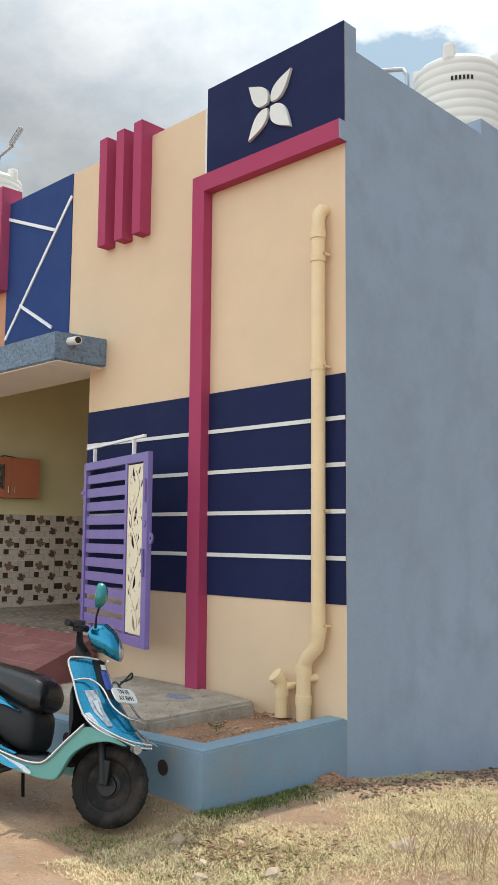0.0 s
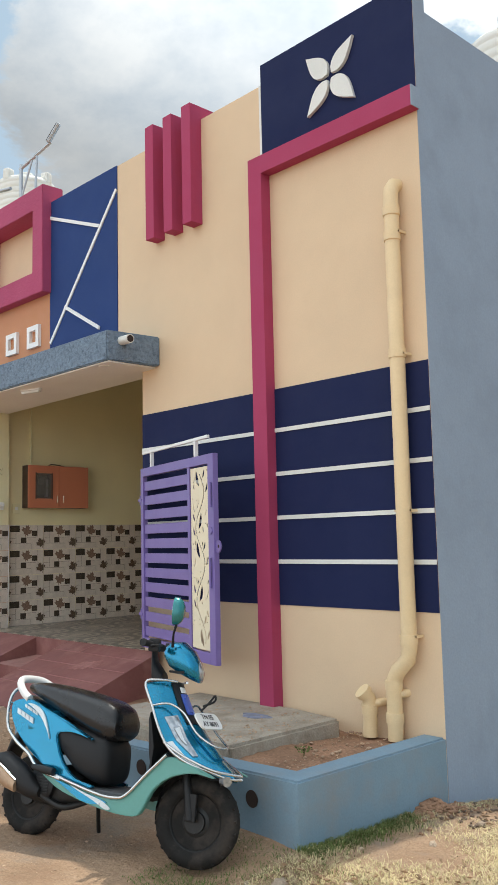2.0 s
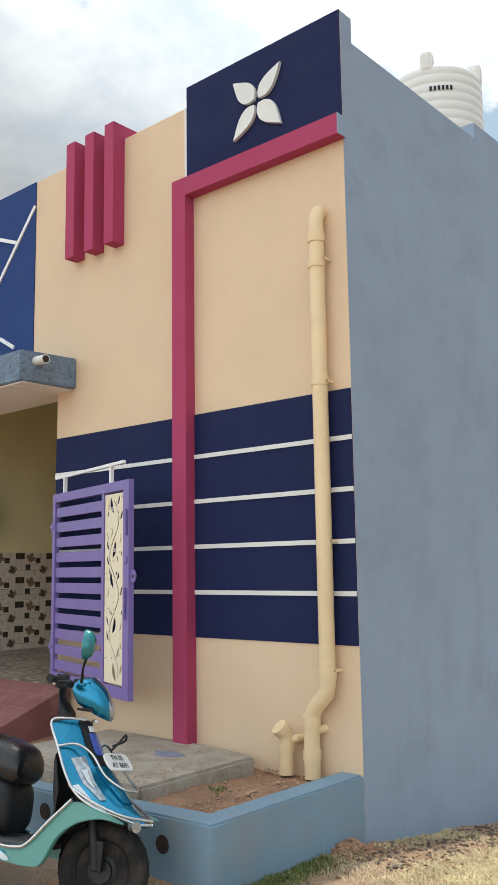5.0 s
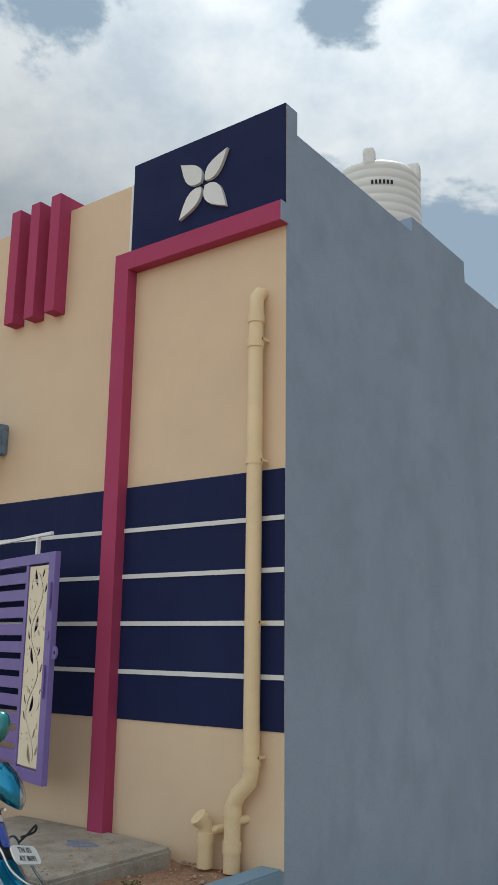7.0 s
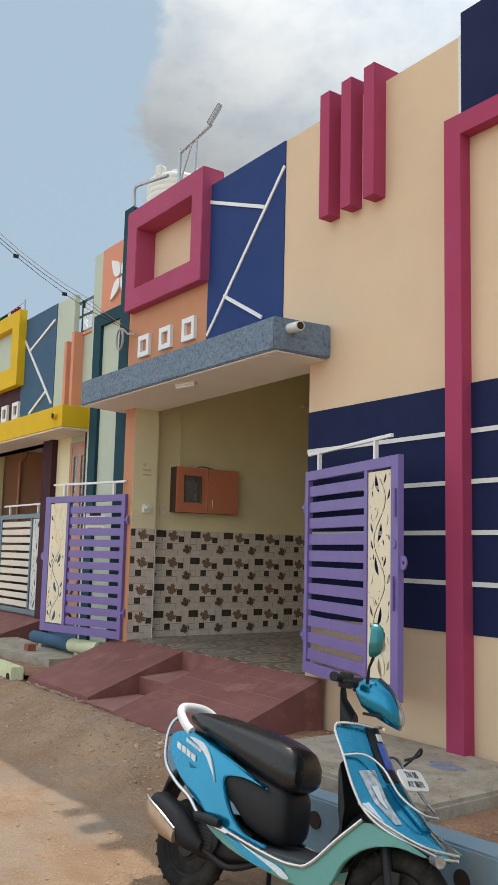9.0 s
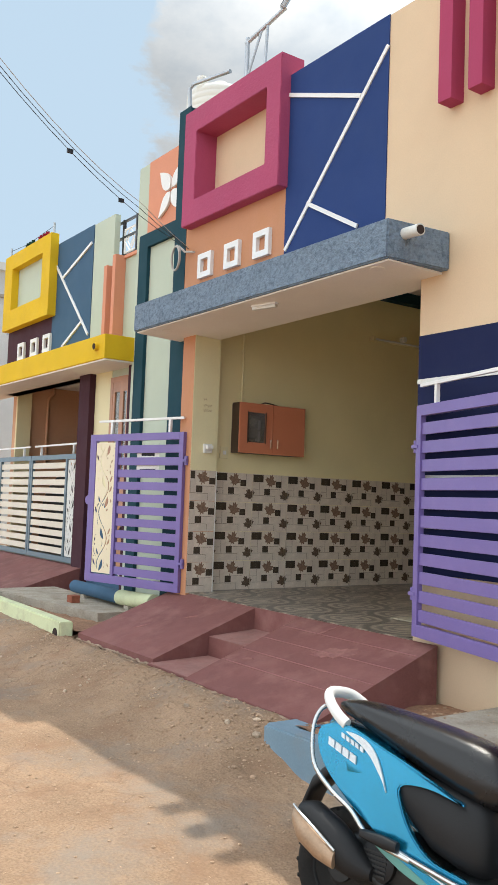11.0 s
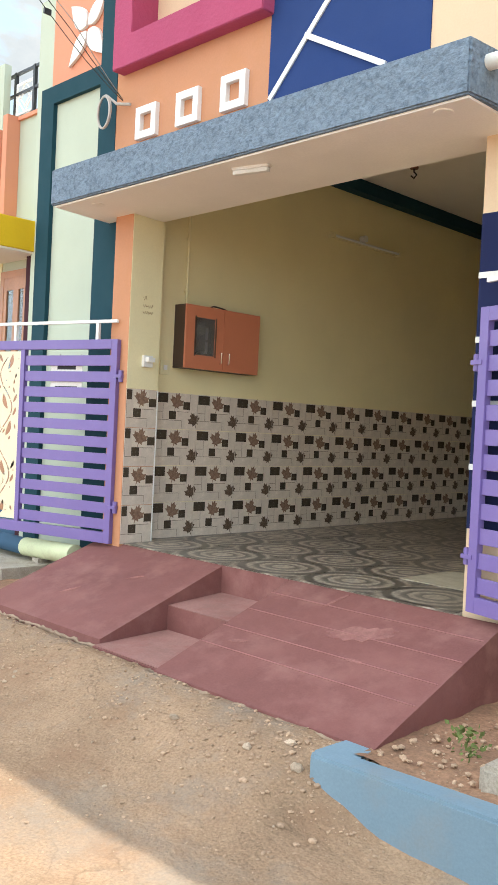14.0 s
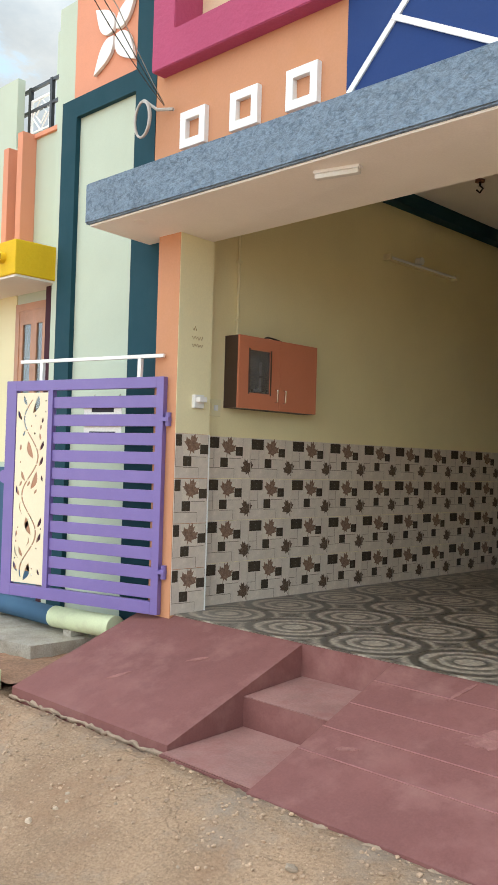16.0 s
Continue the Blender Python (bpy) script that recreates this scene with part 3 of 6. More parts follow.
# ---- steel gates ----
def vine_panel(width, height, seed):
    """A thin steel sheet with a cut-out vine: stem pieces, leaves and dots are holes through it."""
    rng = random.Random(seed)
    bm = bmesh.new()
    taken = []

    def loop(points):
        vs = [bm.verts.new((p[0], 0, p[1])) for p in points]
        for i in range(len(vs)):
            bm.edges.new((vs[i], vs[(i + 1) % len(vs)]))

    def cut(points, gap=0.007):
        """Cuts a hole unless it comes too near an edge or another hole."""
        if any(not (0.012 < x < width - 0.012 and 0.012 < z < height - 0.012) for x, z in points):
            return False
        dense = [(a[0] + (b[0] - a[0]) * k / 3, a[1] + (b[1] - a[1]) * k / 3) for a, b in zip(points, points[1:] + points[:1]) for k in range(3)]
        dense.append((sum(p[0] for p in points) / len(points), sum(p[1] for p in points) / len(points)))
        if any((x - u) ** 2 + (z - v) ** 2 < gap ** 2 for x, z in dense for u, v in taken if abs(z - v) < gap):
            return False
        taken.extend(dense)
        loop(points)
        return True

    loop(((0, 0), (width, 0), (width, height), (0, height)))

    def stem(z):
        return width * (0.5 + 0.24 * math.sin(math.tau * z / (height * 0.40) + 0.6))

    pieces = 11
    for i in range(pieces):
        a, b = height * (0.03 + 0.94 * i / pieces), height * (0.03 + 0.94 * (i + 0.93) / pieces)
        zs = [a + (b - a) * k / 5 for k in range(6)]
        cut([(stem(z) - 0.0075, z) for z in zs] + [(stem(z) + 0.0075, z) for z in zs[::-1]], 0.002)

    def leaf(x, z, length, wide, angle, bend):
        c, s = math.cos(angle), math.sin(angle)
        ups = [(length * (k / 6 - 0.5), wide * math.sin(math.pi * k / 6) ** 0.8 + bend * math.sin(math.pi * k / 6)) for k in range(7)]
        downs = [(length * (k / 6 - 0.5), -wide * math.sin(math.pi * k / 6) ** 0.8 + bend * math.sin(math.pi * k / 6)) for k in range(5, 0, -1)]
        return cut([(x + u * c - v * s, z + u * s + v * c) for u, v in ups + downs])

    for i in range(12):  # a leaf in each bend of the stem, curling away from it
        z = height * (0.06 + 0.88 * i / 11)
        q = 1 if stem(z) < width / 2 else -1
        leaf(stem(z) + q * 0.062, z, 0.145, 0.024, radians(90 - q * 22), -q * 0.014)
        leaf(stem(z) - q * 0.044, z + 0.03, 0.085, 0.014, radians(90 + q * 28), q * 0.006)
    for size, wide, bend, tries in ((0.10, 0.006, 0.018, 12), (0.05, 0.010, 0.003, 30)):
        for _ in range(tries):
            q = rng.choice((-1, 1))
            leaf(rng.uniform(0.02, width - 0.02), rng.uniform(0.05, height - 0.05), size * rng.uniform(0.8, 1.15), wide, radians(90 + q * rng.uniform(8, 38)), q * bend)
    for _ in range(60):
        x, z, r = rng.uniform(0.02, width - 0.02), rng.uniform(0.03, height - 0.03), rng.uniform(0.006, 0.009)
        cut([(x + r * math.cos(t), z + r * math.sin(t)) for t in (math.tau * k / 8 for k in range(8))], 0.014)
    bmesh.ops.triangle_fill(bm, use_beauty=True, use_dissolve=False, edges=bm.edges[:])
    flat = bm.faces[:]
    ext = bmesh.ops.extrude_face_region(bm, geom=flat)
    bmesh.ops.translate(bm, vec=(0, 0.004, 0), verts=[v for v in ext["geom"] if isinstance(v, bmesh.types.BMVert)])
    bmesh.ops.recalc_face_normals(bm, faces=bm.faces[:])
    return bm


def gate(hinge, free, low, high, frame_mat, slat_mat, panel_mat, label, group, seed, slats=11, rail=True, hinge_pin=True):
    """A leaf from the hinge post to the free end; the vine panel sits at the free end."""
    h, f = Vector(hinge), Vector(free)
    length = (f - h).length
    turn = math.degrees(math.atan2(f.y - h.y, f.x - h.x))
    g = thing("metal_gate", pose(h.x, h.y, low, 0, 0, turn), label, "gate", group)
    H, d = high - low, 0.022

    def bar(name, u0, u1, z0, z1, mat, depth=d):
        return part(name, boxes((u0, u1, -depth, depth, z0, z1), bevel=0.003), mat, g)

    bar("stile", 0, 0.06, 0, H, frame_mat)
    bar("stile", length - 0.10, length, 0, H, frame_mat)
    bar("rail", 0.06, length - 0.10, H - 0.075, H, frame_mat)
    bar("rail", 0.06, length - 0.10, 0, 0.085, frame_mat)
    p0, p1 = length * 0.715, length - 0.105
    bar("mullion", p0 - 0.05, p0 - 0.005, 0.085, H - 0.075, frame_mat)
    step = (H - 0.16) / slats
    for k in range(slats):
        z = 0.085 + 0.985 * step * k
        bar("slat", 0.06, p0 - 0.05, z + step * 0.14, z + step * 0.78, slat_mat, 0.008)
    sheet = part("vine_panel", vine_panel(p1 - p0, H - 0.19, seed), panel_mat, g, "ivory sheet with a cut-out vine")
    sheet.location = (p0, -0.012 if turn < 90 and turn > -90 else 0.012, 0.10)
    if hinge_pin:
        for z in (H * 0.18, H * 0.82):
            part("hinge", tube(bmesh.new(), [(-0.03, 0, z - 0.045), (-0.03, 0, z + 0.045)], 0.02, 12), frame_mat, g, smooth=True)
            part("hinge_strap", boxes((-0.05, 0.03, -0.028, 0.028, z - 0.012, z + 0.012)), frame_mat, g)
    if rail:
        top = part("hand_rail", boxes((0.02, length - 0.12, -0.012, 0.012, H + 0.13, H + 0.155), bevel=0.003), white, g, "white top rail")
        for u in (length * 0.15, length * 0.77):
            part("rail_post", boxes((u - 0.014, u + 0.014, -0.014, 0.014, H, H + 0.13)), white, g)
    return g, length, H


g, L, H = gate((-3.14, -0.06), (-1.66, -0.47), 0.665, 2.268, purple, purple, ivory,
               "open purple steel gate leaf with slats and an ivory vine panel", "porch gate", 5)
lock = bmesh.new()
tube(lock, [(L + 0.028, -0.006, H * 0.555), (L + 0.028, 0.006, H * 0.555)], 0.048, 20)
part("latch_plate", lock, purple, g, "round purple latch plate")
# the eye isn't cut through; a dark disc gives its shade
part("latch_eye", tube(bmesh.new(), [(L + 0.045, -0.0075, H * 0.555), (L + 0.045, -0.005, H * 0.555)], 0.013, 14), hole_shade, g, "padlock eye, its shade a dark disc")
part("lock_boss", tube(bmesh.new(), [(L - 0.05, -0.030, H * 0.63), (L - 0.05, -0.020, H * 0.63)], 0.030, 18), purple, g)
part("latch_bolt", tube(bmesh.new(), [(L - 0.05, -0.034, H * 0.36), (L - 0.05, -0.034, H * 0.50)], 0.010, 10), purple, g)
part("latch_bolt", tube(bmesh.new(), [(L - 0.03, -0.034, H * 0.74), (L - 0.03, -0.034, H * 0.86)], 0.010, 10), purple, g)
g, L, H = gate((-6.26, -0.115), (-7.68, -0.46), 0.625, 2.216, purple, purple, ivory,
               "open purple steel gate leaf with slats and a vine panel", "porch gate", 9)
part("latch_plate", tube(bmesh.new(), [(L + 0.02, -0.006, H * 0.55), (L + 0.02, 0.006, H * 0.55)], 0.05, 20), purple, g, "round purple latch plate")
paper = material("rain-curled paper", (0.72, 0.71, 0.66), rough=0.8, mottle=0.06)
ink = material("black printing ink", (0.03, 0.03, 0.035), rough=0.7)
notice = thing("paper_notice", g.matrix_world @ pose(0.55, -0.014, 1.255, 0, 0, 180), "white paper notice with printed digits tied behind the gate slats", "notice")
part("sheet", boxes((-0.17, 0.17, -0.002, 0.0, -0.10, 0.17)), paper, notice)


def lettering(text, size, m, mat, parent, name="lettering"):
    cu = bpy.data.curves.new(name, "FONT")
    cu.body, cu.size, cu.extrude, cu.align_x, cu.align_y = text, size, 0.0008, "CENTER", "CENTER"
    tmp = bpy.data.objects.new(name, cu)
    scene.collection.objects.link(tmp)
    bpy.context.view_layer.update()
    me = bpy.data.meshes.new_from_object(tmp.evaluated_get(bpy.context.evaluated_depsgraph_get()))
    bpy.data.objects.remove(tmp)
    me.materials.append(mat)
    ob = new(name, me)
    ob.parent = parent
    ob.matrix_local = m
    return ob


lettering("443458", 0.062, pose(0.06, -0.004, 0.035, 90), ink, notice)
part("print_bar", boxes((-0.15, -0.06, -0.003, -0.002, 0.015, 0.055), (-0.10, 0.10, -0.003, -0.002, 0.10, 0.13), (-0.12, 0.12, -0.003, -0.002, -0.06, -0.035)), ink, notice)
string = material("grey string", (0.35, 0.33, 0.30), rough=0.9)
for u in (-0.13, 0.10):
    for z in (0.14, -0.02):
        part("tie", tube(bmesh.new(), [(u, 0.03, z - 0.05), (u + 0.01, 0.045, z), (u - 0.012, 0.04, z + 0.05), (u + 0.02, 0.042, z + 0.09)], 0.003, 6), string, notice)

scuff_mat = material("scraped pale cement dust", (0.285, 0.135, 0.12), rough=0.95, mottle=0.3, scale=9, stain=(0.225, 0.09, 0.082), stain_amount=0.9, stain_scale=14)


def scuff(x, y, length, width, turn, seed):
    """A thin ragged smear lying on the ramp's slope."""
    r = random.Random(seed)
    pts = []
    for k in range(26):
        a = math.tau * k / 26
        u, v = length * math.cos(a) * r.uniform(0.75, 1.1), width * math.sin(a) * r.uniform(0.6, 1.15)
        pts.append((x + u * math.cos(turn) - v * math.sin(turn), y + u * math.sin(turn) + v * math.cos(turn)))
    bm = bmesh.new()
    bm.faces.new([bm.verts.new((px, py, ramp_z(py) + 0.003)) for px, py in pts])
    ext = bmesh.ops.extrude_face_region(bm, geom=bm.faces[:])
    bmesh.ops.translate(bm, vec=(0, 0, -0.006), verts=[v for v in ext["geom"] if isinstance(v, bmesh.types.BMVert)])
    bmesh.ops.recalc_face_normals(bm, faces=bm.faces[:])
    part("scuff", bm, scuff_mat, ramp, "scraped pale patch")


scuff(-3.58, -0.40, 0.21, 0.075, 0.42, 1)
for k, (x, y) in enumerate(((-3.45, -0.62), (-4.20, -0.72), (-5.55, -0.40), (-5.90, -0.70), (-3.95, -0.15))):
    scuff(x, y, 0.05 + 0.01 * k, 0.014, 0.3 * k, 10 + k)

mortar = bmesh.new()
mr = random.Random(3)
edge_line = []
for k in range(120):
    x = -6.50 + 3.52 * k / 119
    y = -1.055 if x < -5.045 else -1.105 if x < -4.42 else -1.132
    edge_line.append((x, y + mr.uniform(-0.012, 0.012), 0.20 + mr.uniform(-0.006, 0.008)))
tube(mortar, edge_line, [mr.uniform(0.006, 0.020) for _ in edge_line], 7)
part("mortar_edge", mortar, material("sandy crumbling mortar", (0.34, 0.25, 0.18), rough=0.95, mottle=0.25, scale=12), ramp, "crumbling cement edge along the ramp foot", smooth=True)

# ---- planter and slab in front of the house ----
pl = bmesh.new()
prism(pl, ((0.0, 0.0), (0.0, -1.385), (-3.07, -1.375), (-3.10, -1.33), (-3.09, -1.0), (-2.955, -0.985), (-2.90, -1.235), (-0.17, -1.215), (-0.17, 0.0)), -0.35, 0.305, "z")
for v in pl.verts:
    if v.co.z > 0 and v.co.x < -2.5:
        v.co.z = 0.228
bmesh.ops.bevel(pl, geom=[e for e in pl.edges if e.verts[0].co.z > 0.1 and e.verts[1].co.z > 0.1], offset=0.012, segments=2, affect="EDGES")
planter = structure("planter_wall", pl, kerb_blue, "low blue painted planter wall with weep holes", "planter wall")
# weep holes are dark discs on the face, coloured like shade
for x in (-0.36, -1.40):
    part("weep_hole", tube(bmesh.new(), [(x, -1.388, 0.15), (x, -1.375, 0.15)], 0.048, 20), hole_shade, planter, "round weep hole, its shade a dark disc")


def earth_bed(name, x0, x1, y0, y1, z, amount, label, mat):
    nx, ny = int((x1 - x0) / 0.05), int((y1 - y0) / 0.05)
    verts = [(x0 + (x1 - x0) * i / nx, y0 + (y1 - y0) * j / ny, 0) for j in range(ny + 1) for i in range(nx + 1)]
    verts = [(x, y, z + amount * (noise.noise((x * 2, y * 2, 5)) + 0.5 * noise.noise((x * 7, y * 7, 1)) + 0.3 * noise.noise((x * 19, y * 19, 2)))) for x, y, _ in verts]
    faces = [(j * (nx + 1) + i, j * (nx + 1) + i + 1, (j + 1) * (nx + 1) + i + 1, (j + 1) * (nx + 1) + i) for j in range(ny) for i in range(nx)]
    me = bpy.data.meshes.new(name)
    me.from_pydata(verts, [], faces)
    for p in me.polygons:
        p.use_smooth = True
    me.materials.append(mat)
    return tagged(new(name, me), label, "soil", kind="structure")


red_soil = material("reddish planter soil", (0.30, 0.175, 0.11), rough=0.95, mottle=0.2, scale=3, grain=0.25, grain_scale=50, bump=1.0, bump_scale=50,
                    stain=(0.19, 0.12, 0.085), stain_amount=0.6, stain_scale=4)
earth_bed("soil", -2.95, -0.15, -1.24, 0.0, 0.235, 0.035, "reddish stony soil in the planter", red_soil)
sl = bmesh.new()
prism(sl, ((-0.80, -0.10), (-0.78, -1.17), (-2.42, -1.16), (-2.42, -0.02), (-1.3, -0.02)), 0.10, 0.335, "z")
bmesh.ops.bevel(sl, geom=sl.edges[:], offset=0.02, segments=2, affect="EDGES")
structure("slab", sl, concrete, "weathered cement slab over the planter", "slab")
chalk = material("faded blue powder", (0.20, 0.22, 0.30), rough=0.95, mottle=0.3, scale=20)
tagged(part("powder_mark", prism(bmesh.new(), [(-1.33 + 0.13 * math.cos(a) * (1 + 0.25 * math.sin(3 * a)), -0.42 + 0.075 * math.sin(a)) for a in (math.tau * k / 24 for k in range(24))], 0.334, 0.3375, "z"), chalk),
       "faded blue powder mark on the cement slab", "powder mark")

# ---- porch: cabinet, switches, lamps ----
cab_front = material("orange laminate", (0.58, 0.205, 0.115), rough=0.35, mottle=0.05, grain=0.03, bump=0.03)
cab_side = material("dark brown laminate", (0.06, 0.035, 0.025), rough=0.45)
chrome = material("bright chrome", (0.75, 0.75, 0.74), rough=0.15, metal=1.0, mottle=0.03, grain=0.02, bump=0)
glass = bpy.data.materials.new("dark glass")
glass.use_nodes = True
gb = glass.node_tree.nodes["Principled BSDF"]
gb.inputs["Base Color"].default_value, gb.inputs["Roughness"].default_value, gb.inputs["Transmission Weight"].default_value = (0.55, 0.55, 0.55, 1), 0.04, 0.85
cab = thing("wall_cabinet", pose(-6.298, 0.46, 2.045), "orange laminate meter cabinet with a glazed door, hung on the wall", "cabinet")
part("body", boxes((0, 0.13, 0, 0.85, 0, 0.012), (0, 0.13, 0, 0.85, 0.508, 0.52), (0, 0.13, 0, 0.012, 0.012, 0.508), (0, 0.13, 0.838, 0.85, 0.012, 0.508), (0, 0.006, 0.012, 0.838, 0.012, 0.508)), cab_side, cab, "dark brown carcass")
cd = part("door", boxes((0.132, 0.150, 0.0, 0.105, 0, 0.52), (0.132, 0.150, 0.325, 0.42, 0, 0.52), (0.132, 0.150, 0.105, 0.325, 0, 0.115), (0.132, 0.150, 0.105, 0.325, 0.425, 0.52)), cab_front, cab)
part("pane", boxes((0.138, 0.142, 0.105, 0.325, 0.115, 0.425)), glass, cd, "dark glass pane")
for ty in (0.095, 0.323):
    part("pane_trim", boxes((0.150, 0.154, ty, ty + 0.012, 0.105, 0.435)), cab_side, cd)
cd2 = part("door", boxes((0.132, 0.150, 0.424, 0.85, 0, 0.52), bevel=0.002), cab_front, cab)
for door, y in ((cd, 0.385), (cd2, 0.475)):
    part("handle", tube(bmesh.new(), [(0.150, y, 0.06), (0.172, y, 0.065), (0.174, y, 0.15), (0.150, y, 0.155)], 0.006, 10), chrome, door, "chrome handle", smooth=True)
part("meter", boxes((0.01, 0.08, 0.14, 0.28, 0.16, 0.40), bevel=0.01), material("grey meter housing", (0.25, 0.25, 0.24), rough=0.5), cab, "grey electricity meter")
part("meter_dial", tube(bmesh.new(), [(0.081, 0.21, 0.33), (0.086, 0.21, 0.33)], 0.045, 20), material("pale meter dial", (0.55, 0.53, 0.48), rough=0.4), cab, "round pale meter dial", smooth=True)
part("fuse_carrier", boxes((0.01, 0.06, 0.29, 0.325, 0.14, 0.24), (0.01, 0.06, 0.29, 0.325, 0.26, 0.36), bevel=0.004), white, cab, "white porcelain fuse carriers")
part("meter_wire", tube(bmesh.new(), curve([(0.05, 0.17, 0.16), (0.07, 0.16, 0.10), (0.06, 0.22, 0.06), (0.05, 0.30, 0.10), (0.05, 0.305, 0.14)]), 0.006, 6), material("red insulated wire", (0.35, 0.03, 0.03), rough=0.5), cab, "red insulated wire", smooth=True)
part("cable_end", tube(bmesh.new(), curve([(0.10, 0.30, 0.522), (0.08, 0.36, 0.545), (0.09, 0.46, 0.535), (0.07, 0.54, 0.525)]), 0.007, 6), cab_side, cab, "dark cable lying on top", smooth=True)
plug = thing("wall_socket", pose(-6.171, 0.085, 2.06), "white switch box with a lamp on the pilaster", "switch")
part("base", boxes((0, 0.03, -0.045, 0.045, -0.045, 0.045), bevel=0.004), white, plug)
part("cap", boxes((0.03, 0.07, -0.03, 0.035, -0.005, 0.03), bevel=0.004), white, plug)
sw = thing("light_switch", pose(-6.30, 0.375, 2.04), "small cream light switch plate on the porch wall", "switch")
part("plate", boxes((0, 0.012, -0.05, 0.05, -0.06, 0.06), bevel=0.003), pale_yellow, sw)
part("rocker", boxes((0.012, 0.02, -0.018, 0.018, -0.02, 0.02), bevel=0.002), white, sw)
conduit = thing("conduit", pose(-6.30, 0.57, 2.57), "pale yellow painted cable conduit above the cabinet", "conduit")
part("pipe", tube(bmesh.new(), [(0.012, 0, 0), (0.012, 0, 1.4)], 0.011, 10), pale_yellow, conduit, smooth=True)
for z in (0.55, 0.12):
    part("clip", boxes((0, 0.026, -0.02, 0.02, z - 0.008, z + 0.008)), pale_yellow, conduit)
scrawl = material("brown pencil scrawl", (0.28, 0.17, 0.08), rough=0.9)
scribble = thing("pencil_marks", pose(-6.1705, 0.03, 2.44), "brown scribbled marks on the light yellow pilaster", "wall marks")
for r, z in enumerate((0.11, 0.05, 0.0)):
    stroke = [(0, 0.012 * j, z + 0.018 * (-1) ** j * (0.4 + abs(noise.noise((j * 0.7, r * 3.1, 4))))) for j in range(9 if r else 4)]
    part("scribble", tube(bmesh.new(), stroke, 0.0022, 4), scrawl, scribble)
batten = thing("tube_lamp", pose(-6.298, 2.35, 3.48), "unlit tube lamp batten on the porch wall", "lamp")
part("batten", boxes((0, 0.035, 0, 1.12, 0, 0.03), bevel=0.004), pale_yellow, batten)
part("tube", tube(bmesh.new(), [(0.055, 0.03, 0.015), (0.055, 1.09, 0.015)], 0.012, 10), white, batten, "white glass tube", smooth=True)
part("cap", boxes((0.0, 0.075, 0, 0.03, -0.01, 0.04)), pale_yellow, batten)
part("cap", boxes((0.0, 0.075, 1.09, 1.12, -0.01, 0.04)), pale_yellow, batten)
part("spot", tube(bmesh.new(), [(0, 0.52, 0.07), (0.06, 0.52, 0.07)], 0.035, 14), white, batten, smooth=True)
ol = thing("soffit_lamp", pose(-4.62, -0.375, 3.196, 0, 0, 14), "white slim batten lamp under the canopy", "lamp")
part("base", boxes((-0.13, 0.13, -0.025, 0.025, -0.018, 0.0), bevel=0.004), white, ol)
part("diffuser", boxes((-0.125, 0.125, -0.02, 0.02, -0.045, -0.018), bevel=0.006), dirty_white, ol)
for x, y in ((-6.23, -0.386), (-3.2, -0.44)):
    dl = thing("downlight_cover", pose(x, y, 3.199), "small round cover in the canopy soffit", "ceiling cover", "soffit covers")
    part("disc", tube(bmesh.new(), [(0, 0, -0.008), (0, 0, 0)], 0.05, 20), ceiling_white, dl, smooth=True)
fan_hook = thing("ceiling_hook", pose(-5.54, 2.65, 4.1), "small metal fan hook in the ceiling", "hook")
part("rod", tube(bmesh.new(), [(0, 0, 0), (0, 0, -0.05), (0.03, 0, -0.08), (0, 0, -0.11), (-0.03, 0, -0.08)], 0.008, 8), black_iron, fan_hook, smooth=True)
part("cap", tube(bmesh.new(), [(0, 0, -0.02), (0, 0, 0)], 0.04, 14), material("brown plastic cap", (0.2, 0.08, 0.05), rough=0.5), fan_hook)
cbx = thing("ceiling_box", pose(-4.95, 3.75, 4.1), "dark maroon wooden box at the porch ceiling", "ceiling box")
part("body", boxes((-0.24, 0.3, -0.15, 0.5, -0.22, 0), bevel=0.006), maroon, cbx)
structure("door_step", boxes((-6.19, -4.4, 5.5, 5.79, FLOOR, FLOOR + 0.13), bevel=0.01), dirty_white, "white plinth step at the back of the porch", "step")

# ---- roof things ----
def water_tank(x, y, low, radius, height, label):
    t = thing("water_tank", pose(x, y, low), label, "water tank", "roof tanks")
    prof = [(radius * 0.97, 0)]
    rings = 9
    for i in range(rings):
        a, b = height * 0.80 * i / rings, height * 0.80 * (i + 1) / rings
        prof += [(radius, a + 0.01), (radius, b - 0.035), (radius * 0.985, b - 0.02), (radius * 0.985, b - 0.005)]
    prof += [(radius, height * 0.81), (radius * 0.985, height * 0.86), (radius * 0.90, height * 0.90), (radius * 0.66, height * 0.94), (radius * 0.34, height * 0.96)]
    part("body", lathe(bmesh.new(), prof, 48), tank_white, t, smooth=True)
    part("lid", lathe(bmesh.new(), [(radius * 0.27, height * 0.94), (radius * 0.27, height * 1.05), (radius * 0.23, height * 1.08), (radius * 0.08, height * 1.09)], 28), tank_white, t, smooth=True)
    for k in range(4):
        a = radians(20 + 90 * k)
        part("lug", boxes((-0.085, 0.085, -0.075, 0.075, height * 0.82, height * 1.02), bevel=0.05), tank_white, t).matrix_local = pose(radius * 0.86 * math.cos(a), radius * 0.86 * math.sin(a), 0, 0, 0, 20 + 90 * k)
    return t


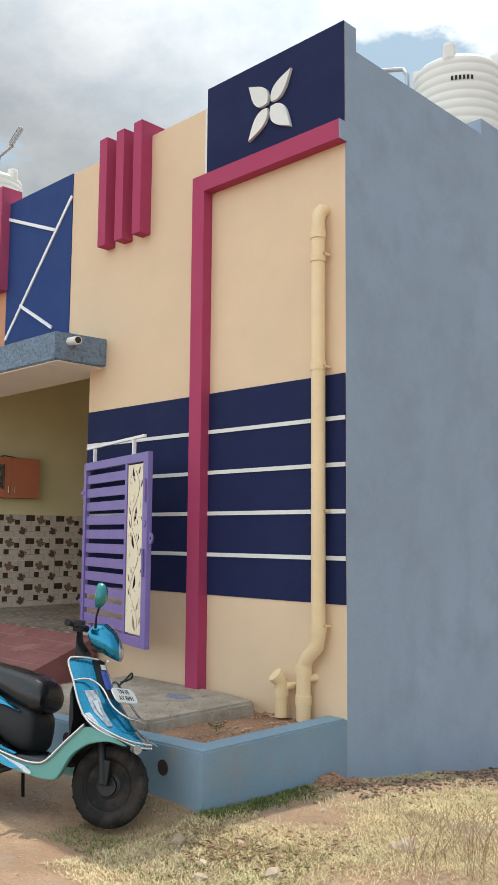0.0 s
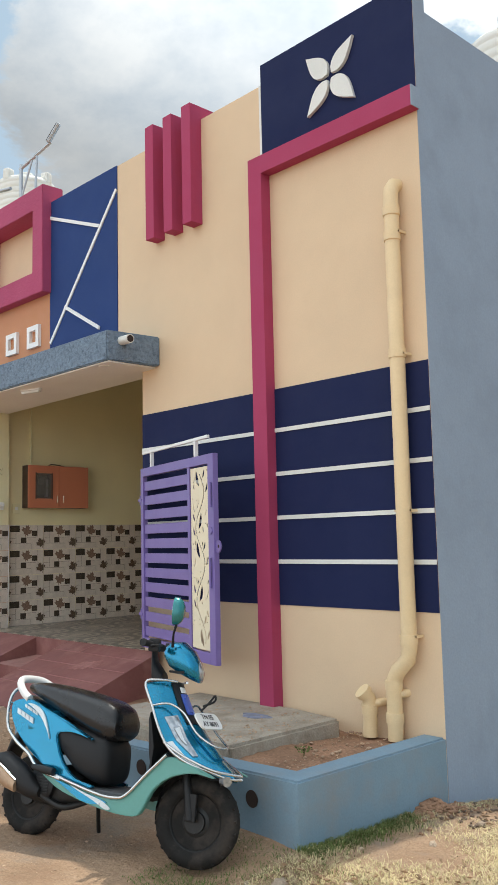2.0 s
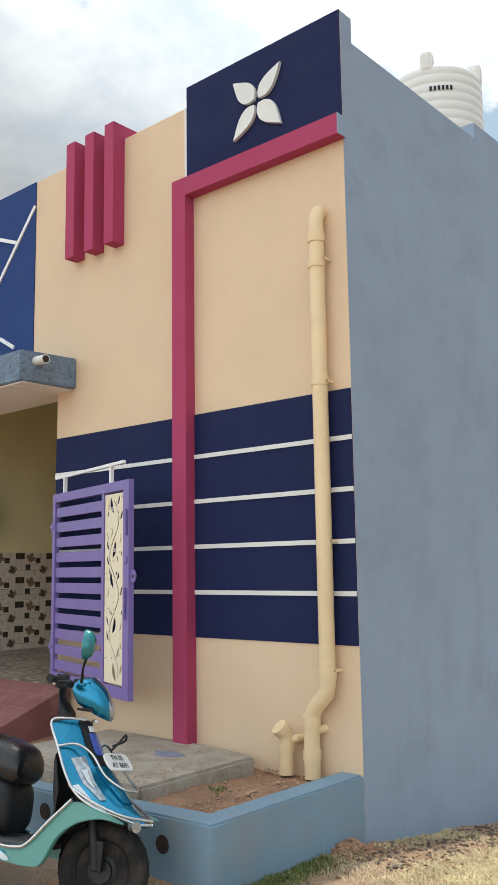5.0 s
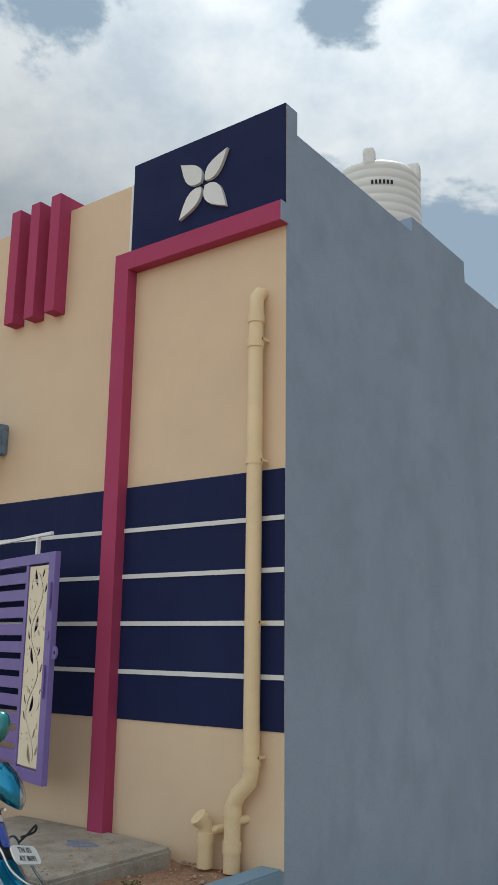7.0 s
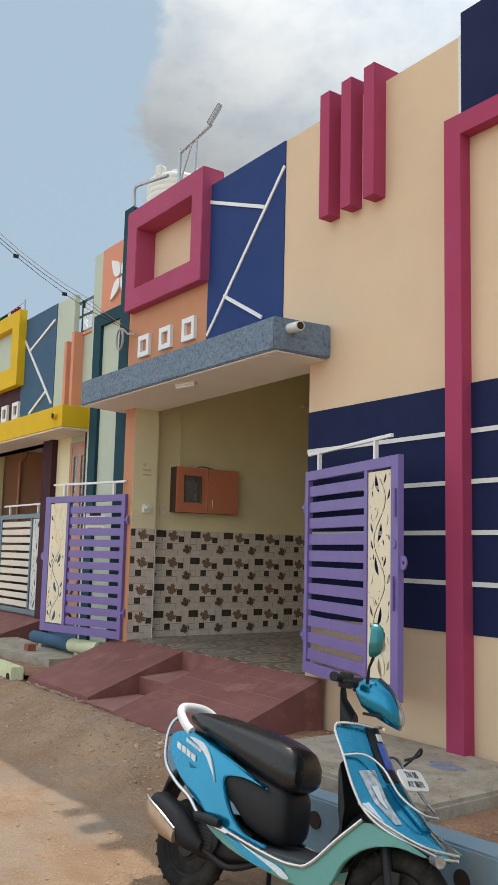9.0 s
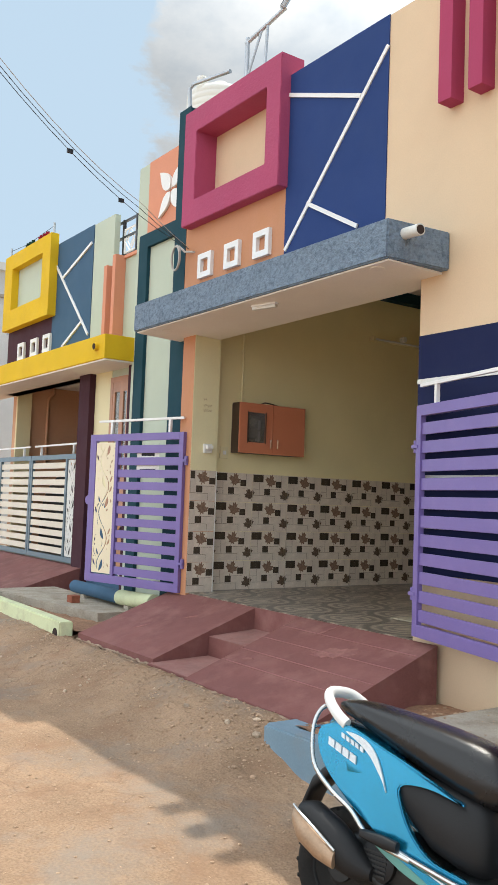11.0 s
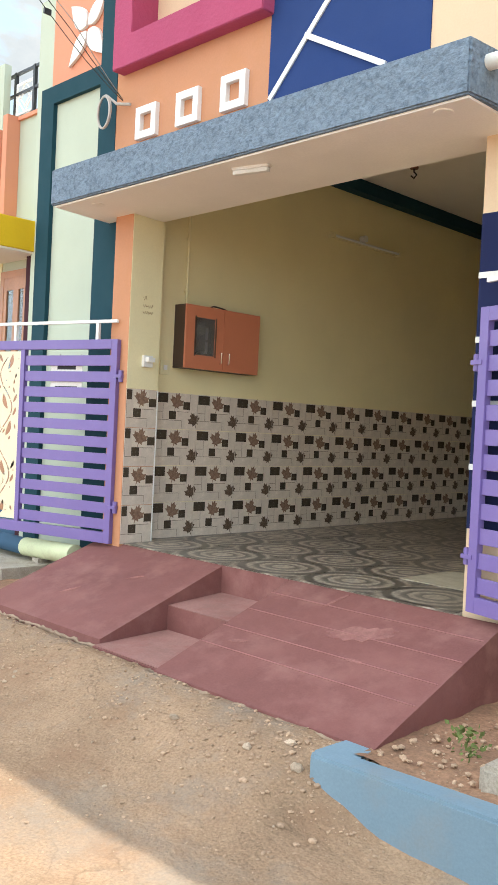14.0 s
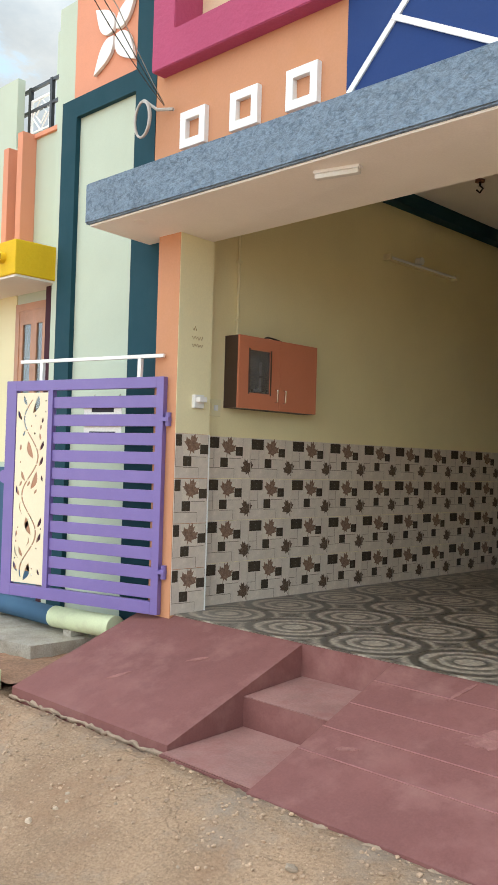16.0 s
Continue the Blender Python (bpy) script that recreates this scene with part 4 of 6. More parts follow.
structure("stair_head", boxes((-2.1, -1.0, 3.7, 4.8, 4.5, 6.25)), grey_blue, "grey-blue stair head room on the roof", "wall")
tank = water_tank(-1.52, 4.25, 6.25, 0.56, 1.25, "white ribbed plastic water tank on the roof")
for k in range(6):
    a = radians(-66 + 4.8 * k)
    part("mark", boxes((-0.014, 0.014, -0.003, 0.003, -0.026, 0.026)), ink, tank, "dark printed mark").matrix_local = pose(0.562 * math.cos(a), 0.562 * math.sin(a), 0.80, 0, 0, -66 + 4.8 * k + 90)
fill = thing("fill_pipe", pose(-1.9, 3.6, 6.25), "grey metal tank filling pipe", "pipe")
part("pipe", tube(bmesh.new(), [(0.0, 0.1, 0.0), (0, 0.1, 1.05), (-0.05, 0.08, 1.14), (-0.55, -0.1, 1.22)], 0.028, 10), galvanised, fill, smooth=True)
street_light = thing("solar_light", pose(-5.76, 0.12, 5.36), "solar roof light on a bent metal bracket", "lamp")
part("post", tube(bmesh.new(), [(0, 0, -0.02), (0, 0, 0.78)], 0.022, 10), galvanised, street_light, smooth=True)
part("arm", tube(bmesh.new(), [(-0.02, -0.01, 0.72), (0.36, 0.19, 1.0)], 0.022, 10), galvanised, street_light, smooth=True)
part("brace", tube(bmesh.new(), [(0.17, 0.08, 0.0), (0.19, 0.1, 0.86)], 0.016, 8), galvanised, street_light, smooth=True)
part("brace", tube(bmesh.new(), [(0.0, 0.0, 0.35), (0.13, 0.07, 0.82)], 0.014, 8), galvanised, street_light, smooth=True)
lampb = part("lamp_head", boxes((-0.10, 0.16, -0.07, 0.07, -0.02, 0.02), bevel=0.01), galvanised, street_light)
lampb.matrix_local = pose(0.37, 0.2, 1.08, 30, -55, 28)
part("solar_panel", boxes((-0.09, 0.15, -0.06, 0.06, 0.021, 0.026)), black_iron, lampb)
rp = thing("roof_pipe", pose(-6.90, 0.14, 5.69), "grey galvanised roof pipe", "pipe")
part("pipe", tube(bmesh.new(), [(0.04, 0, -0.02), (0.0, 0, 0.36), (0.04, 0.02, 0.41), (0.62, 0.12, 0.36)], 0.022, 10), galvanised, rp, smooth=True)

# ---- neighbouring house ----
nb = bmesh.new()
box(nb, -8.47, -6.825, 0.38, 0.9, -0.3, 5.67)
nwall = structure("wall_neighbour", nb, pale_green, "pale green plaster front of the neighbouring house")
part("wall_panel", boxes((-9.38, -8.47, 0.5, 0.7, -0.3, 4.66)), pale_green, nwall)
part("wall_pier", boxes((-10.02, -9.38, 0.5, 0.58, -0.3, 5.36)), pale_green, nwall)
part("wall_head", boxes((-13.35, -10.02, 0.5, 0.7, 3.2, 5.36)), pale_green, nwall)
part("coral_panel", boxes((-8.20, -6.825, 0.374, 0.38, 4.755, 5.674)), coral, nwall, "coral painted panel")
tf = bmesh.new()
box(tf, -8.32, -8.10, 0.335, 0.38, 0.3, 4.76)
box(tf, -8.10, -6.825, 0.335, 0.38, 4.59, 4.76)
part("teal_frame", tf, teal, nwall, "dark teal raised frame")
te = bmesh.new()
box(te, -6.825, -6.621, -0.012, 0.9, -0.2, 5.71)
box(te, -6.621, -6.59, -0.012, -0.0065, 3.24, 5.71)
box(te, -6.621, -6.40, -0.012, 0.2, -0.2, 3.20)
structure("party_wall_end", te, teal, "dark teal painted end of the wall between the houses", "wall")
flower(-7.60, 5.17, 0.36, white, "four-petal white plaster flower on a coral panel", 0.375)
part("slate_panel", boxes((-11.42, -10.02, 0.49, 0.5, 3.4, 5.366)), slate_blue, nwall, "slate blue panel")
for lift, (a, b) in enumerate((((-11.39, 5.09), (-10.06, 3.80)), ((-11.09, 4.78), (-10.06, 5.11)), ((-10.30, 4.01), (-10.96, 3.73)))):
    stripe_between(a, b, 0.04, 0.474 - 0.003 * lift, 0.49, white, nwall)
part("brown_panel", boxes((-13.34, -11.42, 0.492, 0.5, 3.4, 4.3)), maroon, nwall, "dark brown panel")
yb = bmesh.new()
yo, yi = ((-13.30, 4.26), (-11.30, 4.26), (-11.30, 5.53), (-13.30, 5.53)), ((-12.95, 4.58), (-11.62, 4.58), (-11.62, 5.28), (-12.95, 5.28))
yl = {y: ([yb.verts.new((x, y, z)) for x, z in yo], [yb.verts.new((x, y, z)) for x, z in yi]) for y in (0.36, 0.49)}
for y, (o, i) in yl.items():
    for k in range(4):
        yb.faces.new((o[k], o[(k + 1) % 4], i[(k + 1) % 4], i[k]))
for w in (0, 1):
    for k in range(4):
        yb.faces.new((yl[0.36][w][k], yl[0.36][w][(k + 1) % 4], yl[0.49][w][(k + 1) % 4], yl[0.49][w][k]))
bmesh.ops.recalc_face_normals(yb, faces=yb.faces[:])
tagged(part("box_frame", yb, yellow), "deep yellow plaster picture frame round a pale recess", "wall frame")
part("recess_panel", boxes((-12.95, -11.62, 0.48, 0.487, 4.58, 5.28)), pale_green, nwall, "pale recessed panel")
for x in (-11.53, -12.05, -12.62):
    tagged(part("square_ornament", square_ring(x - 0.14, 3.72, 0.28, 0.06, 0.45, 0.49), white), "white plaster square ring on the neighbour's brown wall", "wall ornament", "neighbour's square rings")
for x0, x1, z in ((-9.34, -9.25, 4.60), (-9.09, -9.0, 4.70)):
    tagged(part("wall_fin", boxes((x0, x1, 0.35, 0.5, 3.5, z), bevel=0.004), coral), "coral plaster fin on the neighbour's parapet", "wall fin", "neighbour's fins")
part("coping", boxes((-9.0, -8.47, 0.47, 0.72, 4.66, 4.70)), coral, nwall, "coral coping on the parapet")
ncan = structure("canopy_neighbour", boxes((-14.2, -8.42, -0.02, 0.5, 3.22, 3.52), bevel=0.01), yellow, "yellow rough plaster canopy of the neighbouring house", "canopy")
part("soffit", boxes((-14.2, -8.44, 0.0, 0.7, 3.20, 3.22)), ceiling_white, ncan, "off-white soffit")
nsp = thing("drain_spout", pose(-8.62, -0.02, 3.38), "dark drain hole in the yellow canopy", "drain pipe")
part("pipe", tube(bmesh.new(), [(0, 0.05, 0), (0, -0.05, -0.004)], 0.05, 16), yellow, nsp, smooth=True)
# shade of the drain hole painted as a dark end disc
part("bore", tube(bmesh.new(), [(0, -0.048, -0.004), (0, -0.0535, -0.0045)], 0.04, 16), hole_shade, nsp)
structure("pilaster_neighbour", boxes((-10.06, -9.72, 0.40, 0.5, -0.2, 3.20)), maroon, "dark maroon pilaster of the neighbouring porch", "pilaster")
structure("panel_neighbour", boxes((-9.72, -9.24, 0.488, 0.5, 1.6, 3.20)), pale_yellow, "light yellow wall panel", "wall")
structure("dado_neighbour", boxes((-9.72, -8.47, 0.485, 0.5, 0.3, 1.55)), slate_blue, "slate blue dado with white lines", "wall")
structure("strip_neighbour", boxes((-8.62, -8.47, 0.42, 0.5, 0.3, 3.20)), maroon, "dark maroon strip beside the neighbour's door", "wall")
dado = bpy.data.objects["dado_neighbour"]
for a, b in (((-9.0, 0.95), (-8.3, 1.5)), ((-9.1, 0.75), (-8.5, 0.45))):
    stripe_between(a, b, 0.045, 0.475, 0.485, white, dado)
nd = thing("wooden_door", pose(-9.22, 0.47, 0.6), "brown wooden door with a tall glass pane", "door")
part("frame", boxes((0, 0.07, 0, 0.05, 0, 2.5), (0.53, 0.60, 0, 0.05, 0, 2.5), (0.07, 0.53, 0, 0.05, 2.43, 2.5)), brown_wood, nd)
part("leaf", boxes((0.07, 0.13, 0.005, 0.04, 0, 2.43), (0.27, 0.37, 0.005, 0.04, 0, 2.43), (0.47, 0.53, 0.005, 0.04, 0, 2.43), (0.13, 0.27, 0.005, 0.04, 0, 1.2), (0.37, 0.47, 0.005, 0.04, 0, 1.2), (0.13, 0.27, 0.005, 0.04, 2.3, 2.43), (0.37, 0.47, 0.005, 0.04, 2.3, 2.43)), brown_wood, nd)
part("pane", boxes((0.13, 0.27, 0.018, 0.024, 1.2, 2.3), (0.37, 0.47, 0.018, 0.024, 1.2, 2.3)), glass, nd, "dark glass panes")
structure("wall_neighbour_porch", boxes((-13.55, -13.35, 0.72, 4.3, -0.2, 4.3)), salmon, "salmon inner wall of the neighbour's porch")
structure("wall_neighbour_back", boxes((-14.2, -10.02, 4.3, 4.5, -0.2, 4.3)), salmon, "salmon back wall of the neighbour's porch")
structure("wall_neighbour_inner", boxes((-10.06, -9.86, 0.7, 4.3, -0.2, 4.3)), salmon, "salmon side wall of the neighbour's porch")
# salmon pilaster in the light; its brightness is put in as paler paint
structure("porch_pilaster_neighbour", boxes((-13.35, -13.29, 0.7, 0.95, -0.2, 3.30)), ochre, "pilaster inside the neighbour's porch, painted pale as if lit", "pilaster")
structure("porch_ceiling_neighbour", boxes((-13.35, -10.06, 0.7, 4.3, 3.40, 3.5)), ceiling_white, "off-white ceiling of the neighbour's porch", "ceiling")
structure("ceiling_neighbour", boxes((-14.2, -6.87, 0.9, 9.0, 4.3, 4.4)), ceiling_white, "flat roof of the neighbouring house", "ceiling")
structure("floor_neighbour", boxes((-14.2, -9.86, 0.5, 4.3, 0.0, 0.6)), concrete, "cement floor of the neighbour's porch", "floor")
structure("wall_neighbour_rear", boxes((-14.4, -6.62, 8.8, 9.0, -0.3, 4.3)), pale_green, "pale green rear wall of the neighbouring house")
nc = thing("conduit", pose(-13.34, 1.26, 2.74), "pale bent pipe on the neighbour's porch wall", "conduit")
part("pipe", tube(bmesh.new(), [(0.02, 0, -0.7), (0.02, 0, 0.44), (0.02, 0.03, 0.50), (0.02, 0.08, 0.53), (0.02, 0.10, 0.58), (0.02, 0.10, 0.9)], 0.028, 10), salmon, nc, smooth=True)

tarp = material("black tarpaulin", (0.012, 0.012, 0.014), rough=0.6, mottle=0.2, scale=4, bump=0.4, bump_scale=12, relief=0.03)
cover = thing("covered_vehicle", pose(-12.0, 2.0, 0.6), "vehicle under a black sheet in the neighbour's porch", "vehicle")
cv = bmesh.new()
rings_ = []
for x, w, h in ((-1.75, 0.5, 0.9), (-1.6, 0.75, 1.2), (-0.9, 0.85, 1.5), (0.2, 0.85, 1.62), (1.0, 0.85, 1.55), (1.5, 0.8, 1.3), (1.7, 0.55, 1.0)):
    rings_.append([cv.verts.new((x, w * math.copysign(abs(math.cos(a)) ** 0.6, math.cos(a)), h * abs(math.sin(a)) ** 0.6)) for a in (math.pi * k / 16 for k in range(17))])
for a, b in zip(rings_, rings_[1:]):
    for k in range(16):
        cv.faces.new((a[k], a[k + 1], b[k + 1], b[k]))
cv.faces.new(rings_[0])
cv.faces.new(rings_[-1][::-1])
bmesh.ops.recalc_face_normals(cv, faces=cv.faces[:])
part("sheet", cv, tarp, cover, smooth=True)

# railing on the neighbour's parapet
rail = thing("roof_railing", pose(-9.58, 0.62, 4.66), "black iron roof railing with a white diamond panel", "railing")
for x in (0.02, 0.25, 0.63, 1.08):
    part("post", boxes((x - 0.018, x + 0.018, -0.018, 0.018, 0, 0.62)), black_iron, rail)
for z in (0.12, 0.38, 0.60):
    part("bar", boxes((0.0, 1.10, -0.014, 0.014, z - 0.014, z + 0.014)), black_iron, rail)
part("diamond_panel", square_ring(0.27, 0.15, 0.34, 0.02, -0.01, 0.01), white, rail, "white square panel")
for r in (0.16, 0.09):
    part("diamond", tube(bmesh.new(), [(0.44 + r * math.cos(math.tau * k / 4), 0, 0.32 + r * math.sin(math.tau * k / 4)) for k in range(4)], 0.009, 6, closed=True), white, rail)

# neighbour's closed gate
slat_cream = material("cream enamel", (0.72, 0.66, 0.54), rough=0.45, mottle=0.05, grain=0.03)
for hinge, free, seed in (((-9.98, 0.44), (-11.78, 0.44), 3), ((-13.6, 0.44), (-11.80, 0.44), 4)):
    h, f = Vector(hinge), Vector(free)
    ln = (f - h).length
    ng = thing("metal_gate", pose(h.x, h.y, 0.60, 0, 0, 180 if f.x < h.x else 0), "closed grey steel gate leaf with cream slats", "gate", "neighbour's gate")
    for u0, u1, z0, z1 in ((0, 0.06, 0, 1.52), (ln - 0.06, ln, 0, 1.52), (0.06, ln - 0.06, 1.45, 1.52), (0.06, ln - 0.06, 0, 0.07), (0.42, 0.47, 0.07, 1.45)):
        part("frame_bar", boxes((u0, u1, -0.022, 0.022, z0, z1)), steel_grey, ng)
    for k in range(11):
        part("slat", boxes((0.47, ln - 0.06, -0.008, 0.008, 0.10 + 0.122 * k, 0.185 + 0.122 * k)), slat_cream, ng)
    vp = part("vine_panel", vine_panel(0.34, 1.36, seed), dirty_white, ng, "white sheet with a cut-out vine")
    vp.location = (0.07, 0.0, 0.08)
    part("hand_rail", boxes((0.1, ln - 0.1, -0.012, 0.012, 1.65, 1.675)), white, ng)
    for u in (0.25, ln - 0.35):
        part("rail_post", boxes((u - 0.014, u + 0.014, -0.014, 0.014, 1.52, 1.65)), white, ng)
nr = bmesh.new()
prism(nr, ((0.44, -0.1), (0.44, 0.58), (-0.75, 0.22), (-0.75, -0.1)), -14.2, -9.75, "x")
structure("ramp_neighbour", nr, red_oxide, "red oxide cement ramp of the neighbouring house", "ramp")
kb = bmesh.new()
prism(kb, ((-6.64, -1.18), (-6.62, -1.05), (-9.9, -0.95), (-9.9, -1.08)), -0.2, 0.345, "z")
bmesh.ops.bevel(kb, geom=kb.edges[:], offset=0.012, segments=2, affect="EDGES")
kerb_green = material("worn pale green kerb paint", (0.62, 0.66, 0.42), rough=0.85, mottle=0.08, grain=0.05, stain=(0.36, 0.30, 0.20), stain_amount=0.5, stain_scale=4)
nk = structure("planter_wall_neighbour", kb, kerb_green, "low pale green planter wall of the neighbouring house", "planter wall")
# dark disc for the shade in the hole, no opening behind
part("weep_hole", tube(bmesh.new(), [(-6.75, -1.182, 0.22), (-6.75, -1.16, 0.22)], 0.055, 18), hole_shade, nk, "round hole, its shade a dark disc")
earth_bed("soil", -9.7, -6.5, -1.06, 0.5, 0.27, 0.03, "reddish soil in the neighbour's planter", red_soil)
ns = bmesh.new()
prism(ns, ((-9.5, -0.95), (-7.0, -0.62), (-7.0, -0.05), (-9.5, -0.05)), 0.2, 0.36, "z")
structure("slab_neighbour", ns, concrete, "broken cement slab", "slab")
lp = thing("pipe", pose(-8.6, -0.17, 0.46), "painted drain pipe lying along the neighbour's wall", "drain pipe")
part("pipe", tube(bmesh.new(), [(0, 0, 0), (1.2, 0, 0.0)], 0.075, 18), slate_blue, lp, smooth=True)
part("pipe", tube(bmesh.new(), [(1.2, 0, 0.0), (1.95, 0, 0.03)], 0.08, 18), kerb_green, lp, "pale green pipe", smooth=True)
for u in (0.3, 1.4):
    part("foot", boxes((u, u + 0.1, -0.06, 0.06, -0.12, -0.06)), concrete, lp)
tagged(part("loose_brick", boxes((-7.95, -7.82, -0.55, -0.45, 0.36, 0.44), bevel=0.006), material("red brick", (0.30, 0.10, 0.06), rough=0.9, mottle=0.2, scale=12)), "single red brick on the cement slab", "brick")
structure("tank_plinth", boxes((-11.7, -10.3, 2.4, 3.8, 4.4, 7.3)), pale_green, "pale green tank room on the neighbour's roof", "wall")
water_tank(-11.0, 3.1, 7.3, 0.56, 1.2, "white plastic water tank on the neighbour's roof")
cloth_line = thing("clothes_line", pose(-13.45, 0.78, 5.40), "clothes hung on a line on the neighbour's roof", "clothes line")
part("line", tube(bmesh.new(), [(-0.8, 0, 0.55), (0, 0, 0.5), (1.2, 0, 0.55)], 0.005, 6), black_iron, cloth_line)
for x in (-0.8, 1.2):
    part("post", tube(bmesh.new(), [(x, 0, -1.0), (x, 0, 0.6)], 0.02, 8), galvanised, cloth_line)
for x, w, c in ((-0.1, 0.4, (0.02, 0.08, 0.05)), (0.5, 0.45, (0.35, 0.03, 0.06))):
    cb = bmesh.new()
    n = 12
    vs = [[cb.verts.new((x + w * i / n, 0.02 * math.sin(i * 1.7), z)) for i in range(n + 1)] for z in (0.52, 0.1)]
    for i in range(n):
        cb.faces.new((vs[0][i], vs[1][i], vs[1][i + 1], vs[0][i + 1]))
    bmesh.ops.solidify(cb, geom=cb.faces[:], thickness=0.006)
    part("cloth", cb, material("cloth", c, rough=0.95), cloth_line)

# overhead cables
wires = thing("overhead_cables", pose(-6.45, -0.05, 4.12), "black overhead service cables with a coil at the wall", "cable")
wire_black = material("black cable sheath", (0.03, 0.03, 0.03), rough=0.6)
wire_white = material("grey cable sheath", (0.45, 0.42, 0.38), rough=0.6)
FAR = Vector((4.7, -7.2, 3.77))
for k, mat in ((0, wire_black), (1, wire_black), (2, wire_white)):
    pts = []
    for i in range(25):
        s = i / 24
        p = FAR * s
        p.z -= 1.054 * 4 * s * (1 - s) * (1 + 0.04 * k)
        p += Vector((0.04 * k, 0.0, 0.06 * k)) * min(1, 8 * s) + Vector((0, 0, 0.012 * math.sin(9 * s + k)))
        pts.append(p)
    part("cable", tube(bmesh.new(), pts, 0.0028, 6), mat, wires, smooth=True)
for s in (0.162, 0.257):
    p = FAR * s
    p.z -= 1.054 * 4 * s * (1 - s)
    part("spacer", boxes((p.x - 0.008, p.x + 0.008, p.y - 0.02, p.y + 0.03, p.z - 0.012, p.z + 0.022)), black_iron, wires)
part("coil", tube(bmesh.new(), [(-0.16 + 0.085 * math.cos(a), -0.06, -0.07 + 0.13 * math.sin(a)) for a in (math.tau * k / 28 for k in range(28))], 0.009, 6, closed=True), wire_white, wires, smooth=True)
part("coil", tube(bmesh.new(), [(-0.15 + 0.08 * math.cos(a), -0.075, -0.08 + 0.125 * math.sin(a)) for a in (math.tau * k / 28 for k in range(28))], 0.008, 6, closed=True), wire_white, wires, smooth=True)
part("tail", tube(bmesh.new(), [(-0.16, -0.03, 0.06), (-0.05, -0.02, -0.02), (0.10, 0.0, -0.05)], 0.012, 6), wire_white, wires, smooth=True)

# ---- far pale building beyond the neighbour ----
fb = thing("far_building", pose(-27, 2.0, 0), "distant pale grey plastered building with a flat roof", "building")
part("wall", boxes((0, 6, 0, 9, -0.5, 7.3)), material("pale grey plaster", (0.62, 0.63, 0.62), rough=0.9, mottle=0.08), fb)
part("roof", boxes((-0.15, 6.15, -0.15, 9.15, 7.3, 7.5)), dirty_white, fb)
part("ledge", boxes((6, 6.08, 0, 9, 6.6, 6.68)), concrete, fb)

# ---- scooter ----
sc_blue = material("metallic turquoise blue paint", (0.008, 0.23, 0.39), rough=0.22, metal=0.72, mottle=0.05, grain=0.05, bump=0, coat=0.6)
sc_mint = material("faded mint plastic", (0.11, 0.31, 0.27), rough=0.4, mottle=0.06, grain=0.03, bump=0.03)
sc_black = material("black textured plastic", (0.014, 0.014, 0.015), rough=0.5, spec=0.3, mottle=0.1, grain=0.05, bump=0.1)
sc_seat = material("black vinyl", (0.012, 0.012, 0.013), rough=0.24, spec=0.5, mottle=0.1, grain=0.05, bump=0.15, bump_scale=220)
sc_rubber = material("dusty tyre rubber", (0.020, 0.019, 0.018), rough=0.85, mottle=0.2, scale=8, stain=(0.13, 0.10, 0.08), stain_amount=0.35, stain_scale=9)
sc_metal = material("dull dark alloy", (0.030, 0.030, 0.030), rough=0.5, metal=0.6, mottle=0.15, scale=10)
sc_steel = material("bright stainless tube", (0.58, 0.58, 0.57), rough=0.22, metal=0.9, mottle=0.05, grain=0.02, bump=0)
sc_shield = material("bronze heat shield", (0.38, 0.26, 0.17), rough=0.4, metal=0.5, mottle=0.2, scale=8)
sc_white = material("white moulded plastic", (0.76, 0.76, 0.74), rough=0.35, mottle=0.04, grain=0.02, bump=0)
sc_lens = material("clear lamp lens", (0.36, 0.39, 0.42), rough=0.08, metal=0.5, mottle=0.35, scale=38, coat=1.0, bump=0)
sc_silver = material("silver decal", (0.62, 0.66, 0.68), rough=0.3, metal=0.3)


def loft(rings, caps=True):
    bm = bmesh.new()
    rows = [[bm.verts.new(p) for p in r] for r in rings]
    n = len(rows[0])
    for a, b in zip(rows, rows[1:]):
        for k in range(n):
            bm.faces.new((a[k], a[(k + 1) % n], b[(k + 1) % n], b[k]))
    if caps:
        bm.faces.new(rows[0][::-1])
        bm.faces.new(rows[-1])
    bmesh.ops.recalc_face_normals(bm, faces=bm.faces[:])
    return bm


def oval(x, low, high, half, power=2.6, n=20, y=0.0, slant=0.0):
    """A rounded ring across the scooter at x; slant tips its top backwards."""
    pts = []
    for k in range(n):
        a = math.tau * k / n
        c, s = math.cos(a), math.sin(a)
        cy, cz = math.copysign(abs(c) ** (2 / power), c), math.copysign(abs(s) ** (2 / power), s)
        pts.append((x - slant * cz, y + half * cy, (low + high) / 2 + (high - low) / 2 * cz))
    return pts


def apron_point(u, v, lift=0.0):
    """A point of the front apron: u across (-1 to 1), v from its top (0) to its nose (5)."""
    rows = ((-0.215, 0.89, 0.168, -0.315, 0.87), (-0.125, 0.735, 0.182, -0.215, 0.71), (-0.01, 0.61, 0.185, -0.135, 0.57), (0.09, 0.52, 0.168, -0.03, 0.49), (0.18, 0.455, 0.115, 0.09, 0.45), (0.225, 0.41, 0.050, 0.175, 0.412))
    i = min(4, int(v))
    f = v - i
    xc, zc, hw, xs, zs = (a + (b - a) * f for a, b in zip(rows[i], rows[i + 1]))
    e = abs(u)
    return (xc + (xs - xc) * e ** 1.7 + lift, (hw + lift * 0.6) * u, zc + (zs - zc) * e ** 2 + lift * 0.5)


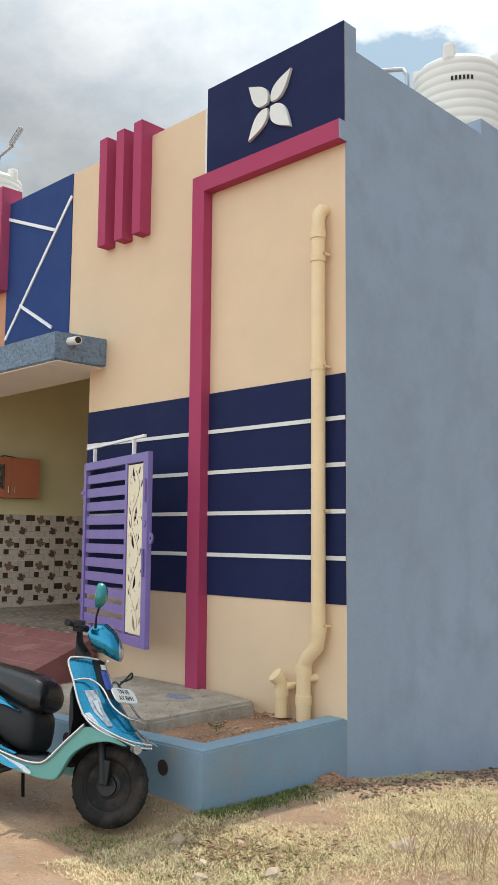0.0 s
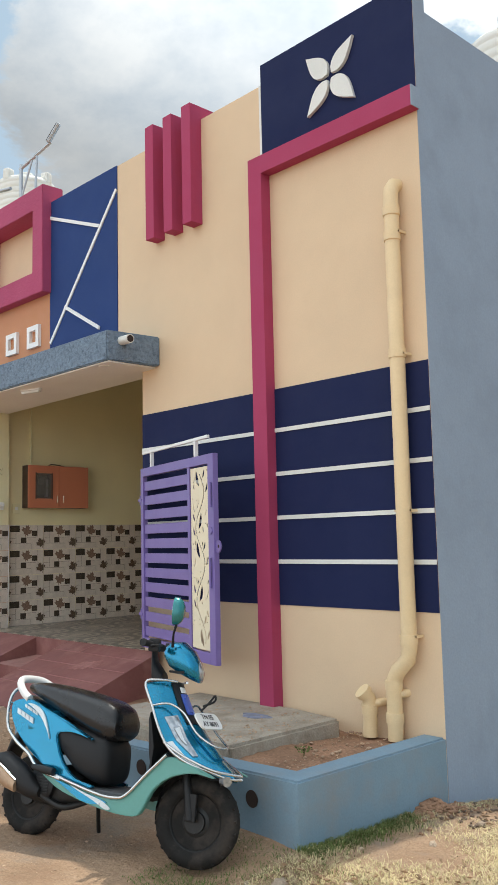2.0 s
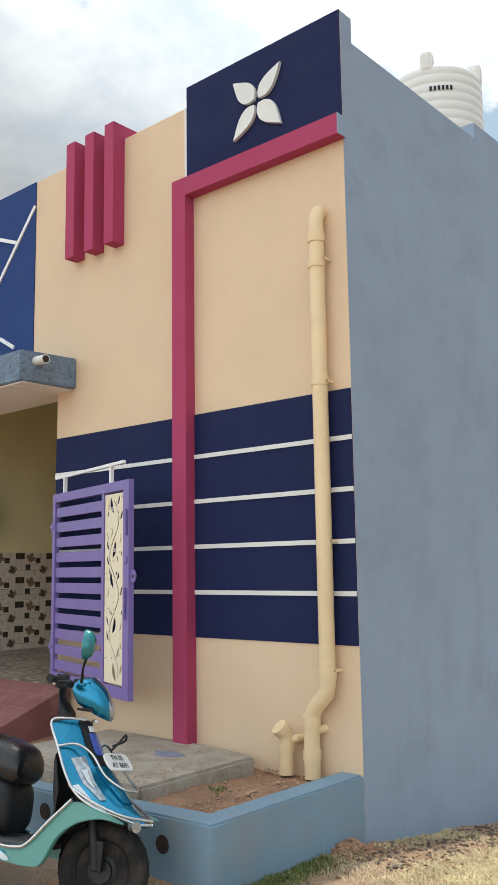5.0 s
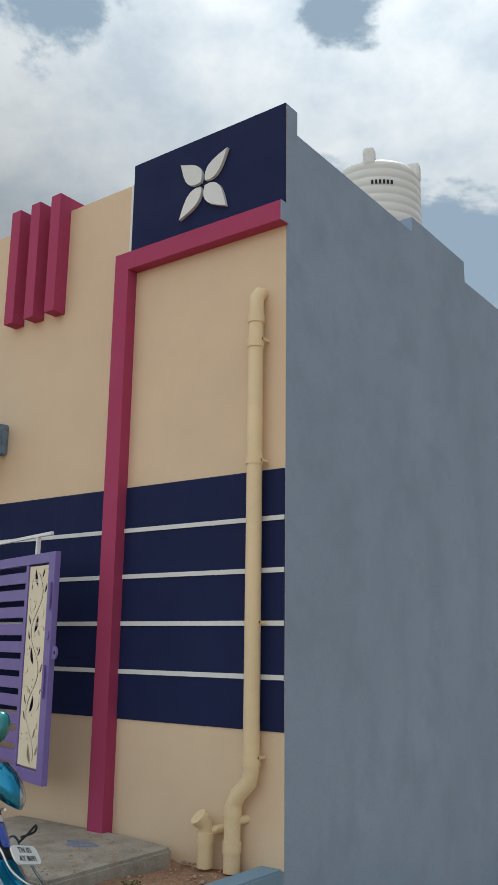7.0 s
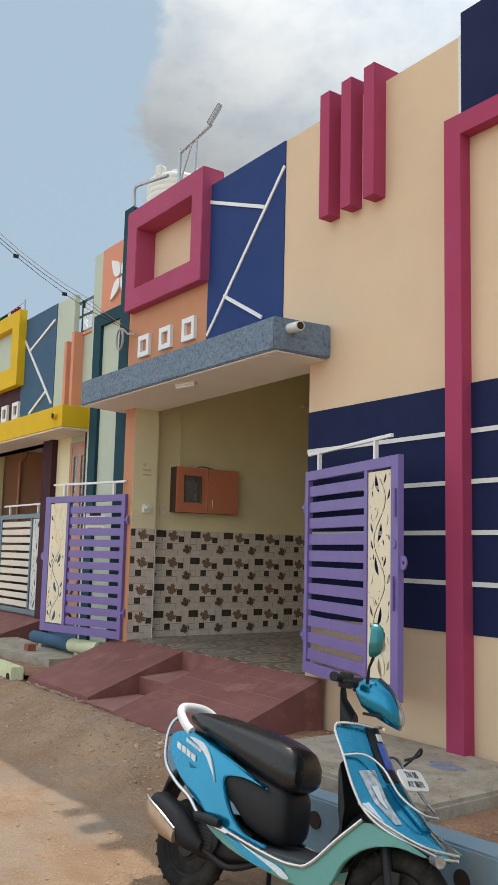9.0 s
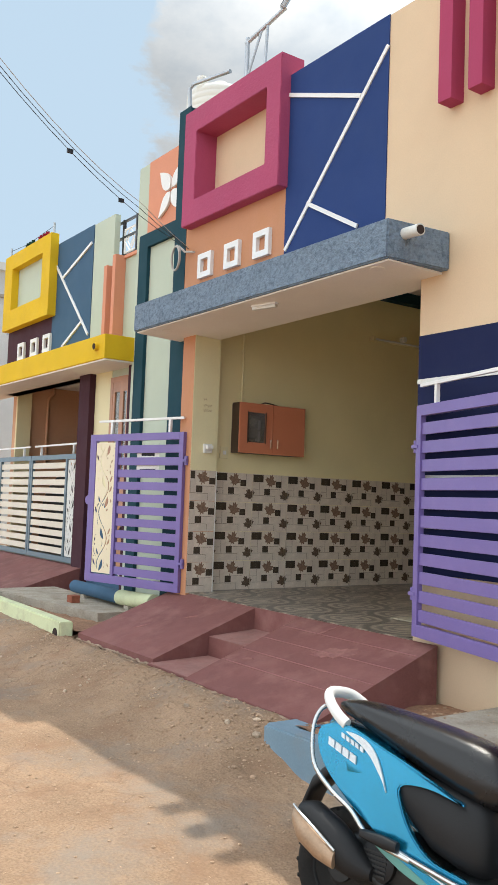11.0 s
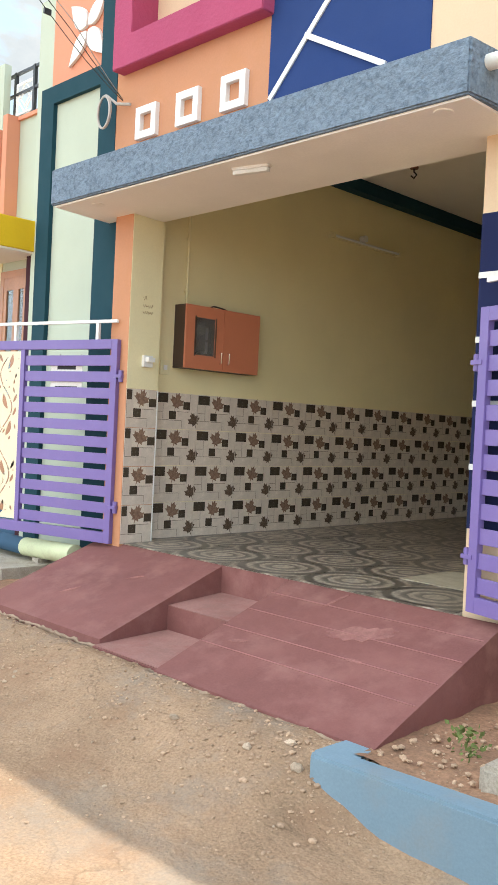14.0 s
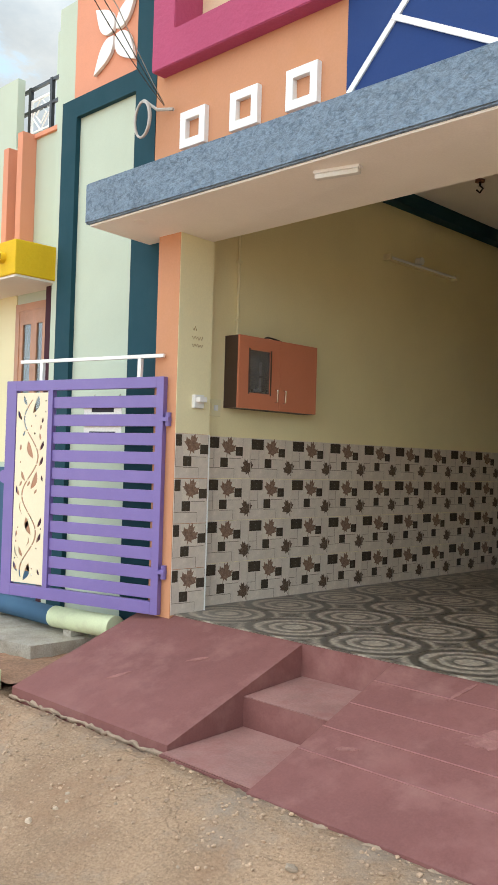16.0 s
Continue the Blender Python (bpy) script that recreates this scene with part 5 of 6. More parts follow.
def apron_patch(u0, u1, v0, v1, lift, nu=8, nv=8, thick=0.004, taper=0.0):
    bm = bmesh.new()
    grid = []
    for j in range(nv + 1):
        t = j / nv
        mid, half = (u0 + u1) / 2, (u1 - u0) / 2 * (1 - taper * t)
        grid.append([bm.verts.new(apron_point(mid + half * (2 * i / nu - 1), v0 + (v1 - v0) * t, lift)) for i in range(nu + 1)])
    for a, b in zip(grid, grid[1:]):
        for i in range(nu):
            bm.faces.new((a[i], b[i], b[i + 1], a[i + 1]))
    bmesh.ops.recalc_face_normals(bm, faces=bm.faces[:])
    bmesh.ops.solidify(bm, geom=bm.faces[:], thickness=thick)
    return bm


def wheel(parent, x, name):
    w = part(name, lathe(bmesh.new(), [(0.05, -0.045), (0.055, -0.02), (0.055, 0.02), (0.05, 0.045)], 20), sc_metal, parent)
    w.matrix_local = pose(x, 0, 0.188 if x > -1 else 0.182, 90) @ Matrix.Scale(1.08 if x > -1 else 1.03, 4)
    prof = []
    for k in range(17):
        a = math.radians(-150 + 300 * k / 16)
        prof.append((0.168 + 0.048 * math.cos(a), 0.048 * math.sin(a)))
    tyre = lathe(bmesh.new(), prof, 56)
    part("tyre", tyre, sc_rubber, w, smooth=True)
    treads = bmesh.new()
    for k in range(44):
        a = math.tau * k / 44
        m = pose(0, 0, 0, 0, 0, math.degrees(a)) @ pose(0.2055, 0, 0.02 * (1 if k % 2 else -1), 30 * (1 if k % 2 else -1))
        b0 = len(treads.verts)
        box(treads, -0.006, 0.004, -0.006, 0.006, -0.018, 0.018)
        treads.verts.ensure_lookup_table()
        for v in treads.verts[b0:]:
            v.co = m @ v.co
    part("tread", treads, sc_rubber, w)
    rim = lathe(bmesh.new(), [(0.128, -0.030), (0.134, -0.034), (0.134, 0.034), (0.128, 0.030), (0.118, 0.0)], 40)
    part("rim", rim, sc_metal, w, smooth=True)
    for k in range(5):
        sp_ = part("spoke", boxes((0.045, 0.125, -0.016, 0.016, -0.012, 0.012), bevel=0.004), sc_metal, w)
        sp_.matrix_local = pose(0, 0, 0, 0, 0, 72 * k)
    part("brake_drum", lathe(bmesh.new(), [(0.07, -0.03), (0.075, -0.01), (0.075, 0.02), (0.06, 0.03)], 28), sc_metal, w, smooth=True)
    return w


def build_scooter(m):
    s = thing("scooter", m, "turquoise blue scooter leaning on its side stand beside the planter", "scooter")
    wheel(s, 0.0, "front_wheel")
    wheel(s, -1.18, "rear_wheel")
    for y in (-0.075, 0.075):
        part("fork_leg", tube(bmesh.new(), [(0.0, y, 0.20), (-0.02, y, 0.30), (-0.10, y * 0.8, 0.56)], [0.026, 0.024, 0.020], 12), sc_black, s, smooth=True)
        part("fork_shield", boxes((-0.03, 0.035, y - 0.012, y + 0.012, 0.19, 0.33), bevel=0.008), sc_black, s)
    part("mudguard", loft([oval(-0.235 * math.cos(a), 0.215 + 0.225 * math.sin(a) - 0.012, 0.215 + 0.235 * math.sin(a) + 0.008, 0.062, 3, 12) for a in (radians(d) for d in range(-10, 125, 15))]), sc_black, s, smooth=True)
    part("inner_fender", loft([oval(-0.30, 0.25, 0.42, 0.13), oval(-0.20, 0.38, 0.52, 0.13), oval(-0.05, 0.43, 0.50, 0.12), oval(0.10, 0.40, 0.44, 0.08)]), sc_black, s, smooth=True)
    part("front_apron", apron_patch(-1, 1, 0, 5, 0.0, 24, 30, 0.010), sc_blue, s, smooth=True)
    part("apron_centre", apron_patch(-0.36, 0.36, 1.55, 3.2, 0.012, 10, 12, 0.010, 0.25), sc_blue, s, "raised blue centre panel", smooth=True)
    part("badge_panel", apron_patch(-0.34, 0.34, 0.05, 1.5, 0.006, 8, 8), sc_black, s, "black glossy badge panel", smooth=True)
    part("sticker", apron_patch(-0.16, 0.26, 0.45, 1.15, 0.011, 6, 6), material("blue sticker", (0.05, 0.10, 0.42), rough=0.3), s, "blue sticker")
    part("sticker", apron_patch(-0.1, 0.2, 0.22, 0.40, 0.011, 4, 3), sc_white, s, "white sticker")
    for q in (-1, 1):
        a, b = sorted((q * 0.50, q * 0.84))
        part("indicator_lamp", apron_patch(a, b, 1.15, 2.9, 0.007, 6, 12, 0.008, 0.65), sc_lens, s, "clear lamp lens", smooth=True)
        part("lamp_reflector", apron_patch(*sorted((q * 0.62, q * 0.74)), 1.6, 2.3, 0.0135, 4, 8, 0.003, 0.8), sc_silver, s, "silver reflector behind the lens", smooth=True)
        part("silver_line", apron_patch(*sorted((q * 0.86, q * 0.97)), 2.0, 4.6, 0.004, 3, 14, 0.004, 0.3), sc_silver, s)
    part("nose_lamp", tube(bmesh.new(), [(0.165, -0.045, 0.412), (0.205, -0.068, 0.409)], 0.026, 16), sc_lens, s, "round clear nose lamp", smooth=True)
    part("leg_shield", loft([oval(-0.275, 0.62, 0.735, 0.155, 4, 16), oval(-0.255, 0.48, 0.70, 0.160, 4, 16), oval(-0.225, 0.36, 0.58, 0.158, 4, 16), oval(-0.26, 0.28, 0.42, 0.145, 4, 16)]), sc_black, s, smooth=True)
    for q in (-1, 1):
        bm = bmesh.new()
        outline = ((-1.05, 0.349), (-0.85, 0.299), (-0.66, 0.266), (-0.42, 0.254), (-0.34, 0.292), (-0.228, 0.401), (-0.103, 0.501), (0.06, 0.468), (0.19, 0.425),
                   (0.065, 0.437), (-0.077, 0.404), (-0.179, 0.33), (-0.23, 0.238), (-0.273, 0.191), (-0.376, 0.183), (-0.59, 0.198), (-0.764, 0.228), (-0.916, 0.271))
        prism(bm, curve(outline, 4, True), *sorted((q * 0.150, q * 0.182)), "y")
        bmesh.ops.bevel(bm, geom=bm.edges[:], offset=0.004, segments=2, affect="EDGES")
        part("lower_panel", bm, sc_mint, s, "faded mint lower panel")
        part("edge_trim", tube(bmesh.new(), curve([(-0.11, q * 0.186, 0.512), (-0.226, q * 0.188, 0.405), (-0.345, q * 0.188, 0.288), (-0.43, q * 0.188, 0.264), (-0.62, q * 0.188, 0.272), (-0.95, q * 0.188, 0.335)]), 0.009, 8), sc_steel, s, "stainless edge tube", smooth=True)
        part("blue_sash", prism(bmesh.new(), curve(((-0.50, 0.232), (-0.68, 0.215), (-0.86, 0.285), (-1.02, 0.352), (-0.86, 0.300), (-0.68, 0.262)), 4, True), *sorted((q * 0.178, q * 0.187)), "y"), sc_blue, s, "blue sash on the mint panel")
        part("silver_sash", prism(bmesh.new(), curve(((-0.46, 0.205), (-0.52, 0.200), (-0.66, 0.245), (-0.80, 0.292), (-0.66, 0.258), (-0.54, 0.236)), 4, True), *sorted((q * 0.186, q * 0.190)), "y"), sc_silver, s, "silver decal")
    part("footboard", boxes((-0.80, -0.38, -0.155, 0.155, 0.255, 0.285), bevel=0.006), material("grey rubber mat", (0.09, 0.095, 0.10), rough=0.75), s, "grey rubber footboard mat")
    part("seat_box", loft([oval(-0.605, 0.345, 0.45, 0.06, 2.6), oval(-0.612, 0.315, 0.50, 0.098, 3.0), oval(-0.63, 0.303, 0.545, 0.120, 3.2), oval(-0.66, 0.298, 0.565, 0.136, 3.5), oval(-0.73, 0.310, 0.585, 0.150, 3.5), oval(-0.83, 0.345, 0.61, 0.155, 3.5), oval(-0.93, 0.43, 0.625, 0.155, 3.2), oval(-1.02, 0.54, 0.64, 0.148, 3)]), sc_black, s, "black front seat box panel", smooth=True)
    part("rear_body", loft([oval(-1.00, 0.46, 0.66, 0.10, 3), oval(-1.05, 0.42, 0.69, 0.150, 3), oval(-1.12, 0.425, 0.70, 0.170, 2.6), oval(-1.22, 0.455, 0.715, 0.174, 2.5), oval(-1.34, 0.53, 0.735, 0.150, 2.6), oval(-1.41, 0.60, 0.745, 0.105, 2.4), oval(-1.45, 0.66, 0.74, 0.06, 2.2)]), sc_blue, s, smooth=True)
    for q in (-1, 1):
        part("silver_sash", prism(bmesh.new(), curve(((-1.254, 0.701), (-1.142, 0.685), (-1.058, 0.625), (-1.007, 0.516), (-1.034, 0.562), (-1.095, 0.623), (-1.167, 0.666)), 4, True), *sorted((q * 0.165, q * 0.1785)), "y"), sc_silver, s, "silver decal on the rear body")
        side_bm = prism(bmesh.new(), curve(((-1.403, 0.704), (-1.261, 0.723), (-1.115, 0.69), (-0.924, 0.63), (-0.767, 0.568), (-0.70, 0.54), (-0.839, 0.566), (-0.954, 0.552), (-0.938, 0.476), (-0.882, 0.392), (-0.795, 0.328),
                                            (-0.66, 0.300), (-0.702, 0.281), (-0.817, 0.292), (-0.94, 0.329), (-1.055, 0.38), (-1.208, 0.453), (-1.353, 0.551), (-1.416, 0.636)), 4, True), *sorted((q * 0.140, q * 0.170)), "y")
        bmesh.ops.bevel(side_bm, geom=side_bm.edges[:], offset=0.005, segments=2, affect="EDGES")
        part("side_panel", side_bm, sc_blue, s, "swept blue side panel", smooth=True)
        for row, (u0, w0, n, wide_, tall) in enumerate(((-1.345, 0.668, 4, 0.036, 0.030), (-1.275, 0.694, 5, 0.020, 0.018))):
            for k in range(n):
                u = u0 + k * (wide_ + 0.008)
                w = w0 - 0.30 * (u - u0)
                part("brand_bar", prism(bmesh.new(), ((u, w - tall), (u + wide_, w - tall - 0.30 * wide_), (u + wide_ - 0.004, w - 0.30 * wide_), (u - 0.004, w)), *sorted((q * 0.150, q * 0.1775)), "y"), sc_silver, s, "silver lettering bar")
    part("seat", loft([oval(-0.570, 0.575, 0.645, 0.085, 2.4), oval(-0.582, 0.55, 0.69, 0.114, 2.6), oval(-0.615, 0.533, 0.730, 0.130, 2.8), oval(-0.67, 0.530, 0.757, 0.138, 2.8), oval(-0.74, 0.545, 0.773, 0.144, 2.8), oval(-0.86, 0.59, 0.793, 0.148, 2.8), oval(-0.97, 0.635, 0.806, 0.148, 2.8), oval(-1.11, 0.685, 0.82, 0.142, 2.8), oval(-1.24, 0.73, 0.827, 0.130, 2.8), oval(-1.34, 0.755, 0.823, 0.105, 2.6), oval(-1.39, 0.772, 0.81, 0.07, 2.4)]), sc_seat, s, "long black vinyl seat", smooth=True)
    part("grab_rail", tube(bmesh.new(), curve([(-1.27, -0.155, 0.725), (-1.33, -0.155, 0.755), (-1.40, -0.138, 0.80), (-1.445, -0.09, 0.83), (-1.455, 0, 0.838), (-1.445, 0.09, 0.83), (-1.40, 0.138, 0.80), (-1.33, 0.155, 0.755), (-1.27, 0.155, 0.735)]), 0.024, 12), sc_white, s, "white grab rail", smooth=True)
    for q in (-1, 1):
        part("rear_guard", tube(bmesh.new(), curve([(-1.40, q * 0.10, 0.79), (-1.442, q * 0.14, 0.765), (-1.455, q * 0.165, 0.69), (-1.406, q * 0.187, 0.56), (-1.286, q * 0.195, 0.48), (-1.155, q * 0.197, 0.425), (-1.042, q * 0.197, 0.352), (-0.87, q * 0.192, 0.312)]), 0.010, 10), sc_steel, s, "stainless crash bar", smooth=True)
    part("rear_guard_bar", tube(bmesh.new(), [(-1.455, -0.165, 0.69), (-1.49, 0, 0.69), (-1.455, 0.165, 0.69)], 0.010, 10), sc_steel, s, smooth=True)
    part("tail_lamp", loft([oval(-1.42, 0.61, 0.72, 0.09), oval(-1.465, 0.63, 0.70, 0.07), oval(-1.48, 0.64, 0.69, 0.04)]), material("red lamp lens", (0.30, 0.01, 0.01), rough=0.15, coat=1.0), s, "red tail lamp", smooth=True)
    part("rear_mudguard", loft([oval(-1.40, 0.50, 0.58, 0.07, 3), oval(-1.50, 0.42, 0.50, 0.07, 3), oval(-1.56, 0.30, 0.36, 0.065, 3)]), sc_black, s, smooth=True)
    part("engine", loft([oval(-0.80, 0.19, 0.33, 0.10, 4), oval(-0.95, 0.15, 0.38, 0.135, 4), oval(-1.12, 0.15, 0.36, 0.13, 4), oval(-1.30, 0.18, 0.30, 0.10, 4)]), sc_metal, s, smooth=True)
    fan = part("fan_cover", lathe(bmesh.new(), [(0.075, 0), (0.075, 0.03), (0.06, 0.04)], 28), sc_black, s, smooth=True)
    fan.matrix_local = pose(-0.965, -0.13, 0.265, 90)
    for k in range(6):
        part("fan_slot", boxes((-0.05, 0.05, -0.004, 0.004, 0.04, 0.046)), sc_metal, fan).matrix_local = pose(0, -0.04 + 0.016 * k, 0)
    muf = part("muffler", loft([oval(-1.02, 0.20, 0.25, 0.03, 2.2, 16, -0.17), oval(-1.10, 0.19, 0.32, 0.055, 2.2, 16, -0.185), oval(-1.20, 0.21, 0.375, 0.064, 2.3, 16, -0.19), oval(-1.35, 0.26, 0.425, 0.066, 2.3, 16, -0.195), oval(-1.42, 0.30, 0.41, 0.050, 2.2, 16, -0.195)]), sc_black, s, smooth=True)
    part("heat_shield", loft([oval(-1.17, 0.215, 0.275, 0.016, 2.4, 14, -0.250), oval(-1.27, 0.235, 0.325, 0.020, 2.4, 14, -0.256), oval(-1.37, 0.275, 0.365, 0.022, 2.4, 14, -0.256), oval(-1.435, 0.325, 0.385, 0.014, 2.2, 14, -0.238)]), sc_shield, muf, "bronze heat shield", smooth=True)
    part("shield_rim", tube(bmesh.new(), curve([(-1.17, -0.258, 0.28), (-1.27, -0.272, 0.332), (-1.37, -0.274, 0.375), (-1.435, -0.25, 0.395)]), 0.006, 8), sc_steel, muf, smooth=True)
    part("exhaust_pipe", tube(bmesh.new(), curve([(-0.78, -0.05, 0.20), (-0.90, -0.12, 0.16), (-1.05, -0.165, 0.225)]), 0.018, 10), sc_metal, s, smooth=True)
    part("foot_peg", loft([oval(-0.92, 0.325, 0.365, 0.018, 3, 12, -0.20), oval(-0.98, 0.33, 0.375, 0.026, 3, 12, -0.205), oval(-1.08, 0.345, 0.375, 0.02, 3, 12, -0.20)]), sc_black, s, "black folded foot peg", smooth=True)
    part("side_stand", tube(bmesh.new(), [(-0.80, 0.08, 0.20), (-0.86, 0.18, 0.07), (-0.88, 0.235, -0.05)], 0.012, 8), sc_metal, s, smooth=True)
    # steering head
    first = set(s.children)
    part("head_cowl", loft([oval(-0.315, 0.925, 1.0, 0.080, 3.2), oval(-0.275, 0.87, 1.035, 0.112, 3.4), oval(-0.20, 0.83, 1.04, 0.125, 3.4), oval(-0.13, 0.80, 0.985, 0.112, 3.2), oval(-0.085, 0.785, 0.92, 0.085, 2.8), oval(-0.07, 0.785, 0.87, 0.055, 2.4)]), sc_blue, s, "blue headlamp cowl", smooth=True)
    part("head_lamp", loft([oval(-0.135, 0.80, 0.985, 0.098, 2.8), oval(-0.088, 0.795, 0.925, 0.076, 2.6), oval(-0.062, 0.80, 0.88, 0.045, 2.2), oval(-0.055, 0.82, 0.86, 0.02, 2.2)]), sc_lens, s, "clear headlamp lens", smooth=True)
    part("cowl_skirt", boxes((-0.26, -0.16, -0.122, 0.122, 0.835, 0.85), bevel=0.005), sc_black, s, "black lower edge of the cowl")
    part("stem_cover", loft([oval(-0.375, 0.90, 1.0, 0.06), oval(-0.36, 0.80, 0.93, 0.075), oval(-0.30, 0.72, 0.86, 0.08)]), sc_black, s, smooth=True)
    for q in (-1, 1):
        part("handlebar", tube(bmesh.new(), [(-0.30, q * 0.10, 0.99), (-0.33, q * 0.18, 1.0)], 0.020, 12), sc_black, s, smooth=True)
        part("switch_gear", boxes((-0.36, -0.30, *sorted((q * 0.14, q * 0.20)), 0.965, 1.035), bevel=0.01), sc_black, s)
        part("grip", tube(bmesh.new(), [(-0.335, q * 0.17, 1.0), (-0.36, q * 0.285, 1.005)], 0.018, 14), sc_black, s, "black rubber grip", smooth=True)
        part("grip_end", tube(bmesh.new(), [(-0.359, q * 0.28, 1.005), (-0.363, q * 0.295, 1.005)], 0.021, 14), sc_black, s, smooth=True)
        part("brake_lever", tube(bmesh.new(), curve([(-0.29, q * 0.17, 1.0), (-0.285, q * 0.25, 0.995), (-0.31, q * 0.31, 0.99)]), 0.006, 8), sc_black, s, smooth=True)
    mir = part("mirror", loft([[(x, y, z) for x, y, z in oval(d, 1.135 + 0.02 * t, 1.29 - 0.02 * t, 0.05 - 0.012 * t, 2.3, 18, -0.215)] for d, t in ((-0.225, 0.0), (-0.20, 0.1), (-0.18, 0.9), (-0.168, 2.2))]), material("teal metallic plastic", (0.02, 0.21, 0.22), rough=0.25, metal=0.4, coat=0.6, bump=0), s, "teal mirror housing", smooth=True)
    part("mirror_glass", loft([oval(-0.2255, 1.142, 1.283, 0.045, 2.3, 18, -0.215), oval(-0.228, 1.146, 1.279, 0.042, 2.3, 18, -0.215)]), chrome, mir)
    part("mirror_stalk", tube(bmesh.new(), [(-0.24, -0.12, 1.02), (-0.235, -0.15, 1.09), (-0.205, -0.212, 1.15)], [0.009, 0.006, 0.008], 8), sc_black, s, smooth=True)
    for ob in set(s.children) - first:
        head = ob.name.startswith(("head_", "cowl"))
        rise = 0.045 if head else 0.01 if ob.name.startswith("mirror") else 0.03
        for me in {o.data for o in (ob, *ob.children)}:
            for v in me.vertices:
                if head:
                    v.co = Vector((-0.19, 0, 0.92)) + (v.co - Vector((-0.19, 0, 0.92))) * 0.87
                v.co.z += rise
        ob.matrix_basis = Matrix.Translation((-0.03, 0.035, 0.045)) @ pose(-0.27, 0, 0, 0, 0, 20) @ Matrix.Translation((0.27, 0, 0)) @ ob.matrix_basis
    # crash guard of bright tube round the apron
    for q in (-1, 1):
        part("crash_guard", tube(bmesh.new(), curve([apron_point(q * 0.25, 0.1, 0.03), apron_point(q * 0.7, 0.0, 0.022), apron_point(q * 1.03, 0.03, 0.012), apron_point(q * 1.05, 0.8, 0.012), apron_point(q * 1.05, 1.6, 0.014), apron_point(q * 1.05, 2.4, 0.014), apron_point(q * 1.05, 3.3, 0.016), apron_point(q * 1.04, 4.2, 0.018), apron_point(q * 0.9, 5.0, 0.02), apron_point(0, 5.0, 0.022)]), 0.0072, 10), sc_steel, s, "stainless crash bar", smooth=True)
        part("crash_guard", tube(bmesh.new(), curve([apron_point(q * 1.04, 0.75, 0.012), apron_point(q * 0.7, 0.8, 0.03), apron_point(q * 0.48, 1.2, 0.045), apron_point(q * 0.46, 2.0, 0.055), apron_point(q * 0.30, 2.7, 0.06), apron_point(0, 2.85, 0.065)]), 0.0062, 10), sc_steel, s, smooth=True)
        part("crash_guard", tube(bmesh.new(), curve([apron_point(q * 1.04, 2.0, 0.014), apron_point(q * 0.95, 2.9, 0.022), apron_point(q * 0.95, 4.2, 0.028), apron_point(0, 4.75, 0.035)]), 0.007, 10), sc_steel, s, smooth=True)
    part("guard_loop", tube(bmesh.new(), curve([(-0.06, 0.04, 0.77), (0.0, 0.06, 0.80), (0.02, 0.03, 0.83), (0.01, -0.01, 0.79), (-0.03, -0.02, 0.745)]), 0.006, 8), sc_black, s, smooth=True)
    plate = part("number_plate", prism(bmesh.new(), [(sx * 0.078 + 0.034 * math.cos(a), sz * 0.016 + 0.034 * math.sin(a)) for sx, sz, a0 in ((1, 1, 0), (-1, 1, 90), (-1, -1, 180), (1, -1, 270)) for a in (radians(a0 + d) for d in (0, 22, 45, 68, 90))], -0.004, 0.004, "y"), sc_white, s, "white front number plate")
    plate.matrix_local = pose(0.012, 0, 0.695, -40, 0, 90)
    lettering("TN 05", 0.043, pose(0, -0.0055, 0.022, 90), ink, plate, "registration")
    lettering("AY 8691", 0.043, pose(0, -0.0055, -0.022, 90), ink, plate, "registration")
    for ob in s.children:  # the tail is short
        if not ob.name.startswith(("front", "rear_wheel", "number_plate", "fan")):
            for me in {o.data for o in (ob, *ob.children)}:
                for v in me.vertices:
                    if v.co.x < -1.05:
                        v.co.x = -1.05 + (v.co.x + 1.05) * 0.80
                    if v.co.x < -0.40:
                        v.co.x += 0.055 * min(1.0, (-0.40 - v.co.x) / 0.2)
    next(o for o in s.children if o.name.startswith("front_wheel")).matrix_local = pose(0, 0, 0.188, 0, 0, 14) @ pose(0, 0, 0, 90) @ Matrix.Scale(1.08, 4)
    return s


build_scooter(pose(-0.335, -1.835, -0.06, -12, 0, 16))

# ---- tiles ----
leaf_shape = ((0, -1.0), (0.06, -0.45), (0.42, -0.52), (0.34, -0.30), (0.92, 0.05), (0.72, 0.14), (0.80, 0.50), (0.50, 0.36), (0.42, 0.46), (0.30, 0.36), (0.34, 0.86), (0.16, 0.70), (0.0, 1.0))
leaf_shape = leaf_shape + tuple((-x, z) for x, z in leaf_shape[-2:0:-1])
tile_light = material("pale grey glazed tile", (0.66, 0.575, 0.50), rough=0.22, mottle=0.08, scale=14, grain=0.05, bump=0.05, per_piece=0.05)
tile_dark = material("dark brown glazed tile patch", (0.065, 0.05, 0.038), rough=0.22, mottle=0.15, scale=20)
tile_leaf = material("printed brown leaf", (0.23, 0.145, 0.105), rough=0.25, mottle=0.3, scale=40)
tile_leaf2 = material("printed dark leaf", (0.125, 0.085, 0.062), rough=0.25, mottle=0.3, scale=40)
tile_square = material("light printed square", (0.70, 0.62, 0.53), rough=0.22, mottle=0.05)
tile_line = material("printed shadow line", (0.22, 0.18, 0.14), rough=0.3)
TW, TH = 0.460, 0.3025


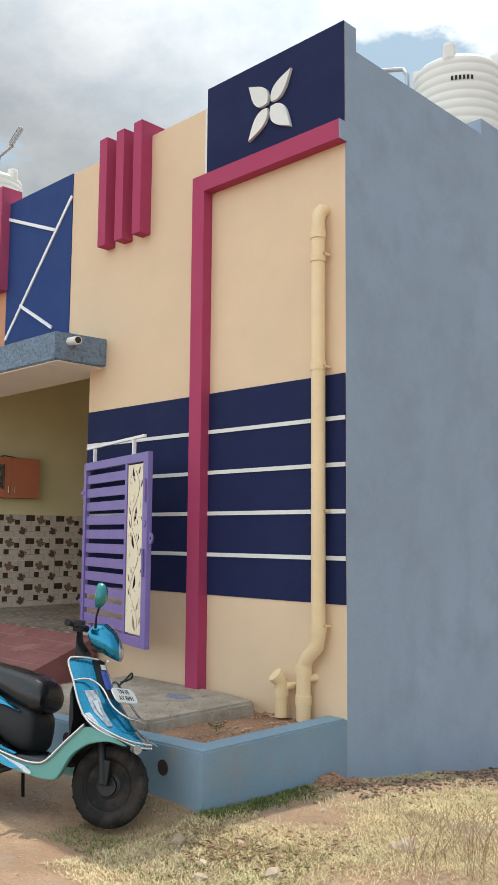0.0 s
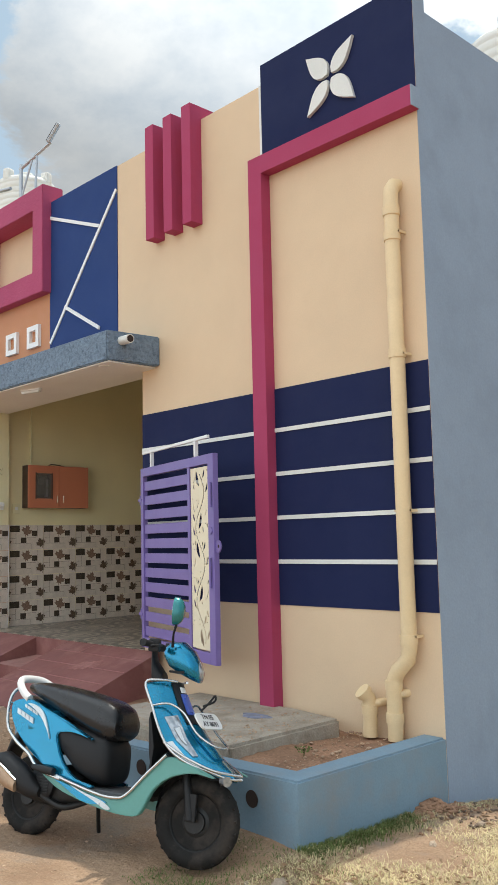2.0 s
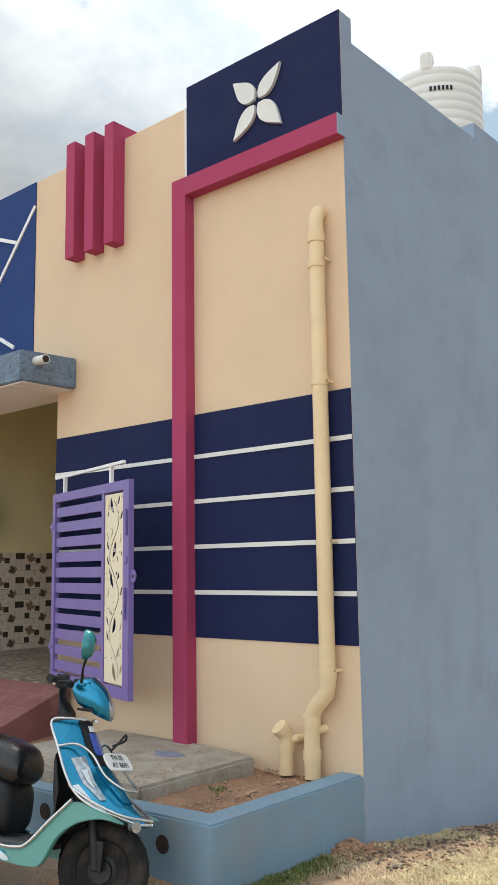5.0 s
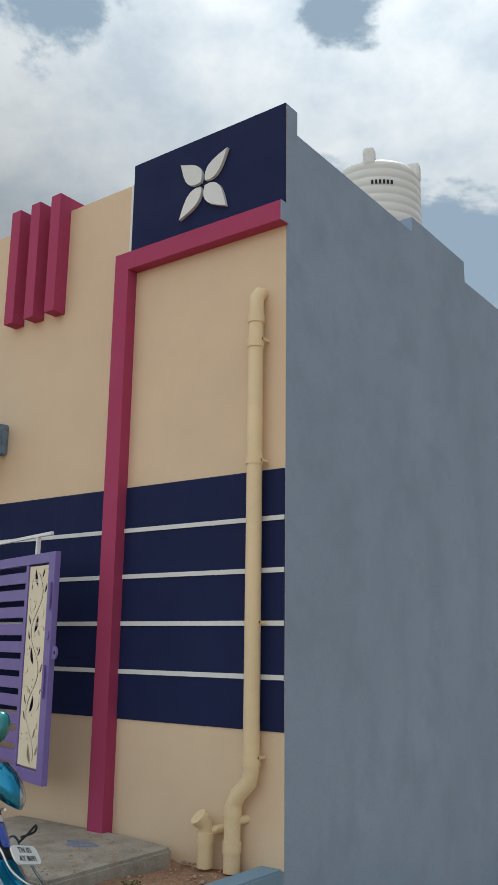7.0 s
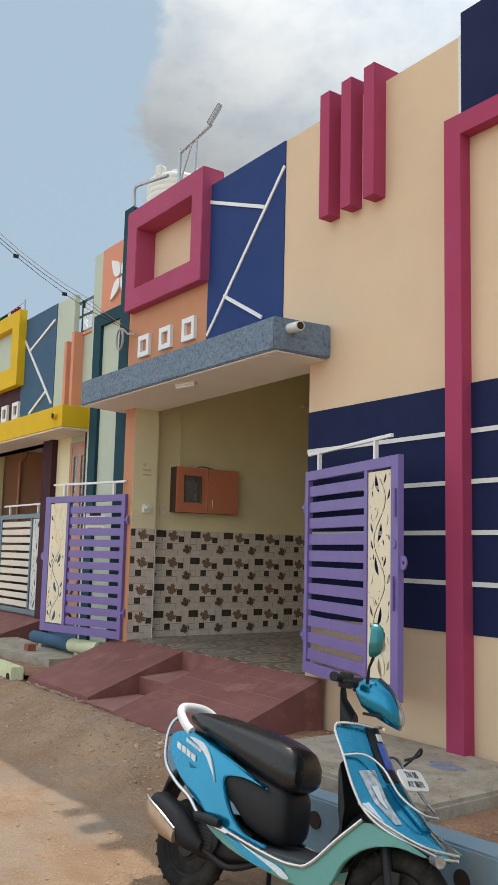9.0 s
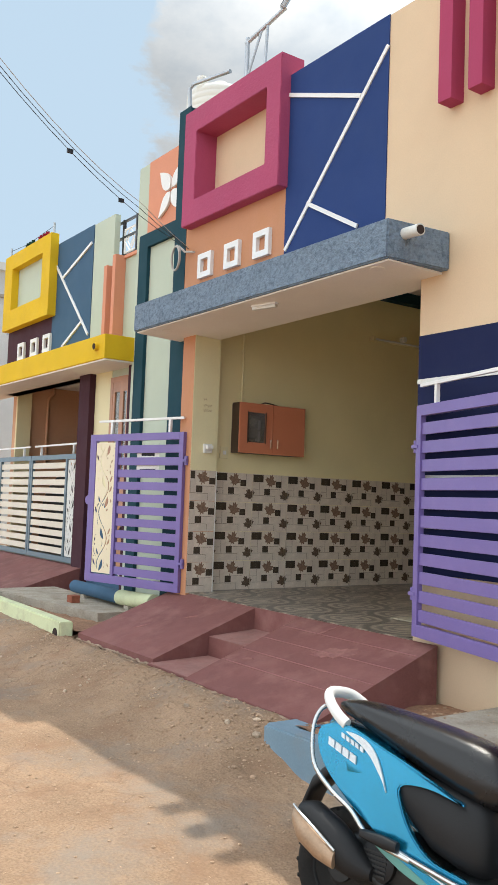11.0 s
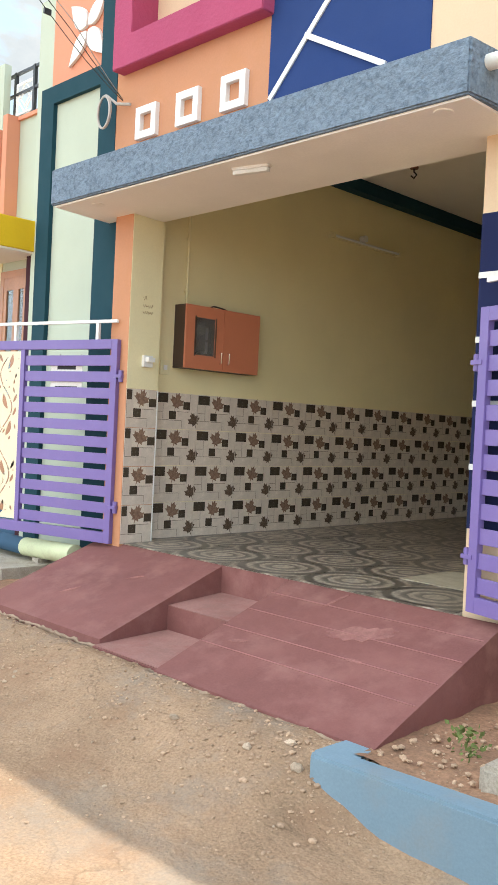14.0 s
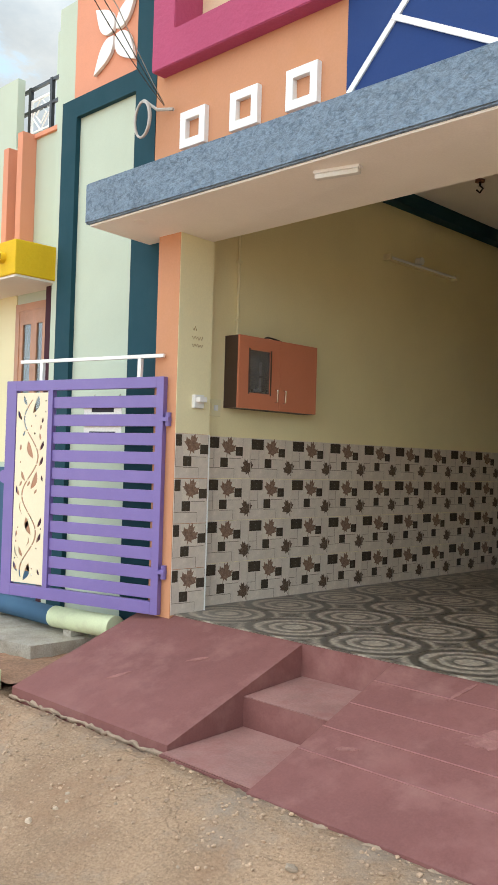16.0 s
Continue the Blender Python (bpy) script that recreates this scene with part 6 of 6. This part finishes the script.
def dado_tile(width, height, shift=0.0):
    """One tile, its face towards +x, lying in y and z; the printed patches are thin inlays."""
    bm = bmesh.new()
    g = 0.0018
    box(bm, 0, 0.006, g, width - g, g, height - g)

    def patch(y0, y1, z0, z1, slot, lift=0.0066):
        y0, y1 = max(g, y0 - shift), min(width - g, y1 - shift)
        if y1 <= y0:
            return
        f = bm.faces.new([bm.verts.new(p) for p in ((lift, y0, z0), (lift, y1, z0), (lift, y1, z1), (lift, y0, z1))])
        f.material_index = slot

    def leaf(y, z, size, slot, turn):
        c, s = math.cos(turn), math.sin(turn)
        pts = [(y - shift + size * (u * c - v * s), z + size * (u * s + v * c)) for u, v in leaf_shape]
        pts = [(min(max(p, g), width - g), q) for p, q in pts]
        f = bm.faces.new([bm.verts.new((0.0074, p, q)) for p, q in pts])
        f.material_index = slot

    top = height
    patch(0.005, 0.135, top - 0.085, top - 0.008, 1)
    patch(0.150, 0.300, top - 0.150, top - 0.004, 4)
    leaf(0.228, top - 0.080, 0.086, 2, -0.3)
    patch(0.302, 0.375, top - 0.135, top - 0.070, 1)
    patch(0.150, 0.225, top - 0.220, top - 0.152, 1)
    if width > 0.4:
        leaf(0.425, top - 0.225, 0.076, 3, 0.4)
        leaf(-0.035, top - 0.225, 0.076, 3, 0.4)
    for y0, y1, z0 in ((0.0, 0.15, top - 0.225), (0.15, 0.29, top - 0.228), (0.23, 0.36, top - 0.155), (0.0, 0.08, top - 0.16)):
        patch(y0, y1, z0 - 0.002, z0 + 0.002, 5, 0.007)
    for y, z0, z1 in ((0.085, top - 0.22, top - 0.09), (0.375, top - 0.15, top - 0.01), (0.29, top - 0.295, top - 0.23)):
        patch(y - 0.0018, y + 0.0018, z0, z1, 5, 0.007)
    me = bpy.data.meshes.new("tile")
    bm.to_mesh(me)
    bm.free()
    for m in (tile_light, tile_dark, tile_leaf, tile_leaf2, tile_square, tile_line):
        me.materials.append(m)
    return me


wide, narrow = dado_tile(TW, TH), dado_tile(0.300, TH, 0.080)
for r in range(4):
    for c in range(18):
        y = 0.292 + c * (TW + 0.002)
        if y + TW > 8.8:
            break
        ob = new("tile", wide)
        ob.parent, ob.location = wall_porch, (-6.30, y, FLOOR + r * TH)
    ob = new("tile", narrow)
    ob.parent, ob.location = bpy.data.objects["pilaster"], (-6.175, -0.092, FLOOR + r * TH)
part("edge_trim", boxes((-6.175, -6.165, 0.210, 0.217, FLOOR, FLOOR + 4 * TH)), white, bpy.data.objects["pilaster"], "white tile edge trim")


def floor_material():
    m = bpy.data.materials.new("ringed printed floor tile")
    m.use_nodes = True
    t = m.node_tree
    bsdf = t.nodes["Principled BSDF"]
    co = t.nodes.new("ShaderNodeTexCoord").outputs["Object"]
    flat = t.nodes.new("ShaderNodeVectorMath")
    flat.operation = "MULTIPLY"
    flat.inputs[1].default_value = (1, 1, 0)
    t.links.new(co, flat.inputs[0])
    wob = t.nodes.new("ShaderNodeTexNoise")
    wob.inputs["Scale"].default_value = 22.0
    t.links.new(co, wob.inputs["Vector"])
    ln = t.nodes.new("ShaderNodeVectorMath")
    ln.operation = "LENGTH"
    t.links.new(flat.outputs[0], ln.inputs[0])
    add = t.nodes.new("ShaderNodeMath")
    add.operation = "MULTIPLY_ADD"
    add.inputs[1].default_value, add.inputs[2].default_value = 0.035, -0.0175
    t.links.new(wob.outputs[0], add.inputs[0])
    rad = t.nodes.new("ShaderNodeMath")
    t.links.new(ln.outputs["Value"], rad.inputs[0])
    t.links.new(add.outputs[0], rad.inputs[1])
    scale = t.nodes.new("ShaderNodeMath")
    scale.operation = "MULTIPLY"
    scale.inputs[1].default_value = 2.25
    t.links.new(rad.outputs[0], scale.inputs[0])
    ramp_ = t.nodes.new("ShaderNodeValToRGB")
    cr = ramp_.color_ramp
    cr.interpolation = "LINEAR"
    light, dark, mid = (0.40, 0.34, 0.275, 1), (0.085, 0.070, 0.058, 1), (0.19, 0.16, 0.13, 1)
    cr.elements[0].position, cr.elements[0].color = 0.0, light
    cr.elements[1].position, cr.elements[1].color = 1.0, mid
    for p, c in ((0.16, light), (0.19, dark), (0.25, mid), (0.30, light), (0.36, light), (0.39, dark), (0.46, mid), (0.50, light), (0.55, light), (0.60, dark), (0.70, dark), (0.76, light), (0.82, mid), (0.90, dark)):
        e = cr.elements.new(p)
        e.color = c
    t.links.new(scale.outputs[0], ramp_.inputs[0])
    speck = t.nodes.new("ShaderNodeTexNoise")
    speck.inputs["Scale"].default_value, speck.inputs["Detail"].default_value = 46.0, 6.0
    t.links.new(co, speck.inputs["Vector"])
    mul = t.nodes.new("ShaderNodeMixRGB")
    mul.blend_type = "OVERLAY"
    mul.inputs[0].default_value = 0.95
    t.links.new(ramp_.outputs[0], mul.inputs[1])
    t.links.new(speck.outputs[0], mul.inputs[2])
    t.links.new(mul.outputs[0], bsdf.inputs["Base Color"])
    bsdf.inputs["Roughness"].default_value = 0.28
    return m


FT = 0.612
tile_bm = box(bmesh.new(), -FT / 2 + 0.001, FT / 2 - 0.001, -FT / 2 + 0.001, FT / 2 - 0.001, 0, 0.008)
floor_tile = bpy.data.meshes.new("floor_tile")
tile_bm.to_mesh(floor_tile)
tile_bm.free()
floor_tile.materials.append(floor_material())
porch_floor = bpy.data.objects["floor"]
for j in range(10):
    for i in range(5):
        ob = new("floor_tile", floor_tile)
        ob.parent, ob.location = porch_floor, (-5.985 + FT * i, 0.25 + FT * j, FLOOR)
tagged(part("stone_slab", boxes((-4.03, -3.45, 0.58, 1.19, FLOOR + 0.009, FLOOR + 0.014), bevel=0.002), material("pale stone slab", (0.42, 0.37, 0.28), rough=0.6, mottle=0.15, scale=8)),
                   "pale flat stone slab lying on the porch floor", "slab")

# ---- loose stones, gravel and grass ----
rng = random.Random(11)
stone_mat = material("pale broken stone", (0.50, 0.39, 0.29), rough=0.9, mottle=0.25, scale=14, grain=0.15, bump=0.5, per_piece=0.3)


def pebble(bm, x, y, z, r, rnd):
    m = pose(x, y, z, rnd.uniform(0, 360), rnd.uniform(0, 360), rnd.uniform(0, 360)) @ Matrix.Diagonal((r * rnd.uniform(0.7, 1.3), r * rnd.uniform(0.7, 1.2), r * rnd.uniform(0.5, 0.9), 1))
    made = bmesh.ops.create_icosphere(bm, subdivisions=1, radius=1.0)["verts"]
    for v in made:
        v.co = m @ (v.co * rnd.uniform(0.75, 1.2))


stone_mesh = []
for k in range(5):
    b = bmesh.new()
    pebble(b, 0, 0, 0, 1.0, random.Random(k))
    me = bpy.data.meshes.new("stone")
    b.to_mesh(me)
    b.free()
    me.materials.append(stone_mat)
    stone_mesh.append(me)
spots = [(0.18, -1.72, 0.062), (1.14, -0.95, 0.085), (1.08, -1.0, 0.05), (0.86, -1.70, 0.075), (0.60, -1.95, 0.05), (-5.15, -1.75, 0.026), (-3.9, -1.42, 0.03), (-3.14, -1.38, 0.04), (-3.4, -1.42, 0.03), (-3.25, -1.30, 0.025), (-6.0, -2.0, 0.03)]
for k in range(24):
    spots.append((rng.uniform(-7.0, -2.9), rng.uniform(-2.0, -1.2), rng.uniform(0.008, 0.018)))
for k in range(24):
    spots.append((rng.uniform(0.0, 2.2), rng.uniform(-2.4, -0.2), rng.uniform(0.012, 0.035)))
for x, y, r in spots:
    ob = tagged(new("stone", stone_mesh[rng.randrange(5)]), "pale broken stone lying on the soil", "stone", "loose stones")
    ob.matrix_world = pose(x, y, ground_z(x, y) + r * 0.12, 0, 0, rng.uniform(0, 360)) @ Matrix.Diagonal((r, r, r * 0.7, 1))


def gravel(name, count, area, low, high, height, mat, label):
    verts, faces = [], []
    b = bmesh.new()
    bmesh.ops.create_icosphere(b, subdivisions=1, radius=1.0)
    b.verts.index_update()
    base = [v.co.copy() for v in b.verts]
    tri = [[v.index for v in f.verts] for f in b.faces]
    b.free()
    for _ in range(count):
        x, y = area(rng)
        r = low + (high - low) * rng.random() ** 3
        z = height(x, y) + r * 0.2
        o = len(verts)
        sx, sy, a = rng.uniform(0.7, 1.4), rng.uniform(0.7, 1.2), rng.uniform(0, 6.28)
        c, s = math.cos(a), math.sin(a)
        for v in base:
            k = rng.uniform(0.8, 1.15) * r
            verts.append((x + (v.x * sx * c - v.y * sy * s) * k, y + (v.x * sx * s + v.y * sy * c) * k, z + v.z * 0.6 * k))
        faces += [[i + o for i in f] for f in tri]
    me = bpy.data.meshes.new(name)
    me.from_pydata(verts, [], faces)
    me.materials.append(mat)
    return tagged(new(name, me), label, "gravel", kind="stuff")


gravel_mat = material("sandy gravel", (0.43, 0.30, 0.205), rough=0.95, mottle=0.35, scale=9, grain=0.2, bump=0.3)
gravel("gravel", 2600, lambda r: (r.uniform(-8, -2.6), -1.12 - abs(r.gauss(0, 0.40))), 0.002, 0.013, ground_z, gravel_mat, "loose sandy gravel along the ramp")
gravel("gravel", 2600, lambda r: (r.uniform(-6, 2.4), r.uniform(-3.6, -1.3)), 0.002, 0.011, ground_z, gravel_mat, "loose gravel on the street")
gravel("gravel", 900, lambda r: (r.uniform(-0.1, 0.45) + 0.05, r.uniform(-0.4, 2.4)), 0.005, 0.022, ground_z, material("dark rubble", (0.14, 0.10, 0.075), rough=0.95, mottle=0.3, scale=9), "dark rubble along the wall foot")
gravel("gravel", 700, lambda r: (abs(r.gauss(0.03, 0.09)), r.gauss(-0.22, 0.16)), 0.005, 0.026, lambda x, y: ground_z(x, y) + max(0, 0.06 - 0.35 * math.hypot(x - 0.05, y + 0.22)), red_soil, "heap of brown soil clods at the wall foot")
gravel("gravel", 1100, lambda r: (r.uniform(-2.9, -0.18), r.uniform(-1.2, -0.02)), 0.004, 0.02, lambda x, y: 0.24, gravel_mat, "stony crumbs on the planter soil")


def blades(name, count, area, low, high, mat, label, lean=0.6):
    verts, faces = [], []
    for _ in range(count):
        x, y = area(rng)
        z, h, a = ground_z(x, y), rng.uniform(low, high), rng.uniform(0, 6.28)
        w, l = rng.uniform(0.0012, 0.003), h * rng.uniform(0.2, lean) * 2
        dx, dy = math.cos(a), math.sin(a)
        o = len(verts)
        for s, k in ((0, 1.0), (0.5, 0.8), (1, 0.1)):
            px, py, pz = x + dx * l * s * s, y + dy * l * s * s, z + h * s * (1 - 0.25 * s)
            verts += [(px - dy * w * k, py + dx * w * k, pz), (px + dy * w * k, py - dx * w * k, pz)]
        faces += [(o, o + 1, o + 3, o + 2), (o + 2, o + 3, o + 5, o + 4)]
    me = bpy.data.meshes.new(name)
    me.from_pydata(verts, [], faces)
    me.materials.append(mat)
    return tagged(new(name, me), label, "grass", kind="stuff")


straw = material("dry straw grass", (0.62, 0.52, 0.30), rough=0.85, mottle=0.25, scale=5)
green = material("sparse green grass", (0.13, 0.16, 0.05), rough=0.8, mottle=0.3, scale=5)


def clump(r, x0, x1, y0, y1, s):
    while True:
        x, y = r.uniform(x0, x1), r.uniform(y0, y1)
        if noise.noise((x * s, y * s, 9)) > r.uniform(-0.6, 0.35):
            return x, y


blades("dry_grass", 80000, lambda r: clump(r, 0.01, 2.9, -2.5, 1.0, 1.6), 0.008, 0.030, straw, "short dry straw-coloured grass", 1.0)
blades("green_grass", 3600, lambda r: clump(r, -0.5, 1.0, -2.2, -1.42, 2.6), 0.008, 0.03, green, "short green grass beside the planter", 0.9)
blades("green_grass", 2600, lambda r: (abs(r.gauss(0, 0.08)), r.uniform(-1.42, -0.45)), 0.012, 0.05, green, "green grass along the planter foot", 0.6)


def twig_bush(x, y, height, seed, label):
    r = random.Random(seed)
    bm = bmesh.new()
    for _ in range(15):
        a, spread_ = r.uniform(0, 6.28), r.uniform(0.1, 0.95)
        h = height * r.uniform(0.5, 1)
        p0 = Vector((r.gauss(0, 0.07), r.gauss(0, 0.07), -0.02))
        p1 = p0 + Vector((math.cos(a) * spread_ * h * 0.5, math.sin(a) * spread_ * h * 0.5, h * 0.55))
        p2 = p0 + Vector((math.cos(a) * spread_ * h, math.sin(a) * spread_ * h, h))
        tube(bm, [p0, p1, p2], [0.0015, 0.0011, 0.0005], 3)
        for _ in range(4):
            q = p1.lerp(p2, r.random())
            tube(bm, [q, q + Vector((r.gauss(0, 0.05), r.gauss(0, 0.05), r.uniform(0.02, 0.10)))], [0.0009, 0.0004], 3)
    t = thing("dry_bush", pose(x, y, ground_z(x, y)), label, "bush", "dry bushes")
    part("brushwood", bm, material("dry brown twigs", (0.36, 0.24, 0.15), rough=0.9, mottle=0.2), t)


for x, y, h, s in ((1.30, -1.00, 0.34, 1), (1.48, -0.85, 0.40, 2), (1.42, -1.20, 0.30, 3), (1.62, -1.05, 0.42, 4), (1.58, -0.62, 0.36, 5), (1.75, -0.85, 0.42, 7), (1.36, -0.72, 0.28, 8)):
    twig_bush(x, y, h, s, "dry leafless brown weed bush")


def leaf_litter(count, cx, cy, rx, ry, label):
    """Small curled dead leaves strewn round one spot."""
    verts, faces = [], []
    for _ in range(count):
        x, y = cx + rng.gauss(0, rx), cy + rng.gauss(0, ry)
        z, a, l, w = ground_z(x, y) + rng.uniform(0.004, 0.03), rng.uniform(0, 6.28), rng.uniform(0.010, 0.026), rng.uniform(0.005, 0.011)
        c, d, up = math.cos(a), math.sin(a), rng.uniform(-0.4, 0.7)
        o = len(verts)
        for u, v, h in ((-1, 0, 0.0), (0, -1, 0.35), (1, 0, 0.1), (0, 1, 0.35), (0, 0, -0.1)):
            verts.append((x + c * u * l - d * v * w, y + d * u * l + c * v * w, z + h * l + up * u * l * 0.5))
        faces += [(o, o + 1, o + 4), (o + 1, o + 2, o + 4), (o + 2, o + 3, o + 4), (o + 3, o, o + 4)]
    me = bpy.data.meshes.new("leaf_litter")
    me.from_pydata(verts, [], faces)
    me.materials.append(dead_leaf)
    return tagged(new("leaf_litter", me), label, "leaf litter", kind="stuff")


dead_leaf = material("dead brown leaves", (0.36, 0.24, 0.15), rough=0.85, mottle=0.45, scale=11, grain=0.2)
leaf_litter(210, 0.47, -1.66, 0.20, 0.11, "dead brown leaves strewn on the dry grass")
leaf_litter(120, 0.80, -1.45, 0.20, 0.16, "dead brown leaves scattered among the straw")
leaf_litter(60, 0.35, -0.12, 0.22, 0.10, "dead leaves along the wall foot")


def weed(x, y, z, size, seed):
    r = random.Random(seed)
    t = thing("weed", pose(x, y, z), "small green weed growing in the planter soil", "weed", "planter weeds")
    bm = bmesh.new()
    for _ in range(40):
        a, d, h = r.uniform(0, 6.28), r.uniform(0, size), r.uniform(0.01, size * 0.8)
        c = Vector((d * math.cos(a), d * math.sin(a), h))
        u = Vector((r.gauss(0, 1), r.gauss(0, 1), r.gauss(0, 0.5))).normalized() * size * 0.16
        w = u.orthogonal() * 0.5
        bm.faces.new([bm.verts.new(c + k) for k in (-u, w, u, -w)])
    part("foliage", bm, green, t)
    part("stem", tube(bmesh.new(), [(0, 0, -0.01), (0.01, 0, size * 0.6)], 0.003, 5), green, t)


weed(-0.55, -0.75, 0.25, 0.06, 1)
weed(-2.65, -0.85, 0.27, 0.10, 2)
weed(-2.55, -1.0, 0.27, 0.07, 3)

gravel("gravel", 700, lambda r: (-2.4 + 1.6 * r.random() ** 0.7, -1.14 + 1.0 * r.random() ** 1.6), 0.002, 0.012, lambda x, y: 0.334, gravel_mat, "crumbs of mortar and grit on the cement slab")
gravel("gravel", 130, lambda r: (-3.25 + r.gauss(0, 0.30), -1.40 + r.gauss(0, 0.12)), 0.004, 0.022, ground_z, gravel_mat, "broken stones heaped at the planter end")
